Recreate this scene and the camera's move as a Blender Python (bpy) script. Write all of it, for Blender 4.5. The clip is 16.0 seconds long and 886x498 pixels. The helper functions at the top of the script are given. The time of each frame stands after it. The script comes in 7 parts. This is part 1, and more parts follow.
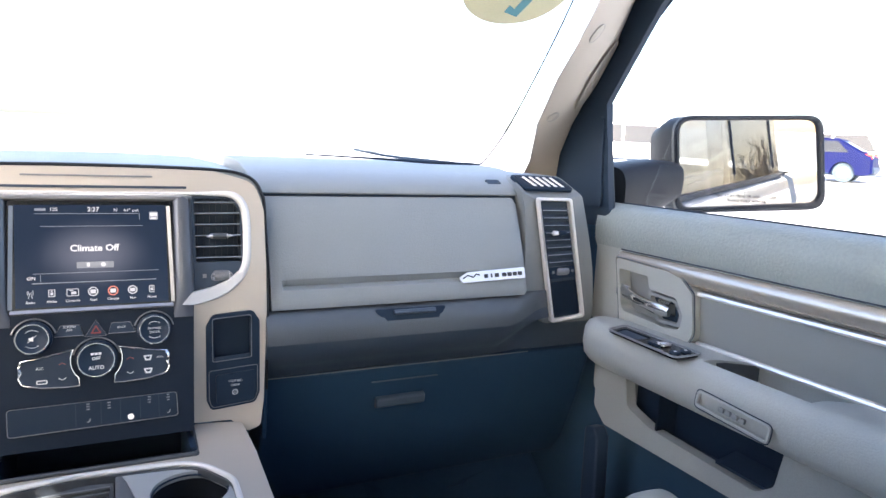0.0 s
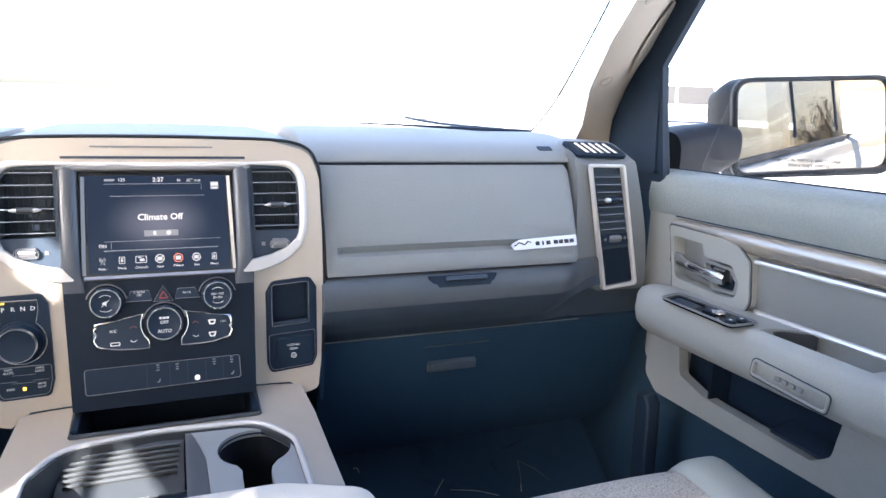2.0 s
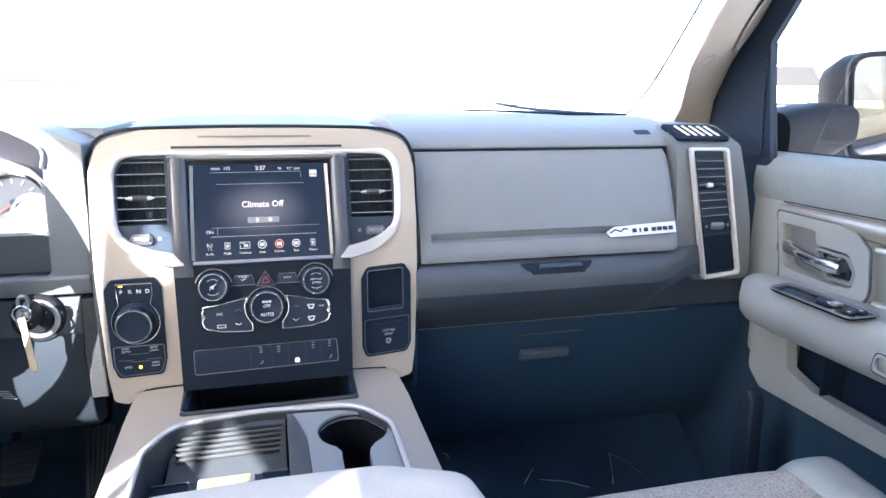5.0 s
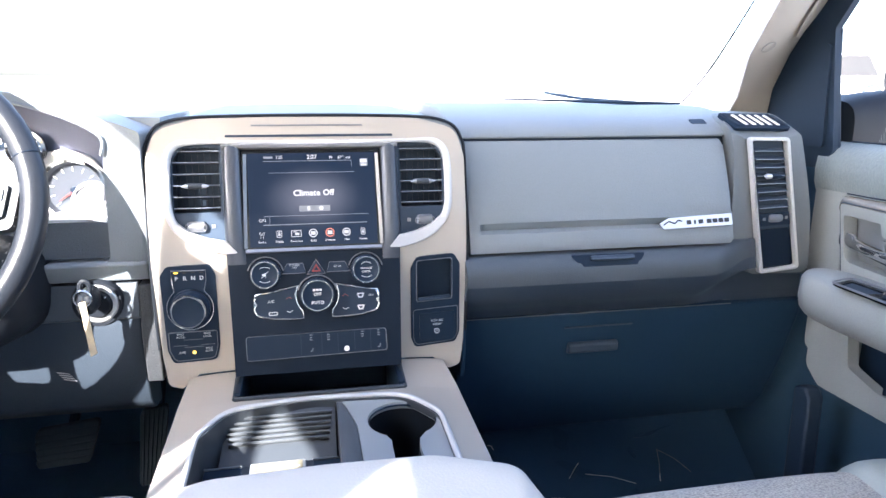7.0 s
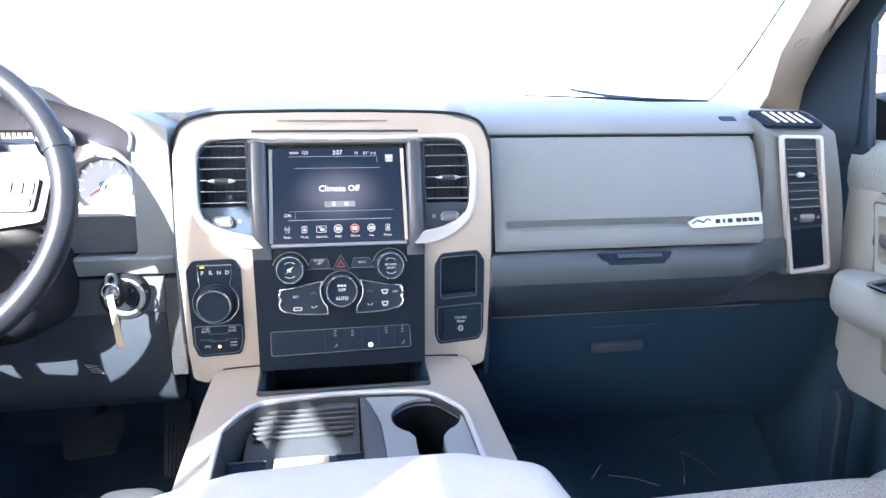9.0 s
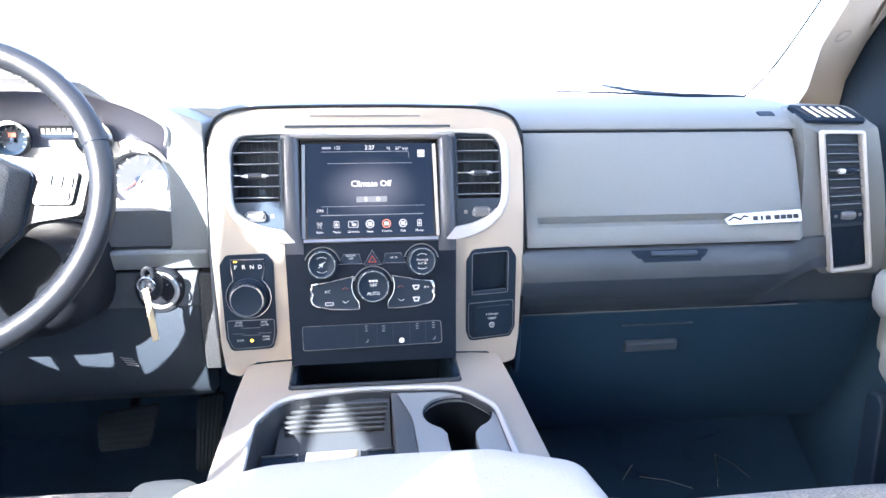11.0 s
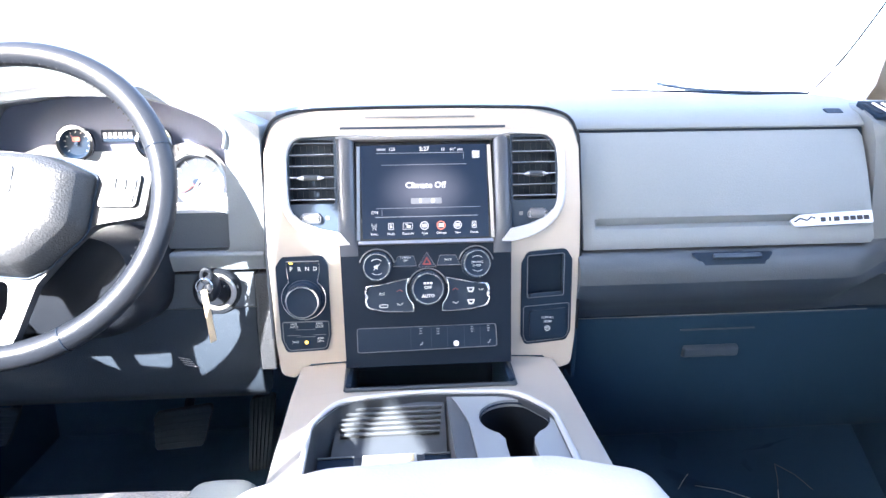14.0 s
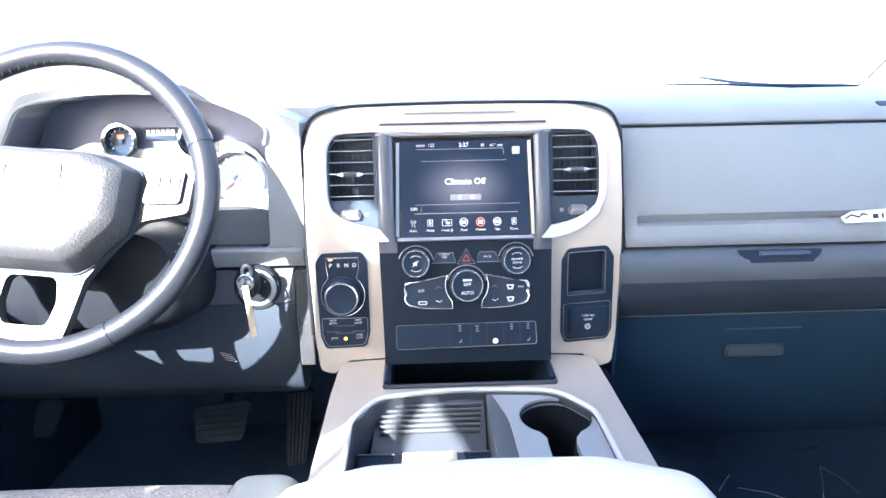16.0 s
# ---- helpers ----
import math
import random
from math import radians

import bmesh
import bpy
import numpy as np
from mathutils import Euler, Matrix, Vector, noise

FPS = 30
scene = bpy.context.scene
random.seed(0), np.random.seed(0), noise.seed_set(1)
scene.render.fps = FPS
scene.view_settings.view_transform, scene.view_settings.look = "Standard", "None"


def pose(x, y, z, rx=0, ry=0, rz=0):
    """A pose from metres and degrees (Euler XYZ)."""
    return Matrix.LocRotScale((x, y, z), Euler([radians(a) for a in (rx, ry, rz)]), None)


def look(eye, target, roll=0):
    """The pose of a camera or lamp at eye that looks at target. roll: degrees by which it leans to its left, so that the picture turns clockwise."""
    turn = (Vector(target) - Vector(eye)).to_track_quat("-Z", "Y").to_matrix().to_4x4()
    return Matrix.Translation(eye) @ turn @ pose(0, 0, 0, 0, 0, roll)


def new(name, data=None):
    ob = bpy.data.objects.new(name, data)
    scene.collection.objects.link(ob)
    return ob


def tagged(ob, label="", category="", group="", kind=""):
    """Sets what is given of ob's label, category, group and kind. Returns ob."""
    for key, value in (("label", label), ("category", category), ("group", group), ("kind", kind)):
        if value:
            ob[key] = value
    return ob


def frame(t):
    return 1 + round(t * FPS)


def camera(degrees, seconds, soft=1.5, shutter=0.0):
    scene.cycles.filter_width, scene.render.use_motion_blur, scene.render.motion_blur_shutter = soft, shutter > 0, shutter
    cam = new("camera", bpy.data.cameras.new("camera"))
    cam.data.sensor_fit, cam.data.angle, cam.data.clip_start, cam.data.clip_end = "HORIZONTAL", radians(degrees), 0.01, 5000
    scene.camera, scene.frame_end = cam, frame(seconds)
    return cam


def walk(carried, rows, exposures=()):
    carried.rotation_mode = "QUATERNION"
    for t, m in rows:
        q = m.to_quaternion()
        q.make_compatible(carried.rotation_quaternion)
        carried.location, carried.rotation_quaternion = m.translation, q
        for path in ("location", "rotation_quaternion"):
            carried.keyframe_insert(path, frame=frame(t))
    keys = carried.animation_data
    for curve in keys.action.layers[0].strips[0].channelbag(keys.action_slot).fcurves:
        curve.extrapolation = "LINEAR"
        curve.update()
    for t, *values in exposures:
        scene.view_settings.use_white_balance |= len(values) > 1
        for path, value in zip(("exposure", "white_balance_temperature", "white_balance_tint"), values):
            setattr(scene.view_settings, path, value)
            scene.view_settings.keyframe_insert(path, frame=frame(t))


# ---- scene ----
cam = camera(66.9, 16.0)
PATH = [
    (0, (0.033, -0.966, 0.844), (0.895, 0.811, 0.529), 2.7),
    (0.5, (0.028, -0.967, 0.844), (0.872, 0.815, 0.506), 2.6),
    (1, (0.027, -0.969, 0.845), (0.835, 0.823, 0.476), 2.4),
    (1.5, (0.023, -0.968, 0.846), (0.795, 0.833, 0.445), 2.2),
    (2, (0.023, -0.97, 0.847), (0.753, 0.844, 0.428), 1.9),
    (2.5, (0.019, -0.968, 0.844), (0.727, 0.856, 0.43), 1.6),
    (3, (0.016, -0.966, 0.845), (0.69, 0.869, 0.422), 1.5),
    (3.5, (0.012, -0.963, 0.847), (0.644, 0.883, 0.408), 1.2),
    (4, (0.011, -0.961, 0.846), (0.596, 0.899, 0.401), 0.9),
    (6.5, (-0.004, -0.951, 0.837), (0.405, 0.949, 0.365), 0.3),
    (7, (-0.007, -0.948, 0.837), (0.381, 0.954, 0.358), 0.3),
    (7.5, (-0.009, -0.946, 0.837), (0.365, 0.958, 0.354), 0.3),
    (8, (-0.009, -0.946, 0.836), (0.347, 0.962, 0.351), 0.3),
    (8.5, (-0.012, -0.944, 0.835), (0.331, 0.966, 0.35), 0.4),
    (9, (-0.013, -0.942, 0.833), (0.317, 0.97, 0.35), 0.4),
    (11.5, (-0.025, -0.935, 0.825), (0.211, 0.992, 0.341), 0.1),
    (12, (-0.029, -0.932, 0.825), (0.188, 0.996, 0.339), -0.0),
    (12.5, (-0.031, -0.93, 0.825), (0.163, 1.001, 0.341), -0.3),
    (13, (-0.034, -0.928, 0.824), (0.139, 1.004, 0.339), -0.5),
    (13.5, (-0.038, -0.927, 0.821), (0.119, 1.009, 0.346), -0.6),
    (14, (-0.042, -0.925, 0.822), (0.099, 1.013, 0.348), -0.6),
    (14.5, (-0.045, -0.923, 0.822), (0.074, 1.016, 0.347), -0.7),
    (15, (-0.049, -0.921, 0.821), (0.05, 1.018, 0.344), -0.7),
    (15.5, (-0.052, -0.919, 0.823), (0.024, 1.02, 0.339), -0.9),
    (16, (-0.055, -0.918, 0.822), (-0.002, 1.022, 0.337), -1.1),
]
EXPOSE = [(0.0, 2.75, 6770, 12), (2.0, 2.77, 6720, 12), (4.0, 2.85, 6570, 12), (7.0, 2.98, 6400, 12), (9.0, 3.10, 6350, 12), (12.5, 3.38, 6240, 12), (16.0, 3.48, 6220, 12)]
walk(cam, [(t, look(eye, target, roll)) for t, eye, target, roll in PATH], EXPOSE)

# ---- world, sun ----
SUN = Vector((-0.5332, -0.6824, 0.5)).normalized()
world = bpy.data.worlds.new("sky")
scene.world = world
world.use_nodes = True
wn = world.node_tree.nodes
sky = wn.new("ShaderNodeTexSky")
sky.sky_type, sky.sun_disc = "NISHITA", False
sky.sun_elevation = math.asin(SUN.z)
sky.sun_rotation = math.atan2(SUN.x, SUN.y)
sky.dust_density, sky.ozone_density, sky.air_density = 3.0, 0.5, 0.8
world.node_tree.links.new(sky.outputs[0], wn["Background"].inputs[0])
wn["Background"].inputs[1].default_value = 0.15
sun = new("sun", bpy.data.lights.new("sun", "SUN"))
sun.data.energy, sun.data.angle, sun.data.color = 4.0, radians(0.6), (1.0, 0.96, 0.91)
sun.matrix_world = look(SUN * 60, (0, 0, 0))


# ---- materials ----
def mat(name, color, rough=0.5, metal=0.0, grain=0.0, scale=400.0, vary=0.08, island=0.0, coat=0.0, stain=6.0, spec=0.5, deep=0.001):
    """A surface with fine relief, a colour that varies in small grains and in wide stains."""
    m = bpy.data.materials.new(name)
    m.use_nodes = True
    nt = m.node_tree
    nd, ln = nt.nodes, nt.links
    b = nd["Principled BSDF"]
    b.inputs["Roughness"].default_value, b.inputs["Metallic"].default_value = rough, metal
    b.inputs["Coat Weight"].default_value = coat
    b.inputs["Specular IOR Level"].default_value = spec
    tc = nd.new("ShaderNodeTexCoord")
    fine, wide = nd.new("ShaderNodeTexNoise"), nd.new("ShaderNodeTexNoise")
    fine.inputs["Scale"].default_value, fine.inputs["Detail"].default_value = scale, 3
    wide.inputs["Scale"].default_value, wide.inputs["Detail"].default_value = stain, 4
    ln.new(tc.outputs["Object"], fine.inputs["Vector"])
    ln.new(tc.outputs["Object"], wide.inputs["Vector"])
    add = nd.new("ShaderNodeMath")
    add.operation = "ADD"
    ln.new(fine.outputs["Fac"], add.inputs[0])
    ln.new(wide.outputs["Fac"], add.inputs[1])
    rng = nd.new("ShaderNodeMapRange")
    rng.inputs["From Min"].default_value, rng.inputs["From Max"].default_value = 0.5, 1.5
    rng.inputs["To Min"].default_value, rng.inputs["To Max"].default_value = 1 - vary, 1 + vary
    ln.new(add.outputs[0], rng.inputs["Value"])
    mul = nd.new("ShaderNodeVectorMath")
    mul.operation = "SCALE"
    mul.inputs[0].default_value = color
    ln.new(rng.outputs[0], mul.inputs["Scale"])
    ln.new(mul.outputs[0], b.inputs["Base Color"])
    rr = nd.new("ShaderNodeMapRange")
    rr.inputs["To Min"].default_value, rr.inputs["To Max"].default_value = max(0.02, rough - 0.06), min(1, rough + 0.06)
    ln.new(wide.outputs["Fac"], rr.inputs["Value"])
    ln.new(rr.outputs[0], b.inputs["Roughness"])
    if grain:
        bp = nd.new("ShaderNodeBump")
        bp.inputs["Strength"].default_value, bp.inputs["Distance"].default_value = grain, deep
        ln.new(fine.outputs["Fac"], bp.inputs["Height"])
        ln.new(bp.outputs[0], b.inputs["Normal"])
    return m


def glow(name, color, strength):
    m = bpy.data.materials.new(name)
    m.use_nodes = True
    b = m.node_tree.nodes["Principled BSDF"]
    b.inputs["Base Color"].default_value = (*[c * 0.2 for c in color], 1)
    b.inputs["Emission Color"].default_value = (*color, 1)
    b.inputs["Emission Strength"].default_value = strength
    return m


def weave(name, color, dark, scale):
    """Woven seat cloth: crossing threads as relief and colour."""
    m = mat(name, color, 0.9)
    nd, ln = m.node_tree.nodes, m.node_tree.links
    b, tc = nd["Principled BSDF"], nd.new("ShaderNodeTexCoord")
    ch = nd.new("ShaderNodeTexVoronoi")
    ch.inputs["Scale"].default_value = scale
    mp = nd.new("ShaderNodeMapping")
    mp.inputs["Scale"].default_value = (0.42, 1.0, 1.0)
    ns = nd.new("ShaderNodeTexNoise")
    ns.inputs["Scale"].default_value = 55
    ln.new(tc.outputs["Object"], mp.inputs["Vector"])
    ln.new(mp.outputs[0], ch.inputs["Vector"])
    ln.new(tc.outputs["Object"], ns.inputs["Vector"])
    mx = nd.new("ShaderNodeMix")
    mx.data_type = "RGBA"
    mx.inputs[6].default_value, mx.inputs[7].default_value = (*color, 1), (*dark, 1)
    mm = nd.new("ShaderNodeMath")
    mm.operation = "MULTIPLY_ADD"
    ln.new(ch.outputs["Distance"], mm.inputs[0])
    mm.inputs[1].default_value = 1.1
    sub = nd.new("ShaderNodeMath")
    sub.operation = "MULTIPLY_ADD"
    ln.new(ns.outputs["Fac"], sub.inputs[0])
    sub.inputs[1].default_value, sub.inputs[2].default_value = 0.12, -0.13
    ln.new(sub.outputs[0], mm.inputs[2])
    ln.new(mm.outputs[0], mx.inputs[0])
    ln.new(mx.outputs[2], b.inputs["Base Color"])
    bp = nd.new("ShaderNodeBump")
    bp.inputs["Strength"].default_value, bp.inputs["Distance"].default_value, bp.invert = 0.8, 0.0015, True
    ln.new(ch.outputs["Distance"], bp.inputs["Height"])
    ln.new(bp.outputs[0], b.inputs["Normal"])
    return m


def pane_glass(name, tint=(1, 1, 1)):
    """Thin clear pane: passes light straight through, with a faint reflection."""
    m = bpy.data.materials.new(name)
    m.use_nodes = True
    nd, ln = m.node_tree.nodes, m.node_tree.links
    nd.remove(nd["Principled BSDF"])
    tr, gl, mx = (nd.new("ShaderNode" + k) for k in ("BsdfTransparent", "BsdfGlossy", "MixShader"))
    tr.inputs[0].default_value = (*tint, 1)
    gl.inputs["Roughness"].default_value = 0.01
    lw, pw, ma = nd.new("ShaderNodeLayerWeight"), nd.new("ShaderNodeMath"), nd.new("ShaderNodeMath")
    lw.inputs["Blend"].default_value = 0.5
    pw.operation, ma.operation = "POWER", "MULTIPLY_ADD"
    pw.inputs[1].default_value, ma.inputs[1].default_value, ma.inputs[2].default_value = 5.0, 0.94, 0.035
    ln.new(lw.outputs["Facing"], pw.inputs[0])
    ln.new(pw.outputs[0], ma.inputs[0])
    ln.new(ma.outputs[0], mx.inputs[0])
    ln.new(tr.outputs[0], mx.inputs[1])
    ln.new(gl.outputs[0], mx.inputs[2])
    ln.new(mx.outputs[0], nd["Material Output"].inputs[0])
    return m


DASH = mat("slate_dash_plastic", (0.217, 0.246, 0.270), 0.43, grain=0.5, scale=480, vary=0.08, deep=0.0012)
# Navy cast of these two blacks imitates shade and veiling glare.
DARK = mat("charcoal_plastic", (0.018, 0.034, 0.060), 0.55, grain=0.3, scale=900, spec=0.3)
BLACK = mat("black_plastic", (0.010, 0.023, 0.046), 0.45, grain=0.12, scale=700, spec=0.25)
GLOSS = mat("gloss_black", (0.008, 0.009, 0.012), 0.16, vary=0.1, coat=0.4)
VOID = mat("deep_black", (0.026, 0.044, 0.070), 0.7)
SILVER = mat("satin_champagne_paint", (0.535, 0.492, 0.440), 0.36, metal=0.3, grain=0.05, scale=2500, vary=0.03)
SATIN = mat("satin_silver", (0.80, 0.80, 0.81), 0.28, metal=0.7, vary=0.03)
# Blue-black tone holds the shade and lens veil of the lower bin.
LOWBIN = mat("lower_plastic_shade_veil", (0.0195, 0.049, 0.092), 0.65, grain=0.3, scale=900, spec=0.15)
VENTS = mat("painted_silver_frame", (0.70, 0.70, 0.705), 0.32, metal=0.2, vary=0.03)
PILM = mat("graphite_screen_upright", (0.100, 0.114, 0.140), 0.34, metal=0.4, vary=0.05)
STRIP = mat("bright_door_strip", (0.88, 0.88, 0.88), 0.18, metal=0.6, vary=0.02)
CHROME = mat("chrome", (0.85, 0.86, 0.88), 0.1, metal=1.0, vary=0.02)
GREYMET = mat("brushed_grey_trim", (0.24, 0.25, 0.27), 0.34, metal=0.5, vary=0.04)
DOORG = mat("door_grey_vinyl", (0.350, 0.374, 0.372), 0.42, grain=0.6, scale=420, vary=0.10, deep=0.001)
DOORPAD = mat("door_blue_grey_pad", (0.300, 0.342, 0.345), 0.30, grain=1.0, scale=230, vary=0.14, deep=0.0017)
DOORIN = mat("door_insert_grey", (0.222, 0.240, 0.250), 0.6, grain=0.3, scale=800)
TAUPE = mat("taupe_metallic_trim", (0.62, 0.57, 0.51), 0.25, metal=0.7, vary=0.04)
LEATHER = mat("pale_grey_leather", (0.40, 0.435, 0.42), 0.5, grain=0.5, scale=350, vary=0.05)
LIDM = mat("armrest_leather", (0.82, 0.755, 0.675), 0.5, grain=0.5, scale=350, vary=0.04)
CLOTH = weave("woven_seat_cloth", (0.72, 0.68, 0.625), (0.31, 0.295, 0.275), 640)
PILLAR = mat("pillar_beige_fabric", (0.42, 0.385, 0.34), 0.75, grain=0.3, scale=700, vary=0.04)
RUBBER = mat("black_rubber", (0.045, 0.072, 0.098), 0.75, grain=0.3, scale=600)
# Carpet and side trim are lifted towards blue to imitate lens glare.
CARPET = mat("black_carpet_glare_lift", (0.070, 0.140, 0.220), 0.95, grain=1.0, scale=300, vary=0.3)
NAVY = mat("side_trim_glare_lift", (0.039, 0.084, 0.138), 0.8, grain=0.4, scale=500, vary=0.1, spec=0.2)
HEAD = mat("headliner_grey", (0.48, 0.47, 0.45), 0.9, grain=0.4, scale=500)
CUPG = mat("cup_insert_grey", (0.046, 0.055, 0.067), 0.38, grain=0.15, scale=700)
WHEELL = mat("wheel_leather", (0.020, 0.024, 0.032), 0.30, grain=0.2, scale=450, vary=0.1, spec=0.36)
HUBM = mat("hub_vinyl", (0.05, 0.054, 0.060), 0.36, grain=1.0, scale=420, vary=0.25)
SPOKE = mat("wheel_spoke_silver", (0.070, 0.075, 0.083), 0.42, metal=0.35, vary=0.04)
INK = mat("white_ink", (0.8, 0.8, 0.8), 0.6)
CUPB = mat("cup_insert_blue_grey", (0.31, 0.337, 0.357), 0.36, grain=0.15, scale=700, vary=0.04)
DIVM = mat("tray_divider_grey", (0.105, 0.117, 0.130), 0.36, grain=0.15, scale=700)
PODM = mat("dark_slate_pod", (0.172, 0.193, 0.212), 0.5, grain=0.6, scale=480, vary=0.08, deep=0.0012)
STK = mat("stack_black_plastic", (0.0052, 0.0130, 0.0280), 0.46, grain=0.12, scale=700, spec=0.22)
# Dash slate again in two steps, darkened for the shade low down.
LOWDASH = mat("shaded_mid_slate", (0.072, 0.089, 0.108), 0.48, grain=0.5, scale=480, vary=0.08, deep=0.0012)
DASHLOW = mat("shaded_dark_slate", (0.046, 0.068, 0.100), 0.55, grain=0.35, scale=900, vary=0.05)
HOODIN = mat("cluster_hood_grey", (0.17, 0.195, 0.285), 0.6, grain=0.3, scale=800)
INK2 = mat("dim_grey_ink", (0.30, 0.31, 0.33), 0.6)
# Mat colour carries the carpet's blue glare lift.
MATM = mat("floor_mat_glare_lift", (0.070, 0.150, 0.245), 0.85, grain=0.8, scale=350, vary=0.25)
VENTB = mat("dark_slate_vent_plastic", (0.033, 0.053, 0.084), 0.45, grain=0.12, scale=700, spec=0.35)
VEDGE = mat("slat_edge_grey", (0.30, 0.34, 0.40), 0.35)
PEDAL = mat("pedal_rubber", (0.040, 0.058, 0.080), 0.7, grain=0.4, scale=500, spec=0.2)
INKD = mat("dark_ink", (0.03, 0.03, 0.035), 0.6)
RED = mat("red_ink", (0.30, 0.05, 0.05), 0.4)
BRASS = mat("key_tag_beige", (0.62, 0.53, 0.38), 0.5)
PAPER = mat("paper_label", (0.24, 0.215, 0.15), 0.7, vary=0.2)
PAINT = mat("white_truck_paint", (0.72, 0.72, 0.73), 0.15, coat=0.8, vary=0.02)
BLUE = mat("blue_car_paint", (0.0005, 0.003, 0.042), 0.55, coat=0.0, vary=0.05, spec=0.12)
CARW = mat("white_car_paint", (0.75, 0.75, 0.74), 0.2, coat=0.8)
CARD = mat("dark_car_paint", (0.05, 0.05, 0.055), 0.2, coat=0.8)
TAIL = mat("tail_lamp_red", (0.5, 0.03, 0.02), 0.15, coat=1.0)
ALLOY = mat("wheel_alloy", (0.55, 0.55, 0.56), 0.3, metal=0.8)
CGLASS = mat("dark_car_glass", (0.02, 0.023, 0.028), 0.2, coat=0.1, spec=0.3)
GROUND = mat("sunlit_concrete_lot", (0.58, 0.585, 0.59), 0.9, grain=0.6, scale=30, vary=0.12, stain=0.25)
BARK = mat("tree_bark", (0.20, 0.165, 0.135), 0.9, grain=1.0, scale=40, vary=0.3)
LEAF = mat("dry_leaves", (0.22, 0.175, 0.12), 0.7, vary=0.4)
STICK = mat("pale_yellow_sticker", (0.80, 0.78, 0.55), 0.5)
STICKB = mat("teal_sticker_figure", (0.15, 0.40, 0.48), 0.5)
GLASS = pane_glass("clear_glass")
FILMP = pane_glass("clear_plastic_wrap", (0.86, 0.88, 0.90))
KNEE = mat("knee_panel_plastic", (0.035, 0.048, 0.066), 0.6, grain=0.4, scale=600, spec=0.25)
COLM = mat("column_black_plastic", (0.013, 0.0165, 0.023), 0.5, grain=0.3, scale=900, spec=0.25)
# Near-black of the cup well, its floor and channel, darker than the insert.
CUPW = mat("cup_well_near_black", (0.007, 0.011, 0.018), 0.6, grain=0.2, scale=600, spec=0.2)
TINT = pane_glass("tinted_glass", (0.40, 0.42, 0.42))
MIRROR = mat("mirror_silver", (0.42, 0.42, 0.42), 0.0, metal=1.0, vary=0.0)
MIRROR.node_tree.nodes["Map Range.001"].inputs["To Max"].default_value = 0.012
MIRROR.node_tree.nodes["Map Range.001"].inputs["To Min"].default_value = 0.004
UIW = glow("screen_white", (0.95, 0.93, 0.96), 0.17)
UII = glow("screen_icon", (0.88, 0.87, 0.92), 0.12)
UIG = glow("screen_grey", (0.55, 0.58, 0.65), 0.06)
UIR = glow("screen_red", (1.0, 0.30, 0.20), 0.15)
AMBER = glow("amber_lamp", (1.0, 0.55, 0.06), 0.9)


# ---- mesh helpers ----
from mathutils.geometry import delaunay_2d_cdt


def V(*a):
    return Vector(a)


def part(name, bm, material, parent, label="", bevel=0.0, smooth=False, segments=2):
    """Links a bmesh as one mesh object under a thing or part."""
    if bm.faces:
        bmesh.ops.recalc_face_normals(bm, faces=bm.faces)
    me = bpy.data.meshes.new(name)
    bm.to_mesh(me)
    bm.free()
    me.materials.append(material)
    ob = new(name, me)
    if smooth or bevel:
        for p in me.polygons:
            p.use_smooth = True
        me.set_sharp_from_angle(angle=radians(38))
    if bevel:
        md = ob.modifiers.new("edge", "BEVEL")
        md.width, md.segments, md.limit_method, md.angle_limit = bevel, segments, "ANGLE", radians(40)
        md.harden_normals = True
    if parent is not None:
        ob.parent = parent
        ob.matrix_parent_inverse = parent.matrix_world.inverted() if parent.type != "EMPTY" else Matrix.Translation(-parent.location)
    if label:
        ob["label"] = label
    return ob


def thing(name, at, label, category, group="", kind=""):
    ob = new(name)
    ob.location = at
    ob.empty_display_size = 0.05
    return tagged(ob, label, category, group, kind)


def rpoly(pts, n=6):
    """Outline with rounded corners: points (u, v) or (u, v, radius)."""
    out = []
    k = len(pts)
    for i, p in enumerate(pts):
        c = Vector(p[:2])
        r = p[2] if len(p) > 2 else 0
        if r <= 0:
            out.append(tuple(c))
            continue
        a, b = Vector(pts[i - 1][:2]) - c, Vector(pts[(i + 1) % k][:2]) - c
        la, lb = a.length, b.length
        a.normalize(), b.normalize()
        half = max(0.05, a.angle(b) / 2)
        d = min(r / math.tan(half), la * 0.49, lb * 0.49)
        p0, p2 = c + a * d, c + b * d
        for j in range(n + 1):
            s = j / n
            q = p0 * (1 - s) ** 2 + c * 2 * s * (1 - s) + p2 * s ** 2
            out.append(tuple(q))
    return out


def rrect(cx, cy, w, h, r, n=5):
    x, y = w / 2, h / 2
    return rpoly([(cx - x, cy - y, r), (cx + x, cy - y, r), (cx + x, cy + y, r), (cx - x, cy + y, r)], n)


def circle(cx, cy, r, n=40, a0=0.0, a1=360.0):
    full = abs(a1 - a0 - 360) < 1e-6
    return [(cx + r * math.cos(radians(a0 + (a1 - a0) * i / (n if full else n - 1))), cy + r * math.sin(radians(a0 + (a1 - a0) * i / (n if full else n - 1)))) for i in range(n)]


def inside(c, rims):
    """Whether a point lies in the outline and out of its holes (even-odd)."""
    odd = False
    for lp in rims:
        for i, a in enumerate(lp):
            b = lp[i - 1]
            if (a.y > c.y) != (b.y > c.y) and c.x < (b.x - a.x) * (c.y - a.y) / (b.y - a.y) + a.x:
                odd = not odd
    return odd


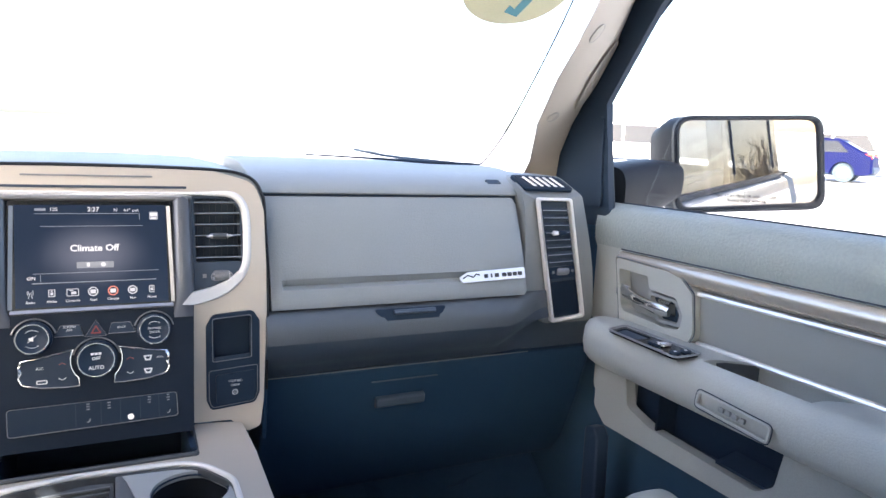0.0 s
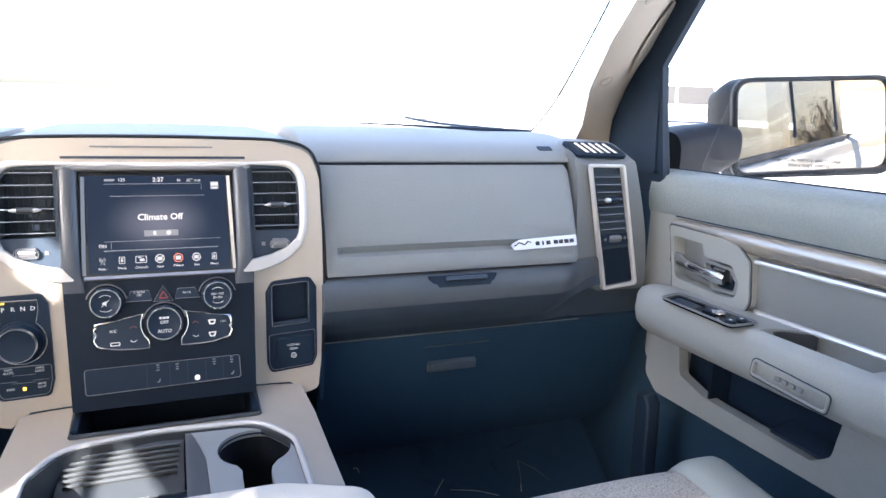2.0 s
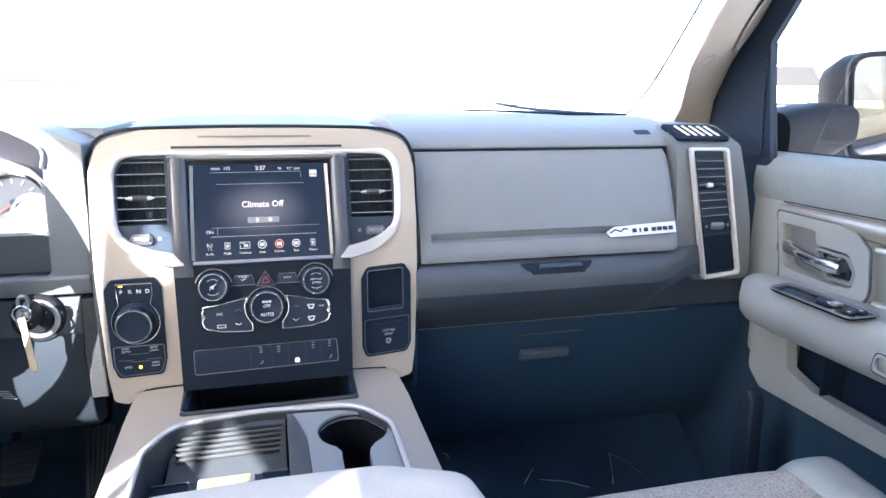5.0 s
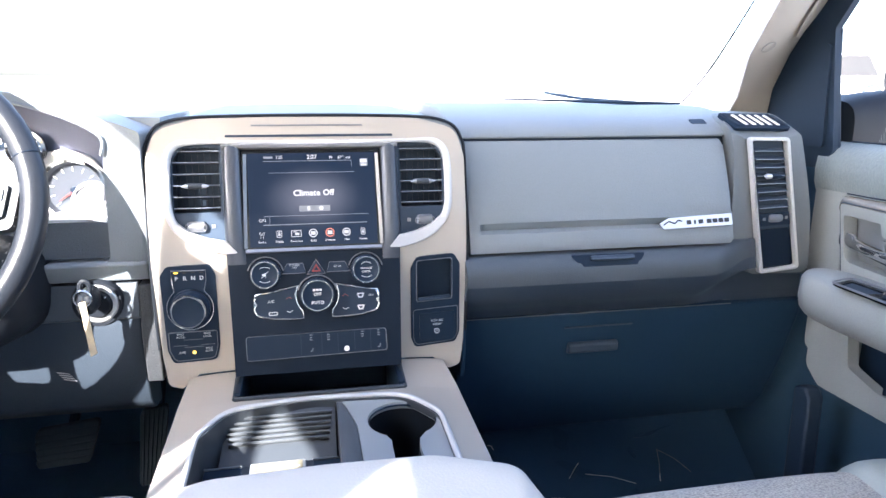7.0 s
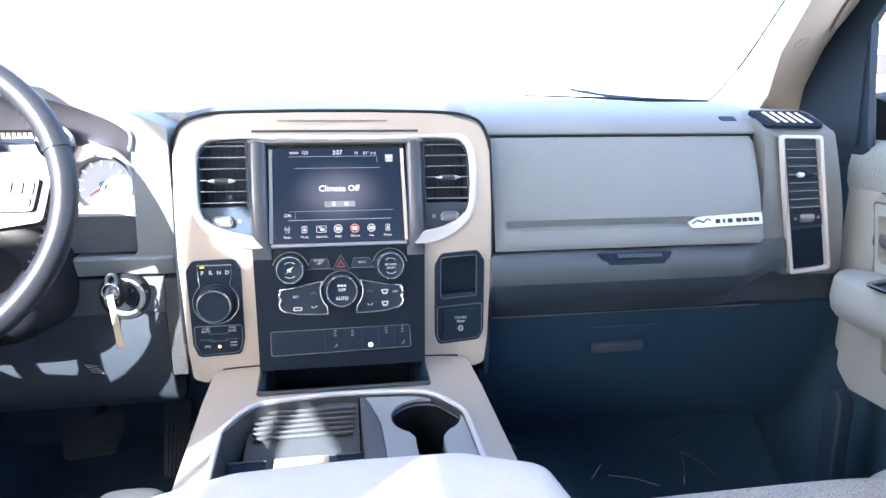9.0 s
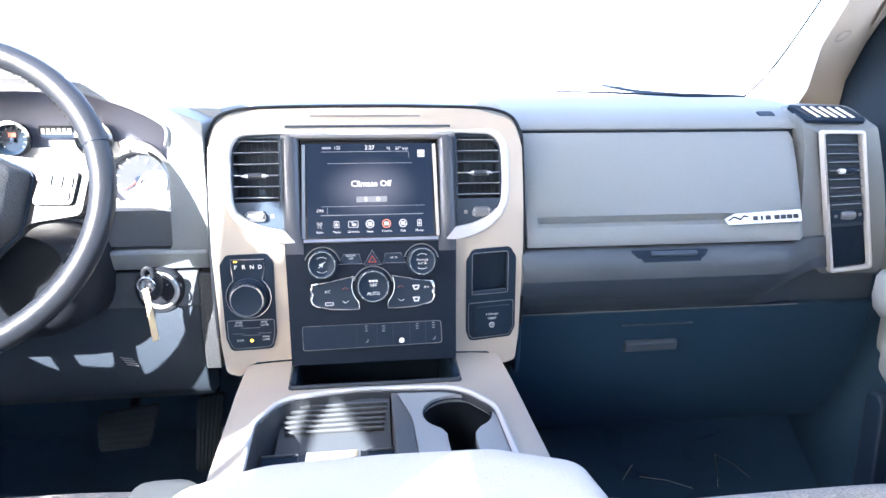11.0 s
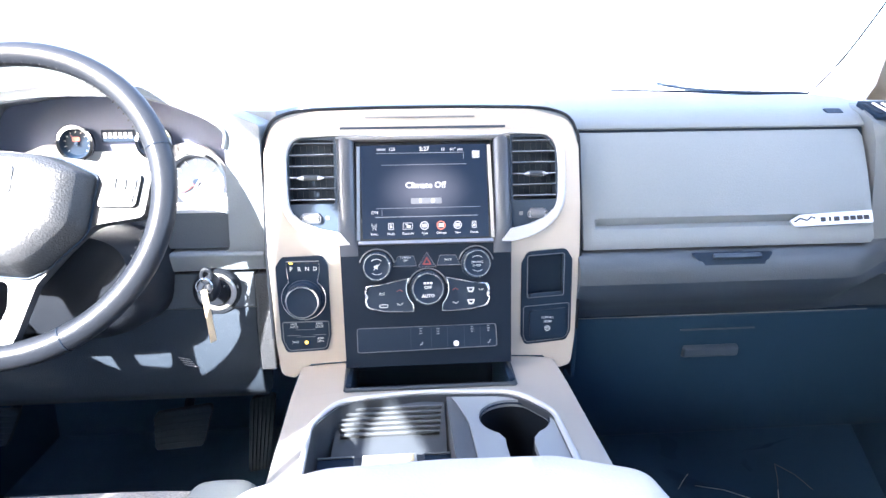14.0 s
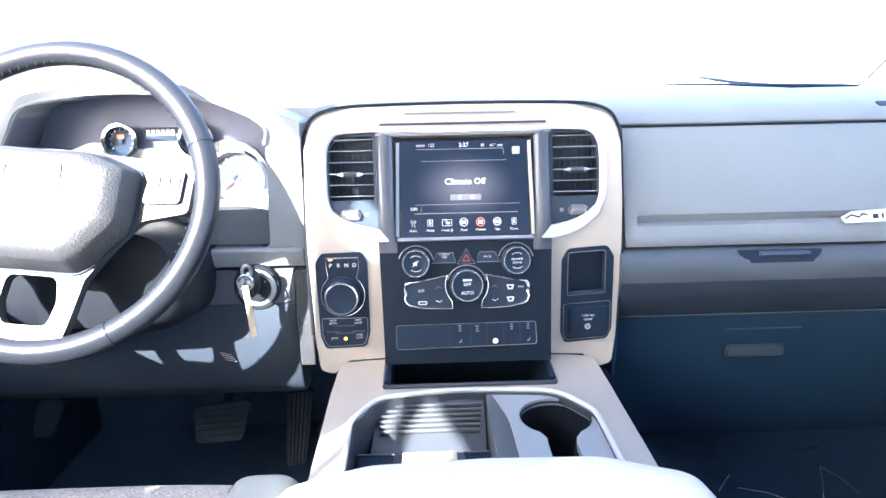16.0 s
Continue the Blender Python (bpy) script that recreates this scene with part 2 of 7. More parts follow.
def plate_bm(outer, holes, depth, place):
    """A slab with holes; place(u, v, d) gives the point d metres below its face."""
    bm = bmesh.new()
    flat, edges, loops = [], [], []
    for lp in (outer, *holes):
        lp = [p for i, p in enumerate(lp) if math.dist(p, lp[i - 1]) > 1e-6]
        k = len(flat)
        flat += [Vector(p) for p in lp]
        edges += [(k + i, k + (i + 1) % len(lp)) for i in range(len(lp))]
        loops.append(range(k, k + len(lp)))
    co, _, tris, orig, _, _ = delaunay_2d_cdt(flat, edges, [], 1, 1e-7)
    front = [bm.verts.new(place(p.x, p.y, 0)) for p in co]
    back = [bm.verts.new(place(p.x, p.y, depth)) for p in co]
    at = {}
    for i, src in enumerate(orig):
        for j in src:
            at[j] = i
    rims = [[flat[i] for i in lp] for lp in loops]
    for t in tris:
        c = (co[t[0]] + co[t[1]] + co[t[2]]) / 3
        if not inside(c, rims):
            continue
        bm.faces.new([front[i] for i in t])
        bm.faces.new([back[i] for i in reversed(t)])
    for lp in loops:
        n = len(lp)
        for i in range(n):
            a, b = at[lp[i]], at[lp[(i + 1) % n]]
            if a != b:
                bm.faces.new((front[a], back[a], back[b], front[b]))
    loose = [v for v in bm.verts if not v.link_faces]
    bmesh.ops.delete(bm, geom=loose, context="VERTS")
    return bm


def on(m):
    return lambda u, v, d: m @ V(u, v, -d)


def loft(rings, closed=True, caps=True, bm=None):
    bm = bm or bmesh.new()
    vs = [[bm.verts.new(p) for p in r] for r in rings]
    n = len(rings[0])
    for a, b in zip(vs, vs[1:]):
        for i in range(n if closed else n - 1):
            j = (i + 1) % n
            bm.faces.new((a[i], a[j], b[j], b[i]))
    if caps and closed:
        bm.faces.new(list(reversed(vs[0])))
        bm.faces.new(vs[-1])
    return bm


def lathe(profile, m, n=40, bm=None):
    """Turned body: profile of (radius, height) along the frame's normal."""
    rings = []
    for r, h in profile:
        rings.append([m @ V(r * math.cos(2 * math.pi * i / n), r * math.sin(2 * math.pi * i / n), h) for i in range(n)])
    if profile[0][0] > 1e-6 and profile[-1][0] > 1e-6:
        return loft(rings + [rings[0]], caps=False, bm=bm)
    return loft(rings, bm=bm)


def point(p):
    return p.translation.copy() if isinstance(p, Matrix) else Vector(p)


def tube(points, r, n=8, closed=False, bm=None, flat=1.0):
    pts = [point(p) for p in points]
    rings = []
    up = None
    k = len(pts)
    for i in range(k):
        t = (pts[(i + 1) % k] - pts[i - 1]) if closed else pts[min(i + 1, k - 1)] - pts[max(i - 1, 0)]
        t.normalize()
        if up is None:
            up = t.orthogonal().normalized()
        up = (up - t * up.dot(t)).normalized()
        w = t.cross(up)
        rr = r[i] if isinstance(r, (list, tuple)) else r
        rings.append([pts[i] + up * rr * math.cos(2 * math.pi * j / n) + w * rr * flat * math.sin(2 * math.pi * j / n) for j in range(n)])
    if closed:
        rings.append(rings[0])
        bm = loft(rings, caps=False, bm=bm)
        bmesh.ops.remove_doubles(bm, verts=bm.verts, dist=1e-6)
        return bm
    return loft(rings, bm=bm)


def spline(pts, n=8):
    """Smooth points through the given ones."""
    p = [point(q) for q in pts]
    out = []
    for i in range(len(p) - 1):
        a, b, c, d = p[max(i - 1, 0)], p[i], p[i + 1], p[min(i + 2, len(p) - 1)]
        for j in range(n):
            s = j / n
            out.append(0.5 * ((2 * b) + (c - a) * s + (2 * a - 5 * b + 4 * c - d) * s * s + (3 * b - a - 3 * c + d) * s ** 3))
    return out + [p[-1]]


def box(x0, x1, y0, y1, z0, z1, bm=None):
    return loft([[V(x0, y0, z), V(x1, y0, z), V(x1, y1, z), V(x0, y1, z)] for z in (z0, z1)], bm=bm)


def sweep_x(profile, x0, x1, closed=True):
    return loft([[V(x, y, z) for y, z in profile] for x in (x0, x1)], closed=closed, caps=closed)


def words(name, text, size, m, material, parent, align="CENTER", bold=0.0):
    """Built-in lettering as a thin mesh, lying on the frame m."""
    cu = bpy.data.curves.new(name, "FONT")
    cu.body, cu.size, cu.align_x, cu.align_y, cu.extrude, cu.offset = text, size, align, "CENTER", 0.0002, bold
    cu.resolution_u = 2
    tmp = bpy.data.objects.new(name, cu)
    me = bpy.data.meshes.new_from_object(tmp)
    bpy.data.objects.remove(tmp)
    me.transform(m)
    me.materials.clear()
    me.materials.append(material)
    ob = new(name, me)
    ob.parent = parent
    ob.matrix_parent_inverse = parent.matrix_world.inverted() if parent.type != "EMPTY" else Matrix.Translation(-parent.location)
    return ob


def basis(o, u, v):
    """A frame at o whose face runs along u and v."""
    u, v = Vector(u).normalized(), Vector(v)
    n = u.cross(v).normalized()
    v = n.cross(u)
    return Matrix(((u.x, v.x, n.x, o[0]), (u.y, v.y, n.y, o[1]), (u.z, v.z, n.z, o[2]), (0, 0, 0, 1)))


# frames: the stack leans back; x stays the car's width
LEAN = (0, 0.2425, 0.9701)
STACK = basis((0, -0.1875, 0), (1, 0, 0), LEAN)          # v of z is z / 0.9701


def sz(z):
    return z / 0.9701


def st(x, z, d=0.0):
    """Frame on the stack's face at x and height z, d proud of it."""
    return STACK @ Matrix.Translation((x, sz(z), d))


def up_at(x, y, z):
    return basis((x, y, z), (1, 0, 0), (0, 0, 1))


# ---- cab shell and outside ----
LIFT = 0.06
def struct(name, bm, material, label, category, bevel=0.0, smooth=False):
    ob = part(name, bm, material, None, label, bevel, smooth)
    return tagged(ob, label, category, kind="structure")


def ground_height(x, y):
    d = (0.75 * x + 0.66 * y)
    return -0.80 + float(np.interp(d, [3, 21, 34, 70, 450, 900], [0, 0.78, 1.05, 1.60, 10.0, 20.0]))


bm = bmesh.new()
grid = [-900, -400, -150, -60, -30, -15, -6, 0, 3, *range(5, 41), 55, 75, 110, 200, 450, 900]
gv = [[bm.verts.new((x, y, ground_height(x, y))) for x in grid] for y in grid]
for a, b in zip(gv, gv[1:]):
    for i in range(len(grid) - 1):
        bm.faces.new((a[i], a[i + 1], b[i + 1], b[i]))
struct("ground", bm, GROUND, "pale sunlit concrete of the car lot", "ground", smooth=True)

struct("floor", box(-0.93, 0.93, -2.26, 0.66, -0.05, 0.0), CARPET, "black carpeted cab floor, lifted towards blue for lens glare", "floor")
struct("wall_front", box(-0.93, 0.93, 0.62, 0.66, 0.0, 0.72), CARPET, "dark bulkhead behind the footwells", "bulkhead")
# Toe board and lower sides wear the glare-lifted navy.
struct("toe_board", sweep_x([(0.10, 0.0), (0.615, 0.397), (0.619, 0.397), (0.619, 0.0)], 0.215, 0.888), NAVY, "carpeted toe board of the footwell, tinted navy for lens glare", "toe board")
struct("wall_back", box(-0.89, 0.89, -2.26, -2.2, 0.0, 0.70), DARK, "dark rear cab wall", "wall")
struct("ceiling", loft([[V(x, y, z) for x, y in ((-0.74, -0.42), (0.74, -0.42), (0.78, -2.25), (-0.78, -2.25))] for z in (1.26 + LIFT, 1.30 + LIFT)]), HEAD, "light grey fabric headliner", "headliner")
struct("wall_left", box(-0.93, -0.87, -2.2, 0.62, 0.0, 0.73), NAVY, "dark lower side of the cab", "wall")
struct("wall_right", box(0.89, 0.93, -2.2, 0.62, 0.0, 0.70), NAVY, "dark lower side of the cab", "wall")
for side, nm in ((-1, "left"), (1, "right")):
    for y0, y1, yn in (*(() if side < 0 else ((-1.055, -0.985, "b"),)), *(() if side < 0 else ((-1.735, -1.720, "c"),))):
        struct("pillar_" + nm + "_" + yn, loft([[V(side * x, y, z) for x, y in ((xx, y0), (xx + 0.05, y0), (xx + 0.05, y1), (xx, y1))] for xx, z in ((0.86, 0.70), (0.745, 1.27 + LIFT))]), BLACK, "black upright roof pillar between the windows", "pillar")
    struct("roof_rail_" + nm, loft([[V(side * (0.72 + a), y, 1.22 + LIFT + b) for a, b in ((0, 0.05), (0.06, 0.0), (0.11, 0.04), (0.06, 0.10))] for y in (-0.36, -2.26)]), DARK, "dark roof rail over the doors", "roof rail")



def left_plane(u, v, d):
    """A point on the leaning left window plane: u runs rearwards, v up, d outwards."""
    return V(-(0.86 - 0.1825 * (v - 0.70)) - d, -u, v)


# Added plates out of view, outlined and holed to shape the sun patches.
struct("pillar_left_b", plate_bm(rpoly([(0.80, 0.70), (0.80, 1.00, 0.02), (0.782, 1.09, 0.03), (0.765, 1.20, 0.03), (0.765, 1.33), (1.02, 1.33), (1.020, 1.06), (1.01, 0.70)], 4), [rpoly([(0.800, 1.188), (0.802, 1.264, 0.01), (0.863, 1.264, 0.01), (0.864, 1.190)], 3)], 0.010, left_plane), BLACK, "unseen black pillar plate with a hole cut to pass sun", "pillar")
struct("sun_mask_frame", plate_bm(rpoly([(1.021, 1.33), (1.021, 1.128), (1.075, 1.121), (1.182, 1.114, 0.02), (1.242, 1.083, 0.03), (1.262, 0.98, 0.03), (1.28, 0.70), (1.42, 0.70), (1.42, 1.33)], 4), (), 0.010, left_plane), BLACK, "unseen black frame plate shaped to block the sun", "door frame")
# Unseen strip, added to split the sunlight between both plates.
belt = thing("sun_mask_strip", (-0.80, -1.05, 0.72), "unseen dark strip added to shade beside the pillar plate", "seat belt")
part("mask_strip", plate_bm([(1.000, 1.106), (1.050, 1.142), (1.060, 1.066), (1.228, 0.842), (1.262, 0.72), (1.226, 0.72), (1.200, 0.838)], (), 0.002, lambda u, v, d: left_plane(u, v, d - 0.006)), RUBBER, belt)

# windshield: a curved pane from the cowl to the roof
bm = bmesh.new()
rows = []
for j in range(7):
    s = j / 6
    row = []
    for i in range(13):
        x = -0.69 + 1.38 * i / 12
        bow = 0.17 * (1 - (x / 0.69) ** 2)
        y = 0.236 + bow - s * (0.66 + 0.55 * bow)
        row.append(bm.verts.new((x * (1 - 0.13 * s), y, 0.803 + s * 0.42)))
    rows.append(row)
for a, b in zip(rows, rows[1:]):
    for i in range(12):
        bm.faces.new((a[i], a[i + 1], b[i + 1], b[i]))
ws = struct("window_1", bm, GLASS, "clear raked windshield glass", "windshield", smooth=True)
ws.visible_shadow = False
edge = spline([(0.33, 0.222, 0.811), (0.45, 0.226, 0.808), (0.58, 0.231, 0.804), (0.665, 0.235, 0.801), (0.688, 0.232, 0.803), (0.689, 0.19, 0.829), (0.680, 0.122, 0.871), (0.652, 0.004, 0.944), (0.625, -0.10, 1.01), (0.600, -0.18, 1.058), (0.56, -0.32, 1.15)], 5)
rad = [0.0010 + 0.0036 * math.exp(-((i - 15) / 9.0) ** 2) if i < 20 else 0.0014 for i in range(len(edge))]
struct("trim", tube(edge, rad, 8), BLACK, "thin black windshield edge seal", "seal", smooth=True)

# hood and wipers in front of the glass
hood = thing("truck_hood", (0, 0.9, 0.6), "white painted hood in front of the windshield", "hood")
part("hood_panel", loft([[V(x, y, 0.735 - 0.045 * (abs(x) / 0.8) ** 2 - 0.035 * max(0, y - 0.5) ** 1.2 + 0.008 * math.cos(x * 9)) for x in [-0.85 + 0.1 * i for i in range(18)]] + [V(0.85, y, 0.5), V(-0.85, y, 0.5)] for y in (0.52, 0.8, 1.1, 1.4, 1.7, 1.9)]), PAINT, hood, smooth=True)
part("cowl", loft([[V(x, y, z) for x, y in ((-0.8, 0.34), (0.8, 0.34), (0.8, 0.54), (-0.8, 0.54))] for z in (0.66, 0.70)]), BLACK, hood, "black cowl grille")
for x0, y0, z0 in ((-0.62, 0.455, 0.774), (0.19, 0.35, 0.8150)):
    wp = thing("windshield_wiper", (x0, y0 - 0.035, z0), "black windshield wiper resting on the cowl", "wiper", "windshield wipers")
    part("blade", tube(spline([(x0, y0, z0), (x0 + 0.25, y0 - 0.010, z0 + 0.005), (x0 + 0.48, y0 - 0.030, z0 - 0.007)], 5), 0.0010, 6), RUBBER, wp)
    part("arm", tube(spline([(x0 + 0.27, y0 - 0.005, z0 + 0.006), (x0 + 0.36, y0 + 0.025, z0 - 0.006), (x0 + 0.52, y0 + 0.045, z0 - 0.016)], 5), 0.003, 6), BLACK, wp)

# pale oval sticker high on the glass
stick = thing("window_sticker", (0.54, -0.13, 1.03), "pale yellow oval sticker with a teal figure on the windshield", "sticker")
SM = basis((0.515, -0.168, 1.052), (1, -0.05, 0), (0, -0.85, 0.527))
part("sheet", plate_bm([(0.075 * math.cos(a) * 1.05, 0.075 * math.sin(a)) for a in [i * math.pi / 24 for i in range(48)]], (), 0.0006, on(SM)), STICK, stick)
part("figure", plate_bm([(0.0, -0.050), (0.022, -0.056), (0.030, -0.02), (0.016, -0.02), (0.012, -0.042), (0.002, -0.036)], (), 0.0004, on(SM @ Matrix.Translation((0, 0, 0.001)))), STICKB, stick)

# outer right flank of the truck, as the side mirror sees it
flank = thing("truck_flank", (0.97, -1.5, -0.4), "white painted side of the truck with black window frames", "truck body")
prof = [(0.935, 0.700), (0.965, 0.685), (0.995, 0.60), (1.005, 0.40), (0.99, 0.1), (0.95, -0.25), (0.90, -0.25), (0.90, 0.700)]
part("door_skin", loft([[V(x, y, z) for x, z in prof] for y in (0.10, -1.03)]), PAINT, flank, smooth=True)
part("rear_door_skin", loft([[V(x, y, z) for x, z in prof] for y in (-1.036, -1.86)]), PAINT, flank, smooth=True)
part("bed_side", loft([[V(x, y, z) for x, z in prof] for y in (-2.0, -3.9)]), PAINT, flank, smooth=True)
part("fender", loft([[V(x, y, z) for x, z in prof] for y in (1.5, 0.106)]), PAINT, flank, smooth=True)
part("belt_moulding", loft([[V(x, y, z) for x, z in ((0.925, 0.698), (0.945, 0.698), (0.945, 0.712), (0.925, 0.712))] for y in (0.0, -1.86)]), BLACK, flank, "black belt moulding")
for y in (-0.45, -1.5):
    part("door_handle", tube(spline([(1.0, y, 0.52), (1.035, y - 0.03, 0.525), (1.035, y - 0.15, 0.525), (1.0, y - 0.18, 0.52)], 5), 0.012, 8), CHROME, flank, "chrome pull handle", smooth=True)
TOPZ = 1.25 + LIFT
for y0, y1, yt0 in ((0.03, -1.035, -0.36), (-1.045, -1.86, -1.045)):
    pn = part("side_pane", loft([[V(0.928, y0, 0.704), V(0.928, y1, 0.704), V(0.79, y1, TOPZ), V(0.79, yt0, TOPZ)], [V(0.932, y0, 0.704), V(0.932, y1, 0.704), V(0.794, y1, TOPZ), V(0.794, yt0, TOPZ)]]), GLASS if y0 > 0 else TINT, flank, "clear side window glass" if y0 > 0 else "tinted rear side glass")
    pn.visible_shadow = y0 < 0
for sgn, y0, y1 in ((-1, -1.045, -1.86),):
    rp = part("side_pane", loft([[V(sgn * x, y0, 0.735), V(sgn * x, y1, 0.735), V(sgn * (x - 0.13), y1, TOPZ), V(sgn * (x - 0.13), y0, TOPZ)] for x in (0.92, 0.924)]), TINT, flank, "tinted rear side glass")
    rp.visible_shadow = False
part("rear_pane", box(-0.80, 0.80, -2.24, -2.236, 0.73, TOPZ), TINT, flank, "tinted rear window glass")
for y in (-1.04, -1.72):
    part("window_divider", tube([(0.925, y, 0.74), (0.797, y, TOPZ)], 0.0045, 6), BLACK, flank, "black window divider")
lf = part("side_pane", loft([[V(-0.92, 0.03, 0.735), V(-0.92, -1.0, 0.735), V(-0.79, -1.0, TOPZ), V(-0.79, -0.36, TOPZ)], [V(-0.924, 0.03, 0.735), V(-0.924, -1.0, 0.735), V(-0.794, -1.0, TOPZ), V(-0.794, -0.36, TOPZ)]]), GLASS, flank, "clear side window glass")
lf.visible_shadow = False


def parked_car(at, turn, paint, label, length=4.5, height=1.6, group=""):
    """A parked car: body, roof with windows, wheels, lamps."""
    car = new("parked_car")
    tagged(car, label, "car", group)
    L, W2, H = length / 2, 0.9, height
    side = rpoly([(-L, 0.25, 0.1), (-L, 0.62, 0.15), (-L + 0.12, 0.88, 0.1), (-L + 1.05, 0.98, 0.2), (-L + 1.75, H, 0.35), (L - 1.1, H, 0.4), (L - 0.30, 1.02, 0.2), (L - 0.02, 0.9, 0.12), (L, 0.28, 0.12)], 5)
    for u in (L - 0.85, -L + 0.85):
        side += [(u + 0.40 * math.cos(math.pi * i / 12), 0.27 + 0.45 * math.sin(math.pi * i / 12)) for i in range(13)]
    ring = []
    for y in (-W2, -W2 * 0.93, W2 * 0.93, W2):
        k = 0.97 if abs(y) == W2 else 1.0
        ring.append([V(u * k, y * (1 - 0.17 * max(0, (v - 0.98)) / (H - 0.98)), 0.25 + (v - 0.25) * k) for u, v in side])
    part("body", loft(ring), paint, car, smooth=True)
    part("underbody", box(-L + 0.25, L - 0.25, -0.66, 0.66, 0.22, 0.74), BLACK, car, bevel=0.05)
    part("rear_window", loft([[V(u, y, v) for u, v in ((L - 0.40, 1.09), (L - 0.93, H - 0.10), (L - 0.98, H - 0.14), (L - 0.46, 1.06))] for y in (-0.62, 0.62)]), CGLASS, car)
    part("bumper", loft([[V(u, y, v) for u, v in ((L - 0.10, 0.30), (L + 0.05, 0.34), (L + 0.06, 0.50), (L - 0.06, 0.58))] for y in (-0.78, 0.78)]), BLACK, car, bevel=0.03)
    for sgn in (-1, 1):
        part("sill", box(-L + 1.28, L - 1.28, min(sgn * 0.84, sgn * 0.905), max(sgn * 0.84, sgn * 0.905), 0.24, 0.33), BLACK, car, bevel=0.02)
        part("door_line", tube([V(-0.05, sgn * 0.902, 0.40), V(-0.05, sgn * 0.902, 1.0)], 0.006, 4), BLACK, car)
        part("door_mirror", loft([[V(-L + 1.38 + s * c, sgn * (0.90 + y), 1.06 + 0.07 * s * d) for c, d in ((-0.10, -1), (0.06, -1), (0.08, 1), (-0.08, 1))] for y, s in ((0.0, 0.5), (0.06, 1.0), (0.16, 0.9))]), paint, car, bevel=0.02)
        for u0, u1, a, b in ((-L + 1.32, -0.1, 0.42, 0.0), (0.0, L - 0.75, 0.0, 0.40)):
            y = lambda v: sgn * (W2 * (1 - 0.17 * (v - 0.98) / (H - 0.98)) + 0.004)
            z0, z1 = 1.02, H - 0.1
            q = [V(u0, y(z0), z0), V(u1, y(z0), z0), V(u1 - b, y(z1), z1), V(u0 + a, y(z1), z1)]
            part("window", loft([[p for p in q], [p - V(0, sgn * 0.02, 0) for p in q]]), CGLASS, car)
        for u in (-L + 0.85, L - 0.85):
            m = basis((u, sgn * (W2 - 0.10), 0.34), (sgn, 0, 0), (0, 0, 1))
            wh = part("wheel", lathe([(0.20, 0.0), (0.33, 0.0), (0.34, 0.05), (0.34, 0.10), (0.32, 0.12), (0.235, 0.118)], m, 24), RUBBER, car, smooth=True)
            part("rim", lathe([(0.0, 0.108), (0.06, 0.128), (0.20, 0.105), (0.235, 0.124), (0.24, 0.10)], m, 24), ALLOY, wh, smooth=True)
        part("tail_lamp", box(L - 0.28, L - 0.03, min(sgn * 0.62, sgn * 0.87), max(sgn * 0.62, sgn * 0.87), 0.80, 1.0), TAIL, car, bevel=0.03)
        part("headlight", box(-L + 0.02, -L + 0.3, min(sgn * 0.55, sgn * 0.86), max(sgn * 0.55, sgn * 0.86), 0.66, 0.82), CHROME, car, bevel=0.03)
    z = ground_height(at[0], at[1])
    car.matrix_world = pose(at[0], at[1], z, 0, 0, turn)
    return car


parked_car((22.60, 15.62), -64, BLUE, "blue hatchback parked on the lot", 4.4, 1.50, "parked cars")
parked_car((28.4, 18.6), -58, CARW, "white tall car parked behind the blue one", 4.7, 1.80, "parked cars")
parked_car((21.0, 24.0), -28, CARW, "white car parked across the lot", 5.2, 1.9, "parked cars")
parked_car((2.9, -9.0), 80, CARW, "white car parked behind the truck", 4.6, 1.55, "parked cars")
parked_car((5.6, -13.0), 75, CARD, "dark car parked behind the truck", 4.6, 1.55, "parked cars")


def bare_tree(at, height, seed):
    rnd = random.Random(seed)
    tree = thing("tree", (at[0], at[1], ground_height(*at)), "nearly bare tree with thin brown branches", "tree")
    base = V(at[0], at[1], ground_height(*at))
    bmt, tips = bmesh.new(), []

    def limb(p, d, length, r, level):
        pts = [p]
        for i in range(4):
            d = (d + V(rnd.uniform(-0.16, 0.16), rnd.uniform(-0.16, 0.16), rnd.uniform(-0.04, 0.10))).normalized()
            pts.append(pts[-1] + d * length / 4)
        tube(pts, [r * (1 - 0.13 * i) for i in range(5)], 6, bm=bmt)
        if level == 3:
            tips.extend(pts[2:])
            return
        for i in range(5 if level else 7):
            s = pts[rnd.randint(1 if level else 2, 4)]
            limb(s, (d + V(rnd.uniform(-1, 1), rnd.uniform(-1, 1), rnd.uniform(-0.2, 0.8))).normalized(), length * rnd.uniform(0.5, 0.7), r * 0.5, level + 1)

    limb(base, V(0, 0, 1), height * 0.45, height * 0.028, 0)
    part("trunk", bmt, BARK, tree, smooth=True)
    bl = bmesh.new()
    for p in tips:
        for i in range(2):
            q = p + V(rnd.gauss(0, 0.12), rnd.gauss(0, 0.12), rnd.gauss(0, 0.12))
            a, b = V(rnd.uniform(-1, 1), rnd.uniform(-1, 1), rnd.uniform(-1, 1)).normalized() * 0.04, V(rnd.uniform(-1, 1), rnd.uniform(-1, 1), rnd.uniform(-1, 1)).normalized() * 0.03
            bl.faces.new([bl.verts.new(q + a), bl.verts.new(q + b), bl.verts.new(q - a), bl.verts.new(q - b)])
    part("crown", bl, LEAF, tree, "sparse brown leaves")


bare_tree((5.6, -27.0), 4.3, 5)


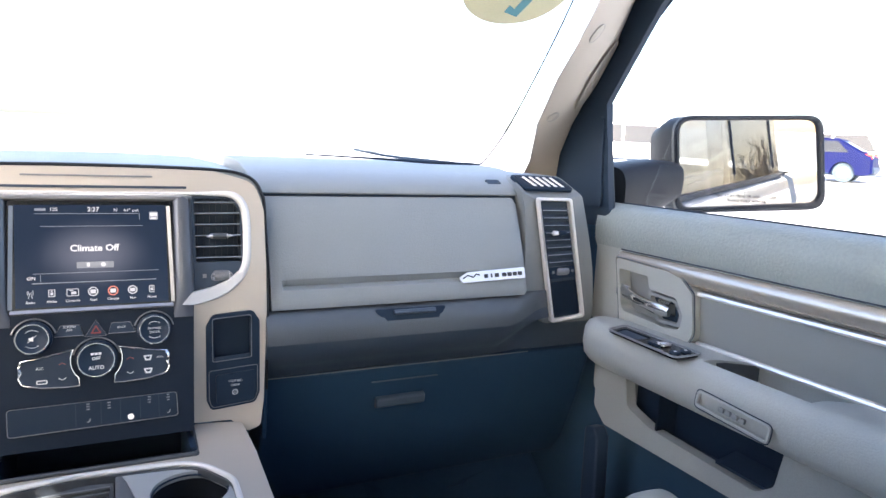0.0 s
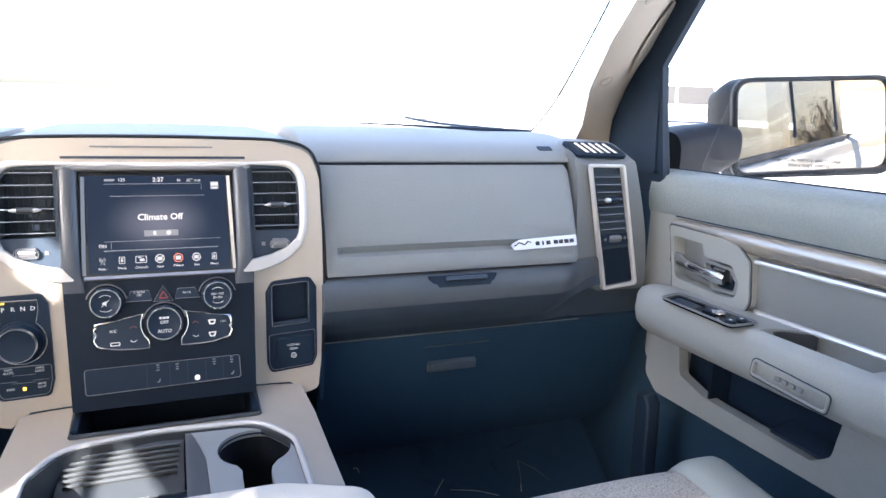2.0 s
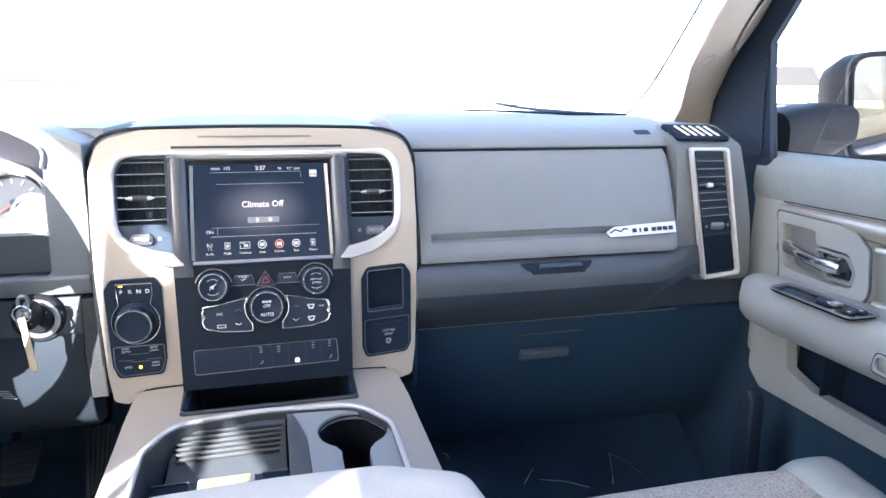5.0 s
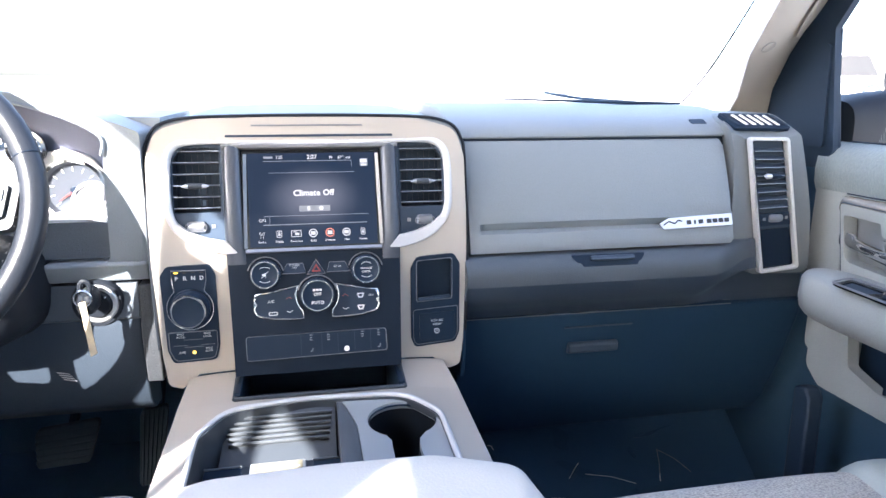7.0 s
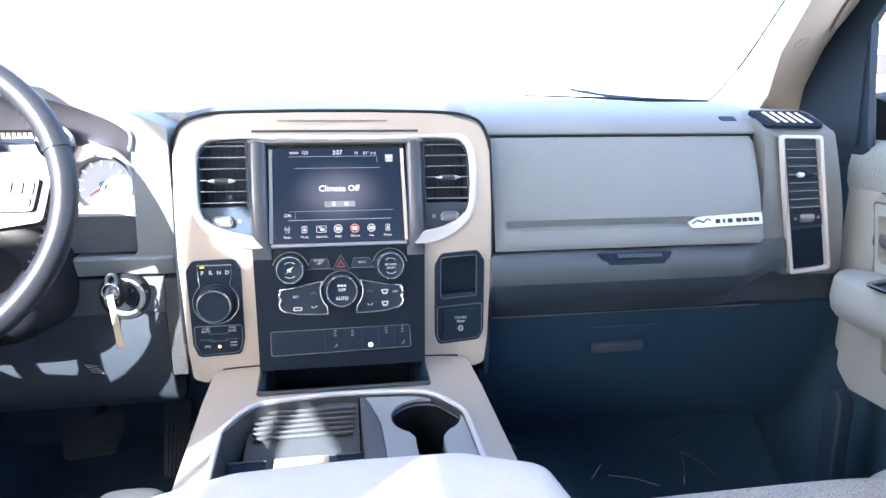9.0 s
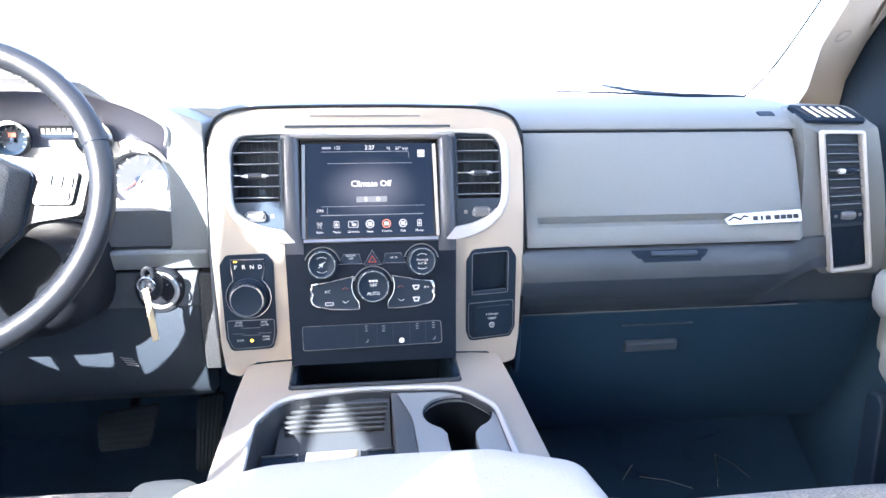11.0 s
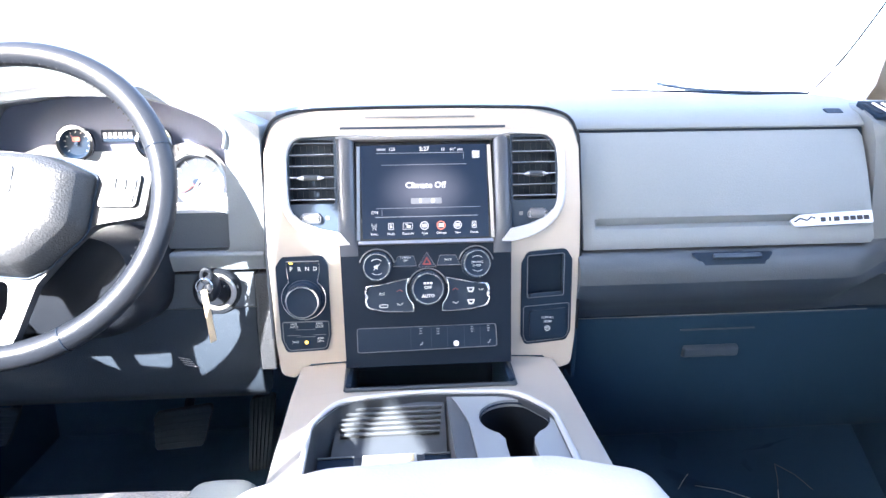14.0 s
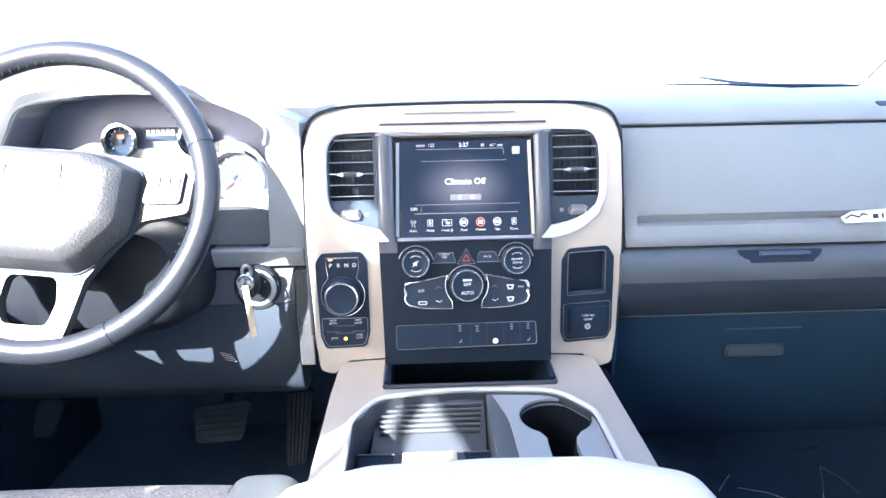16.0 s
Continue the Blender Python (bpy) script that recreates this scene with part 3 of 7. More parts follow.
# ---- dashboard ----
dash = thing("dashboard", (0, 0.2, 0.45), "slate grey moulded dashboard with a satin champagne centre bezel", "dashboard")


def yt(z):
    return float(np.interp(z, [0.40, 0.47, 0.60, 0.66, 0.755, 0.80], [-0.036, -0.032, -0.029, -0.0235, 0.0, 0.012]))


def dens(lp, step=0.014):
    out = []
    for i, a in enumerate(lp):
        b = lp[(i + 1) % len(lp)]
        k = max(1, int(math.dist(a, b) / step))
        out += [(a[0] + (b[0] - a[0]) * j / k, a[1] + (b[1] - a[1]) * j / k) for j in range(k)]
    return out


def both(half):
    """Closed outline from its right half, listed from the bottom up to the middle."""
    return list(half) + [(-p[0], *p[1:]) for p in reversed(half)]


# passenger side: top pad, upper strip, lower body
top = [(0.50, 0.74), (0.50, 0.795), (0.30, 0.803), (0.17, 0.799), (0.09, 0.788), (0.052, 0.775), (0.040, 0.764), (0.0375, 0.757), (0.060, 0.755), (0.10, 0.74)]
part("top_pad", sweep_x(top, 0.205, 0.70), DASH, dash, bevel=0.003, smooth=True)
low = [(0.10, 0.592), (-0.016, 0.5905), (-0.032, 0.586), (-0.043, 0.577), (-0.048, 0.565), (-0.046, 0.548), (-0.034, 0.528), (-0.005, 0.503), (0.020, 0.488), (0.030, 0.476), (0.034, 0.4735), (0.10, 0.47)]
bm = bmesh.new()
xs = [0.213, 0.30, 0.366, 0.376, 0.393, 0.480, 0.492, 0.502, 0.60, 0.612, 0.625, 0.635, 0.645, 0.655, 0.665, 0.675, 0.685, 0.695, 0.705, 0.715, 0.725, 0.78, 0.845]
rings, skirt = [], []
for x in xs:
    cut = 1.0 if 0.39 < x < 0.486 else 0.0
    q = min(1, max(0, (x - 0.60) / 0.125))
    q = q * q * (3 - 2 * q)
    ring = []
    for k, (y, z) in enumerate(low):
        if cut and 1 <= k <= 4:
            y = y + 0.003
        if 1 <= k <= 6:
            y, z = y + (0.009 - y) * q, z + 0.012 * q * (k >= 4)
        elif k > 6:
            y, z = y + (0.050 - y) * q, z + 0.03 * q * max(0, (10 - k) / 3)
        ring.append(V(x, y, z))
    if x < 0.73:
        rings.append(ring[:6] + [V(x, 0.10, ring[5].z)])
    if x > 0.73:
        ring[5], ring[6] = V(x, 0.034, 0.526), V(x, 0.036, 0.516)
    skirt.append([ring[5] + V(0, 0.0012, 0)] + ring[6:] + [V(x, 0.10, ring[5].z)])
# Shade under the ledge is put into these two darker slates.
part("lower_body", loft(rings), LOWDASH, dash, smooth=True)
part("lower_skirt", loft(skirt), DASHLOW, dash, "rounded lower edge, its slate darkened for shade", smooth=True)
# No hollow here: a black plate paints the recess and its shade.
part("latch_pocket", plate_bm(rpoly([(0.372, 0.5890, 0.003), (0.392, 0.5700, 0.012), (0.480, 0.5690, 0.012), (0.494, 0.5890, 0.003)], 6), (), 0.004, lambda u, v, d: V(u, -0.0375 - (0.5885 - v) * 0.28 + d, v)), BLACK, dash, "flat dark plate painting the shaded glove box pull recess", bevel=0.001)
part("latch", loft([[V(x, y, z) for y, z in ((-0.040, 0.5795), (-0.0455, 0.583), (-0.042, 0.5875), (-0.032, 0.5875))] for x in (0.404, 0.474)]), DASHLOW, dash, "slate glove box pull", bevel=0.0015)
bind = [(0.034, 0.4705), (0.040, 0.44), (0.052, 0.40), (0.066, 0.35), (0.085, 0.30), (0.105, 0.25), (0.135, 0.21), (0.17, 0.21), (0.17, 0.30), (0.12, 0.47)]
lb = part("lower_bin_door", sweep_x(bind, 0.222, 0.845), LOWBIN, dash, "lower storage door, toned blue-black for shade and lens veil", bevel=0.004)
part("bin_handle", loft([[V(x, y, z) for y, z in ((0.048, 0.416), (0.038, 0.412), (0.040, 0.397), (0.054, 0.393))] for x in (0.410, 0.500)]), DASHLOW, lb, "slate recessed bin pull", bevel=0.003)
part("bin_seam", tube([V(0.224, 0.0322, 0.4715), V(0.70, 0.0322, 0.4715)], 0.0009, 6), PODM, lb, "pale seam above the door")
part("bin_crease", loft([[V(x, y, z) for y, z in ((0.037, 0.4465), (0.034, 0.446), (0.034, 0.4445), (0.038, 0.444))] for x in (0.40, 0.52)]), DASHLOW, lb)
part("sensor_grille", plate_bm(rrect(0, 0, 0.026, 0.014, 0.002), (), 0.003, on(basis((0.622, 0.060, 0.7795), (1, 0, 0), (0, 0.9, 0.42)))), DARK, dash)

# upper glove box door with its crease
gx = [0.2235, 0.232, 0.2395, 0.2450, 0.40, 0.55, 0.640, 0.648, 0.6545]
gz = [(0.7525, 0), (0.742, 0), (0.70, 0), (0.660, 0), (0.6365, 0), (0.6355, 0.08), (0.6250, 1), (0.6205, 0.08), (0.610, 0), (0.600, 0), (0.5935, 0)]
bm = bmesh.new()
gv = []
for j, (z, dp) in enumerate(gz):
    row = []
    for i, x in enumerate(gx):
        zz = z
        y = 0.035 + (z - 0.752) * 0.38 - 0.004 * math.sin(math.pi * (z - 0.593) / 0.16)
        on_crease = 3 <= i <= 6
        y += 0.011 * dp if on_crease else 0.0
        if (i in (0, 8)) or (j in (0, 10)):
            y += 0.003
        if i == 8 and j in (0, 10):
            x -= 0.006
        row.append(bm.verts.new((x, y, zz)))
    gv.append(row)
for a, b in zip(gv, gv[1:]):
    for i in range(len(gx) - 1):
        bm.faces.new((a[i], a[i + 1], b[i + 1], b[i]))
rim = [gv[0][i] for i in range(9)] + [gv[j][8] for j in range(1, 11)] + [gv[10][i] for i in range(7, -1, -1)] + [gv[j][0] for j in range(9, 0, -1)]
bk = [bm.verts.new(v.co + V(0, 0.02, 0)) for v in rim]
for i in range(len(rim)):
    j = (i + 1) % len(rim)
    bm.faces.new((rim[i], rim[j], bk[j], bk[i]))
glove = part("glove_box_door", bm, DASH, dash, "slate grey glove box door with a long crease", smooth=True)
GB = basis((0.585, -0.0165, 0.6285), (1, 0, 0.03), (0, 0.34, 0.94))
badge = part("badge_plate", plate_bm(rpoly([(-0.055, -0.0085, 0.004), (0.063, -0.0085, 0.002), (0.063, 0.0095, 0.002), (-0.044, 0.0080, 0.004), (-0.062, 0.000, 0.003)]), (), 0.004, on(GB @ Matrix.Translation((0, 0, 0.004)))), ALLOY, glove, "bright silver name badge with dark bars", bevel=0.001)
for i, w in enumerate((0.0075, 0.0032, 0.0080, 0.0082, 0.0082, 0.0082, 0.0082)):
    x = -0.012 + 0.0102 * i + (0.004 if i > 2 else 0)
    part("badge_bar", plate_bm(rrect(x, -0.0005, w, 0.0066, 0.001), (), 0.0006, on(GB @ Matrix.Translation((0, 0, 0.0047)))), INKD, badge)
part("badge_emblem", tube([GB @ V(x, y, 0.0050) for x, y in ((-0.055, -0.002), (-0.046, 0.003), (-0.036, -0.001), (-0.030, 0.004), (-0.024, 0.002))], 0.0011, 6), INKD, badge)
part("glove_box_frame", box(0.214, 0.668, 0.045, 0.12, 0.588, 0.757), DARK, dash)

# side vent pod by the pillar
pod_pts = rpoly([(0.652, 0.789, 0.02), (0.757, 0.792, 0.02), (0.786, 0.757, 0.02), (0.813, 0.629), (0.830, 0.525, 0.015), (0.722, 0.527, 0.012), (0.690, 0.553, 0.010), (0.671, 0.584, 0.01), (0.667, 0.612), (0.664, 0.735, 0.02)], 6)
part("vent_pod", plate_bm(dens(pod_pts, 0.03), [[(0.684, 0.753), (0.748, 0.752), (0.797, 0.540), (0.731, 0.535)]], 0.14, lambda u, v, d: V(u, 0.0205 + d + 1.5 * max(0, v - 0.766) - 0.012 * math.sin(max(0, min(1, (v - 0.5) / 0.27)) * math.pi), v)), PODM, dash, "slate grey vent housing", bevel=0.009)


def lerp2(a, b, s):
    return (a[0] + (b[0] - a[0]) * s, a[1] + (b[1] - a[1]) * s)


PODY = 0.0060
VA, VB, VC, VD = (0.6895, 0.7480), (0.7430, 0.7470), (0.7915, 0.5450), (0.7370, 0.5400)
pv = part("side_vent", plate_bm(rpoly([(0.6805, 0.7570, 0.006), (0.7525, 0.7560, 0.007), (0.8015, 0.5365, 0.008), (0.7270, 0.5305, 0.008)], 5), [rpoly([(0.6860, 0.7515, 0.003), (0.7468, 0.7505, 0.004), (0.7952, 0.5420, 0.005), (0.7332, 0.5365, 0.005)], 4)], 0.012, lambda u, v, d: V(u, PODY - 0.004 + d, v)), VENTS, dash, "satin silver side vent frame", bevel=0.0022)
part("vent_back", plate_bm([(0.685, 0.752), (0.747, 0.751), (0.796, 0.541), (0.733, 0.537)], (), 0.002, lambda u, v, d: V(u, PODY + 0.0065 + d, v)), VOID, pv)
for i in range(8):
    s = 0.055 + 0.064 * i
    a, b = lerp2(VA, VD, s), lerp2(VB, VC, s)
    part("slat", loft([[V(q[0], PODY + yy, q[1] + zz) for yy, zz in ((-0.003, -0.0018), (-0.0022, -0.0010), (0.006, 0.0030), (0.006, 0.0018))] for q in (a, b)]), VOID, pv)
    part("slat_edge", tube([V(q[0], PODY - 0.0034, q[1] - 0.0014) for q in (a, b)], 0.0006, 5), VEDGE, pv)
part("thumb_panel", plate_bm([lerp2(VA, VD, 0.555), lerp2(VB, VC, 0.555), lerp2(VB, VC, 0.66), lerp2(VA, VD, 0.66)], (), 0.006, lambda u, v, d: V(u, PODY - 0.001 + d, v)), BLACK, pv, bevel=0.001)
tw = lerp2(lerp2(VA, VD, 0.60), lerp2(VB, VC, 0.60), 0.5)
part("thumb_wheel", lathe([(0.0, -0.013), (0.006, -0.0125), (0.0075, -0.008), (0.0075, 0.008), (0.006, 0.0125), (0.0, 0.013)], basis((tw[0], PODY + 0.002, tw[1]), (0, 0, 1), (0, 1, 0)), 24), GREYMET, pv, "grey metal thumb wheel", smooth=True)
for k in (0.12, 0.88):
    q = lerp2(lerp2(VA, VD, 0.60), lerp2(VB, VC, 0.60), k)
    part("wheel_mark", plate_bm(rrect(q[0], q[1], 0.005, 0.005, 0.001, 2), (), 0.001, lambda u, v, d: V(u, PODY - 0.0018 + d, v)), GREYMET, pv)
part("blank_panel", plate_bm([lerp2(VA, VD, 0.69), lerp2(VB, VC, 0.69), VC, VD], (), 0.004, lambda u, v, d: V(u, PODY + 0.0025 + d, v)), STK, pv, bevel=0.001)
lv = lerp2(lerp2(VA, VD, 0.255), lerp2(VB, VC, 0.255), 0.5)
lever_s = part("lever", loft([[V(lv[0] + x, PODY - 0.006 + 0.005 * math.cos(a), lv[1] + h * math.sin(a)) for a in [i * math.pi / 6 for i in range(12)]] for x, h in ((-0.015, 0.002), (-0.012, 0.0042), (0.0, 0.0055), (0.010, 0.0050), (0.013, 0.002))]), BLACK, pv, smooth=True)
part("lever_cap", loft([[V(lv[0] + x, PODY - 0.0075 + 0.0042 * math.cos(a), lv[1] + h * math.sin(a)) for a in [i * math.pi / 6 for i in range(12)]] for x, h in ((-0.0155, 0.002), (-0.013, 0.0045), (-0.006, 0.0040))]), SATIN, lever_s, "bright lever tip", smooth=True)
# defroster grille above the side vent
DM = basis((0.712, 0.0395, 0.7815), (1, 0, -0.02), (0.15, 0.83, 0.56))
dg = part("defroster_grille", plate_bm(rpoly([(-0.046, -0.020, 0.004), (0.060, -0.020, 0.006), (0.034, 0.018, 0.006), (-0.060, 0.018, 0.004)]), (), 0.006, on(DM)), BLACK, dash, bevel=0.001)
for i in range(7):
    x = -0.046 + 0.0145 * i
    part("fin", loft([[DM @ V(x + k + dx, y, h) for dx, h in ((0, 0.0005), (0.006, 0.0005), (0.0048, 0.0022), (0.001, 0.0022))] for y, k in ((-0.013, 0.007), (0.012, -0.008))]), DARK if i in (0, 6) else VENTS, dg)

# centre: hump behind the bezel, bezel, vents
hump = rpoly(both([(0.222, 0.50), (0.2185, 0.60), (0.2185, 0.745, 0.02), (0.206, 0.781, 0.03), (0.15, 0.794, 0.05), (0.05, 0.7965)]), 6)
part("centre_hump", plate_bm(dens(hump, 0.03), [rrect(0, 0.660, 0.396, 0.196, 0.02)], 0.34, lambda u, v, d: V(u, yt(v) + (0.006 if v > 0.7 else 0.03) + d, v + (0.012 * min(d, 0.25) if v > 0.76 else 0))), DASH, dash, bevel=0.004)
inner_r = [(0.1145, 0.604), (0.1085, 0.6125), (0.128, 0.6185), (0.152, 0.6265, 0.03), (0.176, 0.643, 0.02), (0.1885, 0.668, 0.02), (0.1885, 0.737, 0.016), (0.174, 0.7565, 0.016), (0.06, 0.7575)]
full = [(0.116, 0.4445), (0.165, 0.4425), (0.188, 0.424, 0.006), (0.2055, 0.430, 0.010), (0.2105, 0.47), (0.2145, 0.60), (0.2145, 0.738, 0.02), (0.203, 0.775, 0.03), (0.15, 0.7895, 0.06), (0.05, 0.7915)]
loop = rpoly(full + [(-x[0], *x[1:]) for x in reversed(full)] + [(-x[0], *x[1:]) for x in inner_r] + list(reversed(inner_r)), 6)
bezel = part("centre_bezel", plate_bm(dens(loop), [dens(rpoly([(0.140, 0.5285), (0.194, 0.5315), (0.194, 0.5945), (0.140, 0.5915)]))], 0.012, lambda u, v, d: V(u, yt(v) + d - 0.003 * math.exp(-((abs(u) - 0.2) / 0.02) ** 2), v)), SILVER, dash, "satin champagne silver surround", bevel=0.0022)
for sgn in (-1, 1):
    line = [(0.1085, 0.6125), (0.128, 0.6180), (0.152, 0.6255), (0.174, 0.641), (0.187, 0.662), (0.190, 0.69), (0.190, 0.725), (0.186, 0.745), (0.172, 0.7575), (0.14, 0.7590), (0.08, 0.7590), (0.0, 0.7590)]
    path = spline([(sgn * x, yt(z) + 0.0006, z) for x, z in line], 4)
    part("bezel_rim", tube(path, [float(np.interp(i, [0, 3, 30, 37, 44], [0.0020, 0.0058, 0.0058, 0.0024, 0.0016])) for i in range(len(path))], 10), VENTS, bezel, "raised satin vent rim", smooth=True)
part("bezel_gap", tube(spline([(s * x, yt(z) + 0.0035, z) for s, x, z in [(1, x, z) for x, z in ((0.2150, 0.48), (0.2165, 0.60), (0.2165, 0.735), (0.2130, 0.760), (0.2035, 0.7775), (0.185, 0.7865), (0.15, 0.7915), (0.05, 0.7935))] + [(-1, x, z) for x, z in ((0.05, 0.7935), (0.15, 0.7915), (0.185, 0.7865), (0.2035, 0.7775), (0.2130, 0.760), (0.2165, 0.735), (0.2165, 0.60), (0.2150, 0.48))]], 3), 0.0022, 6), COLM, bezel, "dark joint round the surround", smooth=True)
for sgn in (-1, 1):
    blade = rpoly([(sgn * u, v, r) for u, v, r in ((0.1025, 0.6150, 0.001), (0.1165, 0.6140, 0.01), (0.1400, 0.6180, 0.03), (0.1620, 0.6270, 0.03), (0.1850, 0.6480, 0.004), (0.1785, 0.6560, 0.02), (0.1640, 0.6430, 0.03), (0.1420, 0.6345, 0.03), (0.1150, 0.6300, 0.004))], 5)
    part("bezel_wing", plate_bm(dens(blade, 0.012), (), 0.007, lambda u, v, d: V(u, yt(v) - 0.0055 - 0.0080 * min(1, max(0, (0.150 - abs(u)) / 0.042)) + d, v)), VENTS, bezel, "bright blade under the vent", bevel=0.002)
part("bezel_slot", plate_bm(rrect(0, 0.7668, 0.226, 0.0032, 0.001), (), 0.002, lambda u, v, d: V(u, yt(v) - 0.0012 + d, v)), VOID, bezel)
part("bezel_lip", plate_bm(rrect(-0.004, 0.7805, 0.15, 0.0022, 0.0008), (), 0.002, lambda u, v, d: V(u, yt(v) - 0.0012 + d, v)), GREYMET, bezel)
for sgn in (-1, 1):
    out = rpoly([(0.1165, 0.622), (0.150, 0.6285, 0.02), (0.174, 0.645, 0.02), (0.1865, 0.668, 0.02), (0.1865, 0.737, 0.014), (0.172, 0.7555, 0.014), (0.1165, 0.7555)], 5)
    hole = rpoly([(0.1225, 0.667, 0.003), (0.1825, 0.667, 0.003), (0.1825, 0.736, 0.012), (0.170, 0.7515, 0.012), (0.1225, 0.7515, 0.003)], 4)
    fl = (lambda l: [(sgn * u, v) for u, v in l])
    vent = part("air_vent", plate_bm(dens(fl(out)), [fl(hole)], 0.03, lambda u, v, d: V(u, yt(v) + 0.0045 + d, v)), VENTB, dash, "dark dash air vent with slats", bevel=0.0008)
    part("vent_back", box(min(sgn * 0.12, sgn * 0.186), max(sgn * 0.12, sgn * 0.186), 0.0255, 0.032, 0.66, 0.757), VENTB, vent)
    for i in range(7):
        part("vane", box(min(sgn * 0.1285, sgn * 0.1295) + sgn * 0.0082 * i, max(sgn * 0.1285, sgn * 0.1295) + sgn * 0.0082 * i, 0.0232, 0.0250, 0.667, 0.7515), VENTB, vent)
    for i in range(6):
        z = 0.6735 + 0.0148 * i
        x0, x1 = (0.1225, 0.1825) if i < 5 else (0.1225, 0.176)
        part("slat", loft([[V(sgn * x, yt(z) + yy, z + zz) for yy, zz in ((0.0045, -0.0008), (0.0048, 0.0006), (0.020, -0.0026), (0.020, -0.0040))] for x in (x0, x1)]), VENTB, vent)
        part("slat_edge", tube([V(sgn * x0, yt(z) + 0.0042, z - 0.0002), V(sgn * x1, yt(z) + 0.0042, z - 0.0002)], 0.0006, 5), VEDGE, vent)
    lz = 0.7030
    part("lever", loft([[V(sgn * (0.153 + x), yt(0.70) - 0.003 + 0.004 * math.cos(a), lz + h * math.sin(a)) for a in [i * math.pi / 6 for i in range(12)]] for x, h in ((-0.0135, 0.0020), (-0.010, 0.0038), (0.0, 0.0042), (0.010, 0.0038), (0.0135, 0.0020))]), CUPG, vent, "dark grey vent lever", smooth=True)
    for k in (-1, 1):
        part("lever_tip", loft([[V(sgn * (0.153 + k * x), yt(0.70) - 0.0046 + 0.003 * math.cos(a), lz + h * math.sin(a)) for a in [i * math.pi / 6 for i in range(12)]] for x, h in ((0.0175, 0.0006), (0.0130, 0.0026), (0.0090, 0.0030))]), SATIN, vent, "bright lever tip", smooth=True)
    tw_ = part("thumb_wheel", lathe([(0.0, -0.0115), (0.0055, -0.011), (0.0070, -0.008), (0.0070, 0.008), (0.0055, 0.011), (0.0, 0.0115)], basis((sgn * 0.155, yt(0.65) + 0.0055, 0.6485), (0, 0, 1), (0, 1, 0)), 24), GREYMET, vent, "grey metal thumb wheel", smooth=True)
    for k in (-1, 1):
        part("wheel_edge", lathe([(0.0055, -0.0008), (0.0074, -0.0008), (0.0074, 0.0008), (0.0055, 0.0008)], basis((sgn * 0.155, yt(0.65) + 0.0052, 0.6485 + 0.0), (0, 0, 1), (0, 1, 0)) @ Matrix.Translation((0, 0, 0.0105 * k)), 24), CHROME, tw_, "chrome edge", smooth=True)
    part("wheel_rim", tube([V(sgn * 0.155 + u, yt(0.65) - 0.0005, 0.6485 + v) for u, v in rrect(0, 0, 0.027, 0.0110, 0.005, 4)], 0.0006, 6, closed=True), GREYMET, tw_, "thin grey surround", smooth=True)
    part("wheel_mark", plate_bm(rrect(sgn * 0.177, 0.6505, 0.005, 0.005, 0.0006), (), 0.001, lambda u, v, d: V(u, yt(v) + 0.0040 + d, v)), GREYMET, vent)
    part("wheel_mark", plate_bm(rrect(sgn * 0.133, 0.6485, 0.005, 0.005, 0.0006), (), 0.001, lambda u, v, d: V(u, yt(v) + 0.0040 + d, v)), GREYMET, vent)

# ---- centre stack ----
stack = thing("centre_stack", (0, -0.02, 0.45), "black centre stack with touch screen, climate knobs and switches", "centre stack")
part("stack_panel", plate_bm(rpoly([(-0.1125, sz(0.452)), (0.1125, sz(0.452)), (0.1145, sz(0.52)), (0.1175, sz(0.612)), (0.118, sz(0.754), 0.004), (-0.118, sz(0.754), 0.004), (-0.1175, sz(0.612)), (-0.1145, sz(0.52))]), (), 0.05, on(STACK @ Matrix.Translation((0, 0, -0.001)))), STK, stack, "black plastic face", bevel=0.002)
for sgn in (-1, 1):
    cs = [(0.0945, 0.0015), (0.0965, 0.0052), (0.101, 0.0085), (0.108, 0.0095), (0.114, 0.0075), (0.1185, 0.0005), (0.1185, -0.01), (0.0945, -0.01)]
    part("screen_pillar", loft([[STACK @ V(sgn * (x - s), sz(z), h * f) for x, h in cs] for z, f, s in ((0.598, 0.02, 0.002), (0.608, 0.30, 0.002), (0.618, 0.62, 0.001), (0.634, 1.0, 0.0), (0.745, 1.0, 0.0), (0.754, 0.8, 0.0))]), PILM, stack, "brushed grey upright beside the screen", smooth=True)
part("screen_brow", loft([[STACK @ V(x, sz(z), h) for z, h in ((0.7485, 0.0), (0.7500, 0.0065), (0.7535, 0.0080), (0.7560, 0.004), (0.7560, -0.01), (0.7485, -0.01))] for x in (-0.1185, 0.1185)]), GREYMET, stack, bevel=0.001)
scr = part("touch_screen", plate_bm(rrect(0, sz(0.6815), 0.187, 0.137, 0.004), (), 0.008, on(STACK @ Matrix.Translation((0, 0, 0.0022)))), GLOSS, stack, "dark touch screen showing the climate page", bevel=0.0008)
for sgn in (-1, 1):
    part("screen_edge", loft([[STACK @ V(sgn * x, sz(z), h) for x, h in ((0.0885 - k, 0.0026), (0.0930 - k, 0.0046), (0.0930 - k, 0.0020))] for z, k in ((0.6185, -0.001), (0.742, 0.002))]), GREYMET, scr, "grey tapered edge strip")
part("screen_foot", loft([[STACK @ V(x, sz(z), h) for z, h in ((0.6175, 0.0024), (0.6135, 0.0050), (0.6120, 0.0020))] for x in (-0.092, 0.092)]), GREYMET, scr)


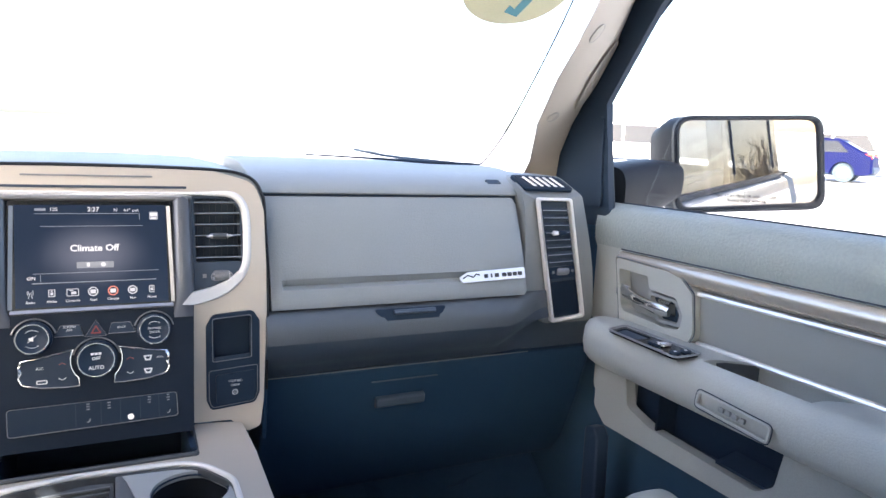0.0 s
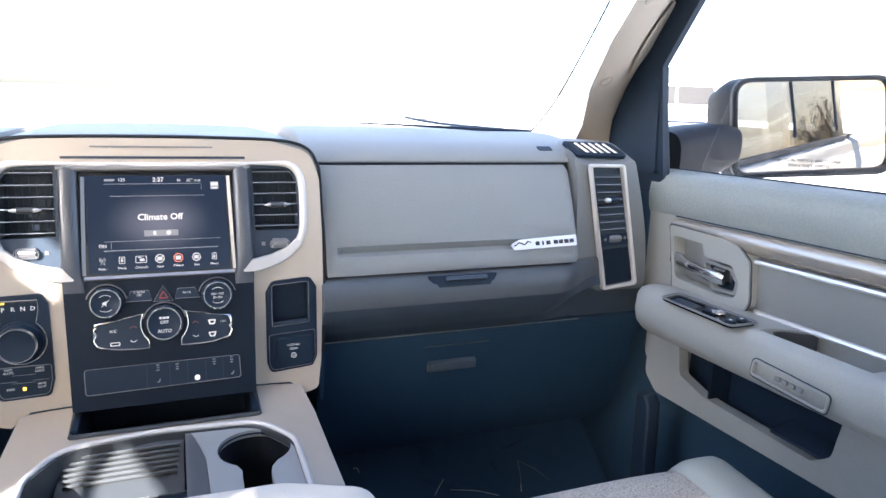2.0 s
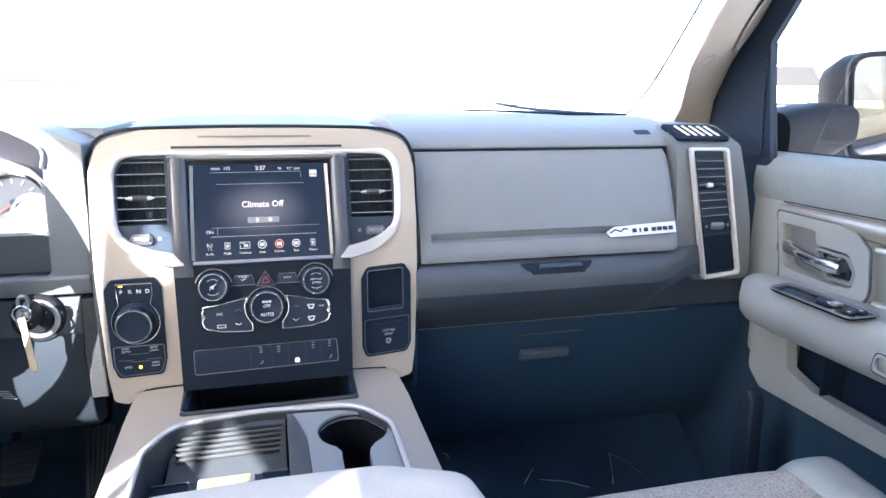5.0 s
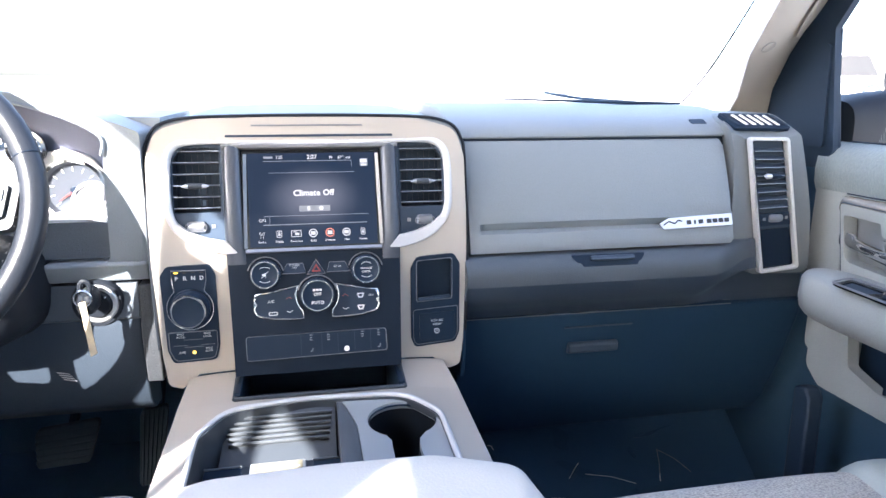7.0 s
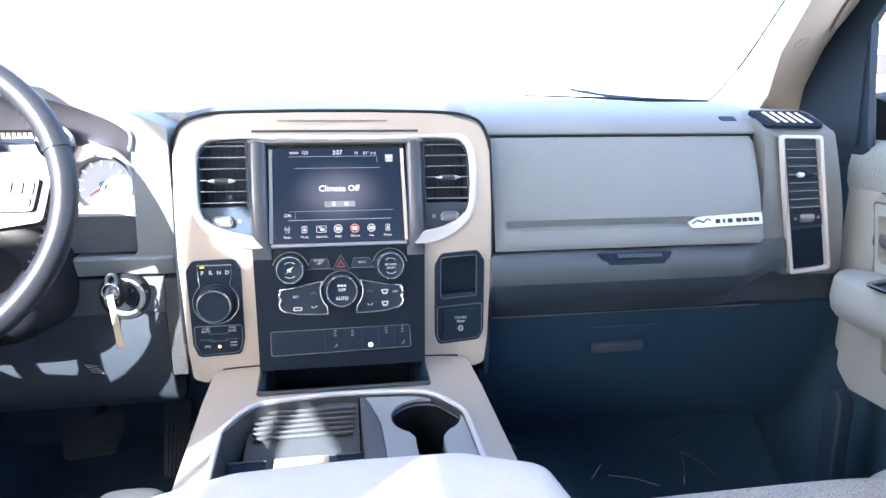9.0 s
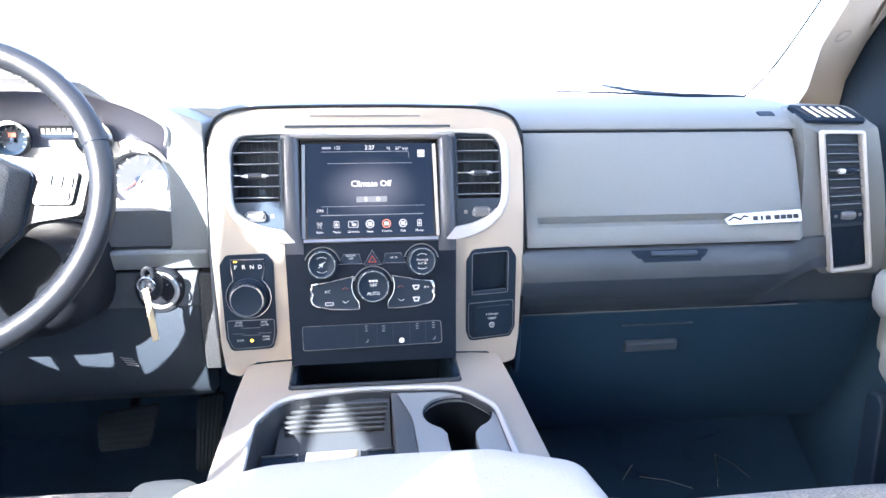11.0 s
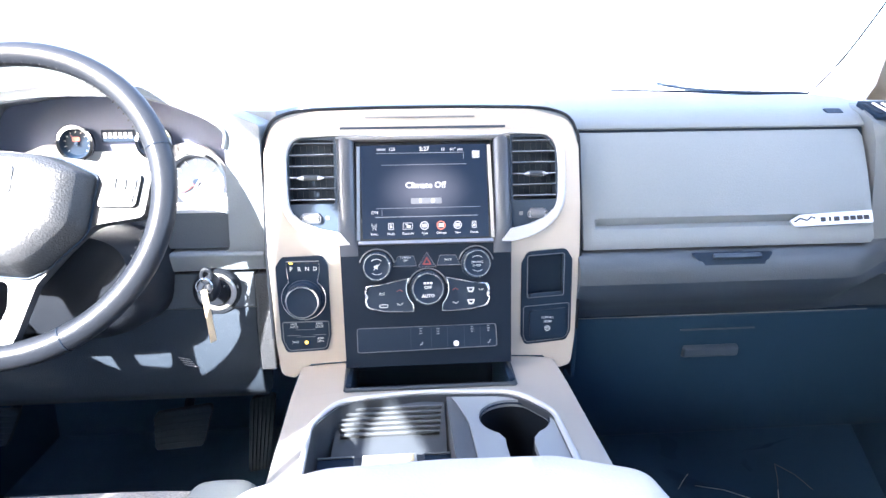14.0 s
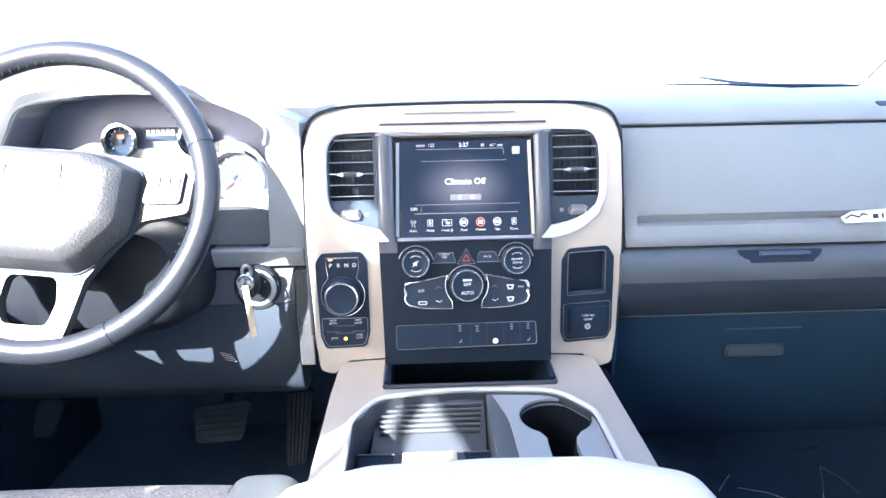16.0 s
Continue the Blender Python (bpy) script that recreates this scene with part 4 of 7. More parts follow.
def ui(name, x, z, w, h, material, r=0.0004, d=0.0026):
    return part(name, plate_bm(rrect(x, sz(z), w, h, r, 2), (), 0.0003, on(STACK @ Matrix.Translation((0, 0, d)))), material, scr)


def label(text, x, z, size, material=UIW, parent=scr, d=0.0027, bold=0.0, align="CENTER"):
    return words("lettering", text, size, STACK @ Matrix.Translation((x, sz(z), d)), material, parent, align, bold)


# the lit picture behind the glass: a soft pale bloom in the middle
SCM = bpy.data.materials.new("screen_picture")
SCM.use_nodes = True
nd, ln = SCM.node_tree.nodes, SCM.node_tree.links
pb = nd["Principled BSDF"]
pb.inputs["Base Color"].default_value, pb.inputs["Roughness"].default_value = (0.008, 0.009, 0.012, 1), 0.14
tc, gr, mp = nd.new("ShaderNodeTexCoord"), nd.new("ShaderNodeTexGradient"), nd.new("ShaderNodeMapping")
gr.gradient_type = "SPHERICAL"
mp.inputs["Location"].default_value = (0, 0, -0.684 * 21)
mp.inputs["Scale"].default_value = (13.5, 0, 21)
ln.new(tc.outputs["Object"], mp.inputs["Vector"])
ln.new(mp.outputs[0], gr.inputs[0])
cr = nd.new("ShaderNodeValToRGB")
cr.color_ramp.interpolation = "EASE"
cr.color_ramp.elements[0].color, cr.color_ramp.elements[1].color = (0.004, 0.009, 0.020, 1), (0.060, 0.064, 0.086, 1)
ln.new(gr.outputs["Fac"], cr.inputs[0])
ln.new(cr.outputs[0], pb.inputs["Emission Color"])
pb.inputs["Emission Strength"].default_value = 0.5
pb.inputs["Specular IOR Level"].default_value = 0.2
ui("display", 0, 0.6815, 0.172, 0.127, SCM, 0.001, 0.0024)
ui("status_bars", -0.058, 0.7375, 0.012, 0.0028, UIG)
label("125", -0.0435, 0.7375, 0.0062)
label("2:27", 0.0005, 0.7375, 0.0078, bold=0.0001)
label("N", 0.026, 0.7365, 0.0058)
label("61° out", 0.0445, 0.7365, 0.0058)
ui("icon_outline", 0.071, 0.7295, 0.0105, 0.0105, UIG, 0.001)
ui("icon_core", 0.071, 0.7312, 0.0085, 0.0038, UIW, 0.0006, 0.0030)
ui("icon_core", 0.071, 0.7262, 0.0070, 0.0018, UIW, 0.0004, 0.0030)
ui("rule", -0.006, 0.7325, 0.118, 0.0006, UIG)
ui("rule", 0.054, 0.7285, 0.0005, 0.0085, UIG)
ui("rule", 0.0, 0.7170, 0.116, 0.0006, UIG)
label("Climate Off", 0.001, 0.6895, 0.0116, bold=0.00020)
ui("seat_key", 0.0015, 0.6690, 0.042, 0.0080, UIG, 0.001)
ui("seat_icon", -0.0065, 0.6692, 0.0035, 0.0055, UIW, 0.0012, 0.0030)
ui("seat_icon", 0.0105, 0.6690, 0.0055, 0.0055, UIW, 0.0025, 0.0030)
ui("rule", 0.004, 0.6600, 0.142, 0.0006, UIG)
ui("rule", 0.002, 0.6485, 0.140, 0.0010, UIG)
ui("rule", -0.0590, 0.6545, 0.0005, 0.0085, UIG)
label("ON", -0.0690, 0.6545, 0.0060)
for i, (txt, w) in enumerate((("Radio", 0.0085), ("Media", 0.0072), ("Controls", 0.0135), ("Apps", 0.0118), ("Climate", 0.0122), ("Nav", 0.0112), ("Phone", 0.0060))):
    x = -0.0700 + 0.0227 * i
    lit = UIR if txt == "Climate" else UII
    if txt in ("Apps", "Climate", "Nav"):
        part("menu_icon", plate_bm(circle(x, sz(0.6362), w / 2, 20), [circle(x, sz(0.6362), w / 2 - 0.0013, 20)], 0.0003, on(STACK @ Matrix.Translation((0, 0, 0.0028)))), lit, scr)
        ui("menu_icon_core", x, 0.6362, w * 0.54, w * 0.42, UII, 0.0006, 0.0028)
    elif txt == "Radio":
        part("menu_icon", tube([STACK @ V(x + a, sz(0.6362 + b), 0.0028) for a, b in ((-0.0022, -0.0050), (0, 0.0015), (0.0022, -0.0050))], 0.0004, 4), UII, scr)
        for k in (0.0018, 0.0034):
            part("menu_icon_core", tube([STACK @ V(x + k * math.cos(a), sz(0.6377) + k * math.sin(a), 0.0028) for a in (-0.9, -0.45, 0, 0.45, 0.9)], 0.00032, 4), UII, scr)
            part("menu_icon_core", tube([STACK @ V(x - k * math.cos(a), sz(0.6377) + k * math.sin(a), 0.0028) for a in (-0.9, -0.45, 0, 0.45, 0.9)], 0.00032, 4), UII, scr)
    else:
        part("menu_icon", plate_bm(rrect(x, sz(0.6362), w, 0.0092, 0.001, 3), [rrect(x, sz(0.6362), w - 0.0016, 0.0076, 0.0006, 3)], 0.0003, on(STACK @ Matrix.Translation((0, 0, 0.0028)))), UII, scr)
        ui("menu_icon_core", x + (0.0012 if txt == "Controls" else 0), 0.6356, w * 0.42, 0.0034, UII, 0.0005, 0.0028)
        ui("menu_icon_core", x - (0.0016 if txt == "Controls" else 0), 0.6386, w * 0.30, 0.0012, UII, 0.0003, 0.0028)
    label(txt, x, 0.6262, 0.0044)


def ring_part(name, x, z, r0, r1, h0, h1, material, parent, label_text=""):
    return part(name, lathe([(r1, h0), (r1 + 0.0004, (h0 + h1) / 2), (r1 - 0.0006, h1), (r0 + 0.0006, h1), (r0, h1 - 0.001), (r0, h0)], st(x, z), 40), material, parent, label_text, smooth=True)


def mark(x, z, w, h, parent, d=0.0012, material=INK2, r=0.0003):
    return part("mark", plate_bm(rrect(x, sz(z), w, h, r, 2), (), 0.0003, on(STACK @ Matrix.Translation((0, 0, d)))), material, parent)


for x, z, rad, hi, nm in ((-0.0680, 0.5835, 0.0195, 0.016, "volume_knob"), (0.0675, 0.5845, 0.0195, 0.016, "tune_knob"), (0.0, 0.5535, 0.0225, 0.018, "fan_knob")):
    kb = part(nm, lathe([(rad + 0.001, 0.0), (rad + 0.001, 0.004), (rad - 0.001, 0.0055), (rad - 0.0015, hi - 0.002), (rad - 0.003, hi), (rad - 0.004, hi - 0.0008), (0.0, hi - 0.0012)], st(x, z), 44), BLACK, stack, "black rotary knob with a chrome ring", smooth=True)
    ring_part("chrome_ring", x, z, rad - 0.0030, rad - 0.0014, hi - 0.003, hi + 0.0006, CHROME, kb)
    part("shroud_arc", tube([st(x, z) @ V((rad + 0.0045) * math.cos(radians(a)), (rad + 0.0045) * math.sin(radians(a)), 0.0008) for a in range(12, 171, 8)], 0.0009, 6), GREYMET, kb, smooth=True)
    dd = hi - 0.0006
    if nm == "fan_knob":
        words("lettering", "OFF", 0.0058, st(x, z + 0.0015, dd), INK, kb, bold=0.0001)
        words("lettering", "AUTO", 0.0062, st(x, z - 0.0095, dd), INK, kb, bold=0.0001)
        for k in (-1, 0, 1):
            part("fan_mark", plate_bm(rrect(x + 0.0042 * k, sz(z + 0.0072), 0.0036, 0.0030, 0.001, 2), (), 0.0003, on(STACK @ Matrix.Translation((0, 0, dd)))), INK, kb)
    elif nm == "volume_knob":
        part("speaker_mark", plate_bm([(x - 0.0035, sz(z - 0.0015)), (x - 0.001, sz(z - 0.0015)), (x + 0.0012, sz(z - 0.0034)), (x + 0.0012, sz(z + 0.0034)), (x - 0.001, sz(z + 0.0015)), (x - 0.0035, sz(z + 0.0015))], (), 0.0003, on(STACK @ Matrix.Translation((0, 0, dd)))), INK, kb)
        part("slash_mark", tube([st(x, z) @ V(-0.0045, -0.0042, dd), st(x, z) @ V(0.0045, 0.0042, dd)], 0.0004, 4), INK, kb)
        for k in (-1, 1):
            part("arc_mark", tube([st(x, z) @ V(0.0105 * math.cos(radians(a)), k * 0.0105 * math.sin(radians(a)), dd) for a in range(50, 131, 10)], 0.0004, 4), INK, kb)
    else:
        words("lettering", "BROWSE", 0.0040, st(x, z + 0.0018, dd), INK, kb)
        words("lettering", "ENTER", 0.0040, st(x, z - 0.0028, dd), INK, kb)
        for k in (-1, 1):
            part("arc_mark", tube([st(x, z) @ V(0.0105 * math.cos(radians(a)), k * 0.0105 * math.sin(radians(a)), dd) for a in range(50, 131, 10)], 0.0004, 4), INK, kb)

# keys over the fan knob
for pts, txt in (([(-0.046, 0.5835), (-0.014, 0.5835), (-0.018, 0.5965), (-0.039, 0.5965)], "SCREEN\nOFF"), ([(0.014, 0.5835), (0.046, 0.5835), (0.039, 0.5965), (0.018, 0.5965)], "BACK")):
    cx = sum(p[0] for p in pts) / 4
    key = part("push_key", plate_bm(rpoly([(x, sz(z), 0.002) for x, z in pts], 3), (), 0.003, on(STACK @ Matrix.Translation((0, 0, 0.0012)))), DARK, stack, bevel=0.0006)
    part("key_edge", tube([st(x, z, 0.0014) for x, z in pts], 0.0005, 5, closed=True), GREYMET, key)
    words("lettering", txt, 0.0040, st(cx, 0.5905 if txt == "BACK" else 0.5925, 0.0015), INK, key)
hz = part("hazard_key", plate_bm(rpoly([(-0.0125, sz(0.5815), 0.002), (0.0125, sz(0.5815), 0.002), (0.0, sz(0.6015), 0.003)], 3), (), 0.003, on(STACK @ Matrix.Translation((0, 0, 0.0016)))), DARK, stack, "hazard key with a red triangle", bevel=0.0006)
part("key_edge", tube([st(x, z, 0.0018) for x, z in ((-0.0125, 0.5815), (0.0125, 0.5815), (0.0, 0.6010))], 0.0005, 5, closed=True), GREYMET, hz)
part("triangle", plate_bm(rpoly([(-0.0065, sz(0.5845), 0.001), (0.0065, sz(0.5845), 0.001), (0, sz(0.5955), 0.001)], 2), [[(-0.0035, sz(0.5863)), (0.0035, sz(0.5863)), (0, sz(0.5922))]], 0.0004, on(STACK @ Matrix.Translation((0, 0, 0.0021)))), RED, hz)
# climate key fields with chrome outlines
for sgn in (-1, 1):
    arc = [(0.0292 * math.cos(radians(a)), 0.5535 + 0.0292 * math.sin(radians(a)) * 0.97) for a in (22, 8, -6, -20, -34, -46)]
    outline = [(0.0250, 0.5675)] + arc + [(0.0195, 0.5235), (0.030, 0.5228), (0.060, 0.5245), (0.078, 0.5290), (0.0835, 0.5340), (0.0842, 0.5520), (0.0825, 0.5570), (0.070, 0.5590), (0.045, 0.5630)]
    pad = part("climate_key", plate_bm([(sgn * x, sz(z)) for x, z in outline], (), 0.003, on(STACK @ Matrix.Translation((0, 0, 0.0012)))), DARK, stack, "climate key field outlined in chrome")
    part("chrome_outline", tube([st(sgn * x, z, 0.0016) for x, z in outline], 0.0010, 6, closed=True), CHROME, pad, smooth=True)
    part("chrome_corner", tube(spline([st(sgn * x, z, 0.0020) for x, z in ((0.0800, 0.5560), (0.0840, 0.5500), (0.0815, 0.5440), (0.0842, 0.5380), (0.0805, 0.5300))], 4), 0.0014, 6), CHROME, pad, smooth=True)
    for dz, up_ in ((0.5525, 1), (0.5320, -1)):
        part("arrow_mark", tube([st(sgn * 0.038 + k * 0.004, dz - up_ * abs(k) * 0.0024, 0.0014) for k in (-1, 0, 1)], 0.0005, 4), RED if (up_ > 0) else INK, pad)
    if sgn < 0:
        words("lettering", "A/C", 0.0052, st(-0.062, 0.5475, 0.0014), INK, pad)
        part("recirculate_mark", plate_bm(rrect(-0.060, sz(0.5315), 0.012, 0.0048, 0.002, 3), [rrect(-0.060, sz(0.5315), 0.0095, 0.0026, 0.001, 3)], 0.0003, on(STACK @ Matrix.Translation((0, 0, 0.0014)))), INK, pad)
    else:
        for z in (0.5495, 0.5335):
            part("defrost_mark", plate_bm(rpoly([(0.056, sz(z - 0.003)), (0.062, sz(z - 0.003)), (0.0645, sz(z + 0.0035), 0.001), (0.0535, sz(z + 0.0035), 0.001)], 2), [[(0.0575, sz(z - 0.0012)), (0.0605, sz(z - 0.0012)), (0.062, sz(z + 0.0018)), (0.056, sz(z + 0.0018))]], 0.0003, on(STACK @ Matrix.Translation((0, 0, 0.0014)))), INK, pad)
        words("lettering", "MAX", 0.0034, st(0.0735, 0.5495, 0.0014), INK, pad)
# switch row
row = part("switch_strip", plate_bm(rpoly([(-0.096, sz(0.4715), 0.004), (0.0925, sz(0.4745), 0.004), (0.0915, sz(0.5035), 0.004), (-0.0965, sz(0.5025), 0.004)], 4), (), 0.004, on(STACK @ Matrix.Translation((0, 0, 0.0022)))), BLACK, stack, "row of small dash switches", bevel=0.0016)
part("strip_outline", tube([STACK @ V(u, v, 0.0022) for u, v in rpoly([(-0.0965, sz(0.4712), 0.004), (0.0930, sz(0.4742), 0.004), (0.0920, sz(0.5038), 0.004), (-0.0970, sz(0.5028), 0.004)], 4)], 0.0005, 5, closed=True), GREYMET, row, "thin grey edge of the strip")
for x in (-0.025, 0.003, 0.025, 0.048, 0.070):
    part("key_gap", plate_bm([(x, sz(0.4745)), (x + 0.0006, sz(0.4745)), (x + 0.0006, sz(0.5025)), (x, sz(0.5025))], (), 0.0003, on(STACK @ Matrix.Translation((0, 0, 0.0025)))), VOID, row)
for x, z, k in ((-0.011, 0.4975, 0), (0.0125, 0.4965, 0), (0.059, 0.4980, 1), (0.0815, 0.4985, 1)):
    for j in range(3):
        mark(x, z - 0.0032 * j + 0.003, 0.0042 - 0.0008 * ((j + k) % 2), 0.0012, row, 0.0026)
for x in (-0.0105, 0.0820):
    part("seat_mark", tube([st(x + a, 0.4795 + b, 0.0026) for a, b in ((0.0016, 0.0034), (0.0009, 0.0), (-0.0020, -0.0006))], 0.0007, 5), INK2, row)
part("indicator_lamp", plate_bm(circle(0.0370, sz(0.4795), 0.0036, 16), (), 0.0006, on(STACK @ Matrix.Translation((0, 0, 0.0030)))), UIW, row, "lit round lamp")

# shifter panel on the driver's side of the bezel
sh = thing("shifter_panel", (-0.168, -0.03, 0.46), "black rotary shifter panel with chrome ringed dial", "shifter")


def tr(x, z, d=0.0):
    return basis((x, yt(z) - d, z), (1, 0, 0), (0, 0.03, 1))


part("panel", plate_bm(dens(rpoly([(-0.197, 0.4615, 0.008), (-0.140, 0.4635, 0.008), (-0.1345, 0.485, 0.01), (-0.1345, 0.585, 0.012), (-0.1415, 0.599, 0.008), (-0.197, 0.598, 0.008), (-0.2055, 0.585, 0.01), (-0.2035, 0.48, 0.01)], 5), 0.03), (), 0.006, lambda u, v, d: V(u, yt(v) - 0.0032 + d, v)), BLACK, sh, bevel=0.0012)
part("panel_line", tube([V(u, yt(v) - 0.0034, v) for u, v in dens(rpoly([(-0.194, 0.4645, 0.008), (-0.142, 0.4665, 0.008), (-0.1375, 0.485, 0.01), (-0.1375, 0.506, 0.003), (-0.2005, 0.506, 0.003), (-0.2005, 0.48, 0.01)], 4), 0.02)], 0.0005, 5, closed=True), GREYMET, sh, "thin silver outline")
dial = part("dial", lathe([(0.0262, 0.0), (0.0262, 0.004), (0.0240, 0.006), (0.0224, 0.017), (0.0206, 0.0205), (0.018, 0.0195), (0.0, 0.0185)], tr(-0.1695, 0.5395, 0.003), 48), BLACK, sh, "dark dial with a chrome rim", smooth=True)
part("dial_ring", lathe([(0.0218, 0.0165), (0.0227, 0.0185), (0.0217, 0.0212), (0.0206, 0.0212), (0.0200, 0.0185)], tr(-0.1695, 0.5395, 0.003), 48), CHROME, dial, smooth=True)
part("surround_line", tube([tr(-0.1695, 0.5395, 0.0042) @ V(0.0300 * math.cos(radians(a)), 0.0300 * math.sin(radians(a)), 0) for a in list(range(-230, 51, 10))] + [tr(-0.1465, 0.578, 0.0042) @ V(0, 0, 0), tr(-0.1465, 0.592, 0.0042) @ V(0, 0, 0), tr(-0.1905, 0.592, 0.0042) @ V(0, 0, 0), tr(-0.1905, 0.578, 0.0042) @ V(0, 0, 0)], 0.0007, 6, closed=True), CHROME, sh, smooth=True)
win = part("gear_window", plate_bm(rrect(-0.1685, 0.5845, 0.040, 0.0125, 0.001, 3), (), 0.001, lambda u, v, d: V(u, yt(v) - 0.0040 + d, v)), BLACK, sh)
for i, g in enumerate("PRND"):
    x = -0.1845 + 0.0108 * i
    words("lettering", g, 0.0076, tr(x, 0.5812, 0.0042), INK, win, bold=0.00012)
    part("gear_lamp", plate_bm(rrect(x, 0.5893, 0.0052, 0.0016, 0.0004, 2), (), 0.0004, lambda u, v, d: V(u, yt(v) - 0.0044 + d, v)), AMBER if i == 0 else INKD, win)
part("drive_gap", plate_bm(rrect(-0.169, 0.5055, 0.060, 0.0008, 0.0002, 2), (), 0.0004, lambda u, v, d: V(u, yt(v) - 0.0036 + d, v)), GREYMET, sh)
for txt, x, z in (("4WD\nAUTO", -0.1855, 0.5005), ("4WD\nLOCK", -0.1505, 0.5005), ("2WD", -0.1845, 0.4765), ("4WD\nLOW", -0.1495, 0.4790)):
    words("lettering", txt, 0.0042, tr(x, z, 0.0036), INK, sh)
for x, z, w in ((-0.169, 0.4945, 0.026), (-0.169, 0.4840, 0.026), (-0.186, 0.4865, 0.018), (-0.151, 0.4865, 0.018)):
    part("key_gap", plate_bm(rrect(x, z, w, 0.0005, 0.0001, 2), (), 0.0004, lambda u, v, d: V(u, yt(v) - 0.0036 + d, v)), GREYMET, sh)
part("drive_lamp", plate_bm(circle(-0.1690, 0.4760, 0.0022, 12), (), 0.0004, lambda u, v, d: V(u, yt(v) - 0.0040 + d, v)), AMBER, sh, "small amber lamp")

# storage slot and power outlet on the other side
up_ = thing("outlet_panel", (0.168, -0.03, 0.46), "dark panel with a phone slot and a covered power outlet", "outlet panel")
part("panel", plate_bm(dens(rpoly([(0.138, 0.4605, 0.008), (0.198, 0.4655, 0.008), (0.2045, 0.48, 0.01), (0.2045, 0.585, 0.01), (0.195, 0.6, 0.008), (0.141, 0.596, 0.01), (0.1325, 0.58, 0.01), (0.1325, 0.475, 0.01)], 5), 0.03), [rpoly([(0.1425, 0.531, 0.003), (0.1915, 0.534, 0.003), (0.1915, 0.592, 0.004), (0.1425, 0.589, 0.004)], 4)], 0.006, lambda u, v, d: V(u, yt(v) - 0.0032 + d, v)), BLACK, up_, bevel=0.0014)
part("slot_back", plate_bm(rpoly([(0.139, 0.527), (0.195, 0.530), (0.195, 0.596), (0.139, 0.593)]), (), 0.002, lambda u, v, d: V(u, yt(v) + 0.018 + d, v)), BLACK, up_)
part("slot_line", tube([V(u, yt(v) - 0.0034, v) for u, v in dens(rpoly([(0.1410, 0.5295, 0.003), (0.1930, 0.5325, 0.003), (0.1930, 0.5935, 0.004), (0.1410, 0.5905, 0.004)], 4), 0.02)], 0.0006, 5, closed=True), GREYMET, up_, "thin grey edge of the slot")
part("panel_line", tube([V(u, yt(v) - 0.0034, v) for u, v in dens(rpoly([(0.1395, 0.4640, 0.008), (0.1965, 0.4685, 0.008), (0.2015, 0.48, 0.01), (0.2015, 0.521, 0.004), (0.1360, 0.517, 0.004), (0.1360, 0.475, 0.01)], 4), 0.02)], 0.0005, 5, closed=True), GREYMET, up_, "thin grey outline")
part("slot_lip", loft([[V(x, yt(0.533) + y, 0.531 + k + z) for y, z in ((-0.006, 0.0), (-0.005, 0.0045), (0.0, 0.004), (0.0, -0.001))] for x, k in ((0.144, 0.0), (0.190, 0.003))]), DARK, up_, bevel=0.0006)
cover = part("outlet_cover", plate_bm(dens(rpoly([(0.145, 0.4705, 0.004), (0.196, 0.4745, 0.004), (0.1965, 0.5145, 0.004), (0.1445, 0.5105, 0.004)], 4), 0.03), (), 0.004, lambda u, v, d: V(u, yt(v) - 0.0062 + d, v)), BLACK, up_, "hinged black outlet cover", bevel=0.001)
words("lettering", "115V AC", 0.0050, tr(0.170, 0.5010, 0.0066), INK, cover)
words("lettering", "150W", 0.0050, tr(0.170, 0.4950, 0.0066), INK, cover)
part("plug_mark", plate_bm(circle(0.170, 0.4850, 0.0040, 18), [circle(0.170, 0.4850, 0.0030, 18)], 0.0003, lambda u, v, d: V(u, yt(v) - 0.0066 + d, v)), INK, cover)
for k in (-1, 1):
    part("plug_pin", plate_bm(rrect(0.170 + 0.0011 * k, 0.4852, 0.0007, 0.003, 0.0002, 2), (), 0.0003, lambda u, v, d: V(u, yt(v) - 0.0066 + d, v)), INK, cover)
    part("cover_hinge", plate_bm(rrect(0.170 + 0.015 * k, 0.5125 + 0.001 * k, 0.014, 0.0016, 0.0006, 2), (), 0.002, lambda u, v, d: V(u, yt(v) - 0.0072 + d, v)), DARK, cover)

# ---- centre console ----
con = thing("centre_console", (0, -0.35, 0.0), "champagne silver centre console with cup holder, tray and padded lid", "console")
inner = rpoly([(-0.147, -0.40), (-0.151, -0.190, 0.05), (-0.122, -0.132, 0.05), (-0.02, -0.1175, 0.2), (0.112, -0.1265, 0.06), (0.149, -0.184, 0.05), (0.147, -0.40)], 7)


def ctop(u, v, d):
    return V(u, v, 0.4315 + 0.14 * max(0, v + 0.115) - 0.005 * (abs(u) / 0.18) ** 6 - d)


def shrink(lp, k):
    """Outline drawn k metres inwards, towards the middle of the opening."""
    return [(u - math.copysign(k, u) * min(1, abs(u) / 0.06), v - k * (v > -0.35)) for u, v in lp]


loop = rpoly([(-0.1800, -0.41), (-0.1840, -0.110, 0.03), (-0.1780, -0.034, 0.008), (-0.1165, -0.034), (-0.1145, -0.1085, 0.003), (0.1145, -0.1085, 0.003), (0.1165, -0.034), (0.1800, -0.034, 0.008), (0.1870, -0.110, 0.03), (0.1815, -0.41)], 5) + list(reversed(inner))
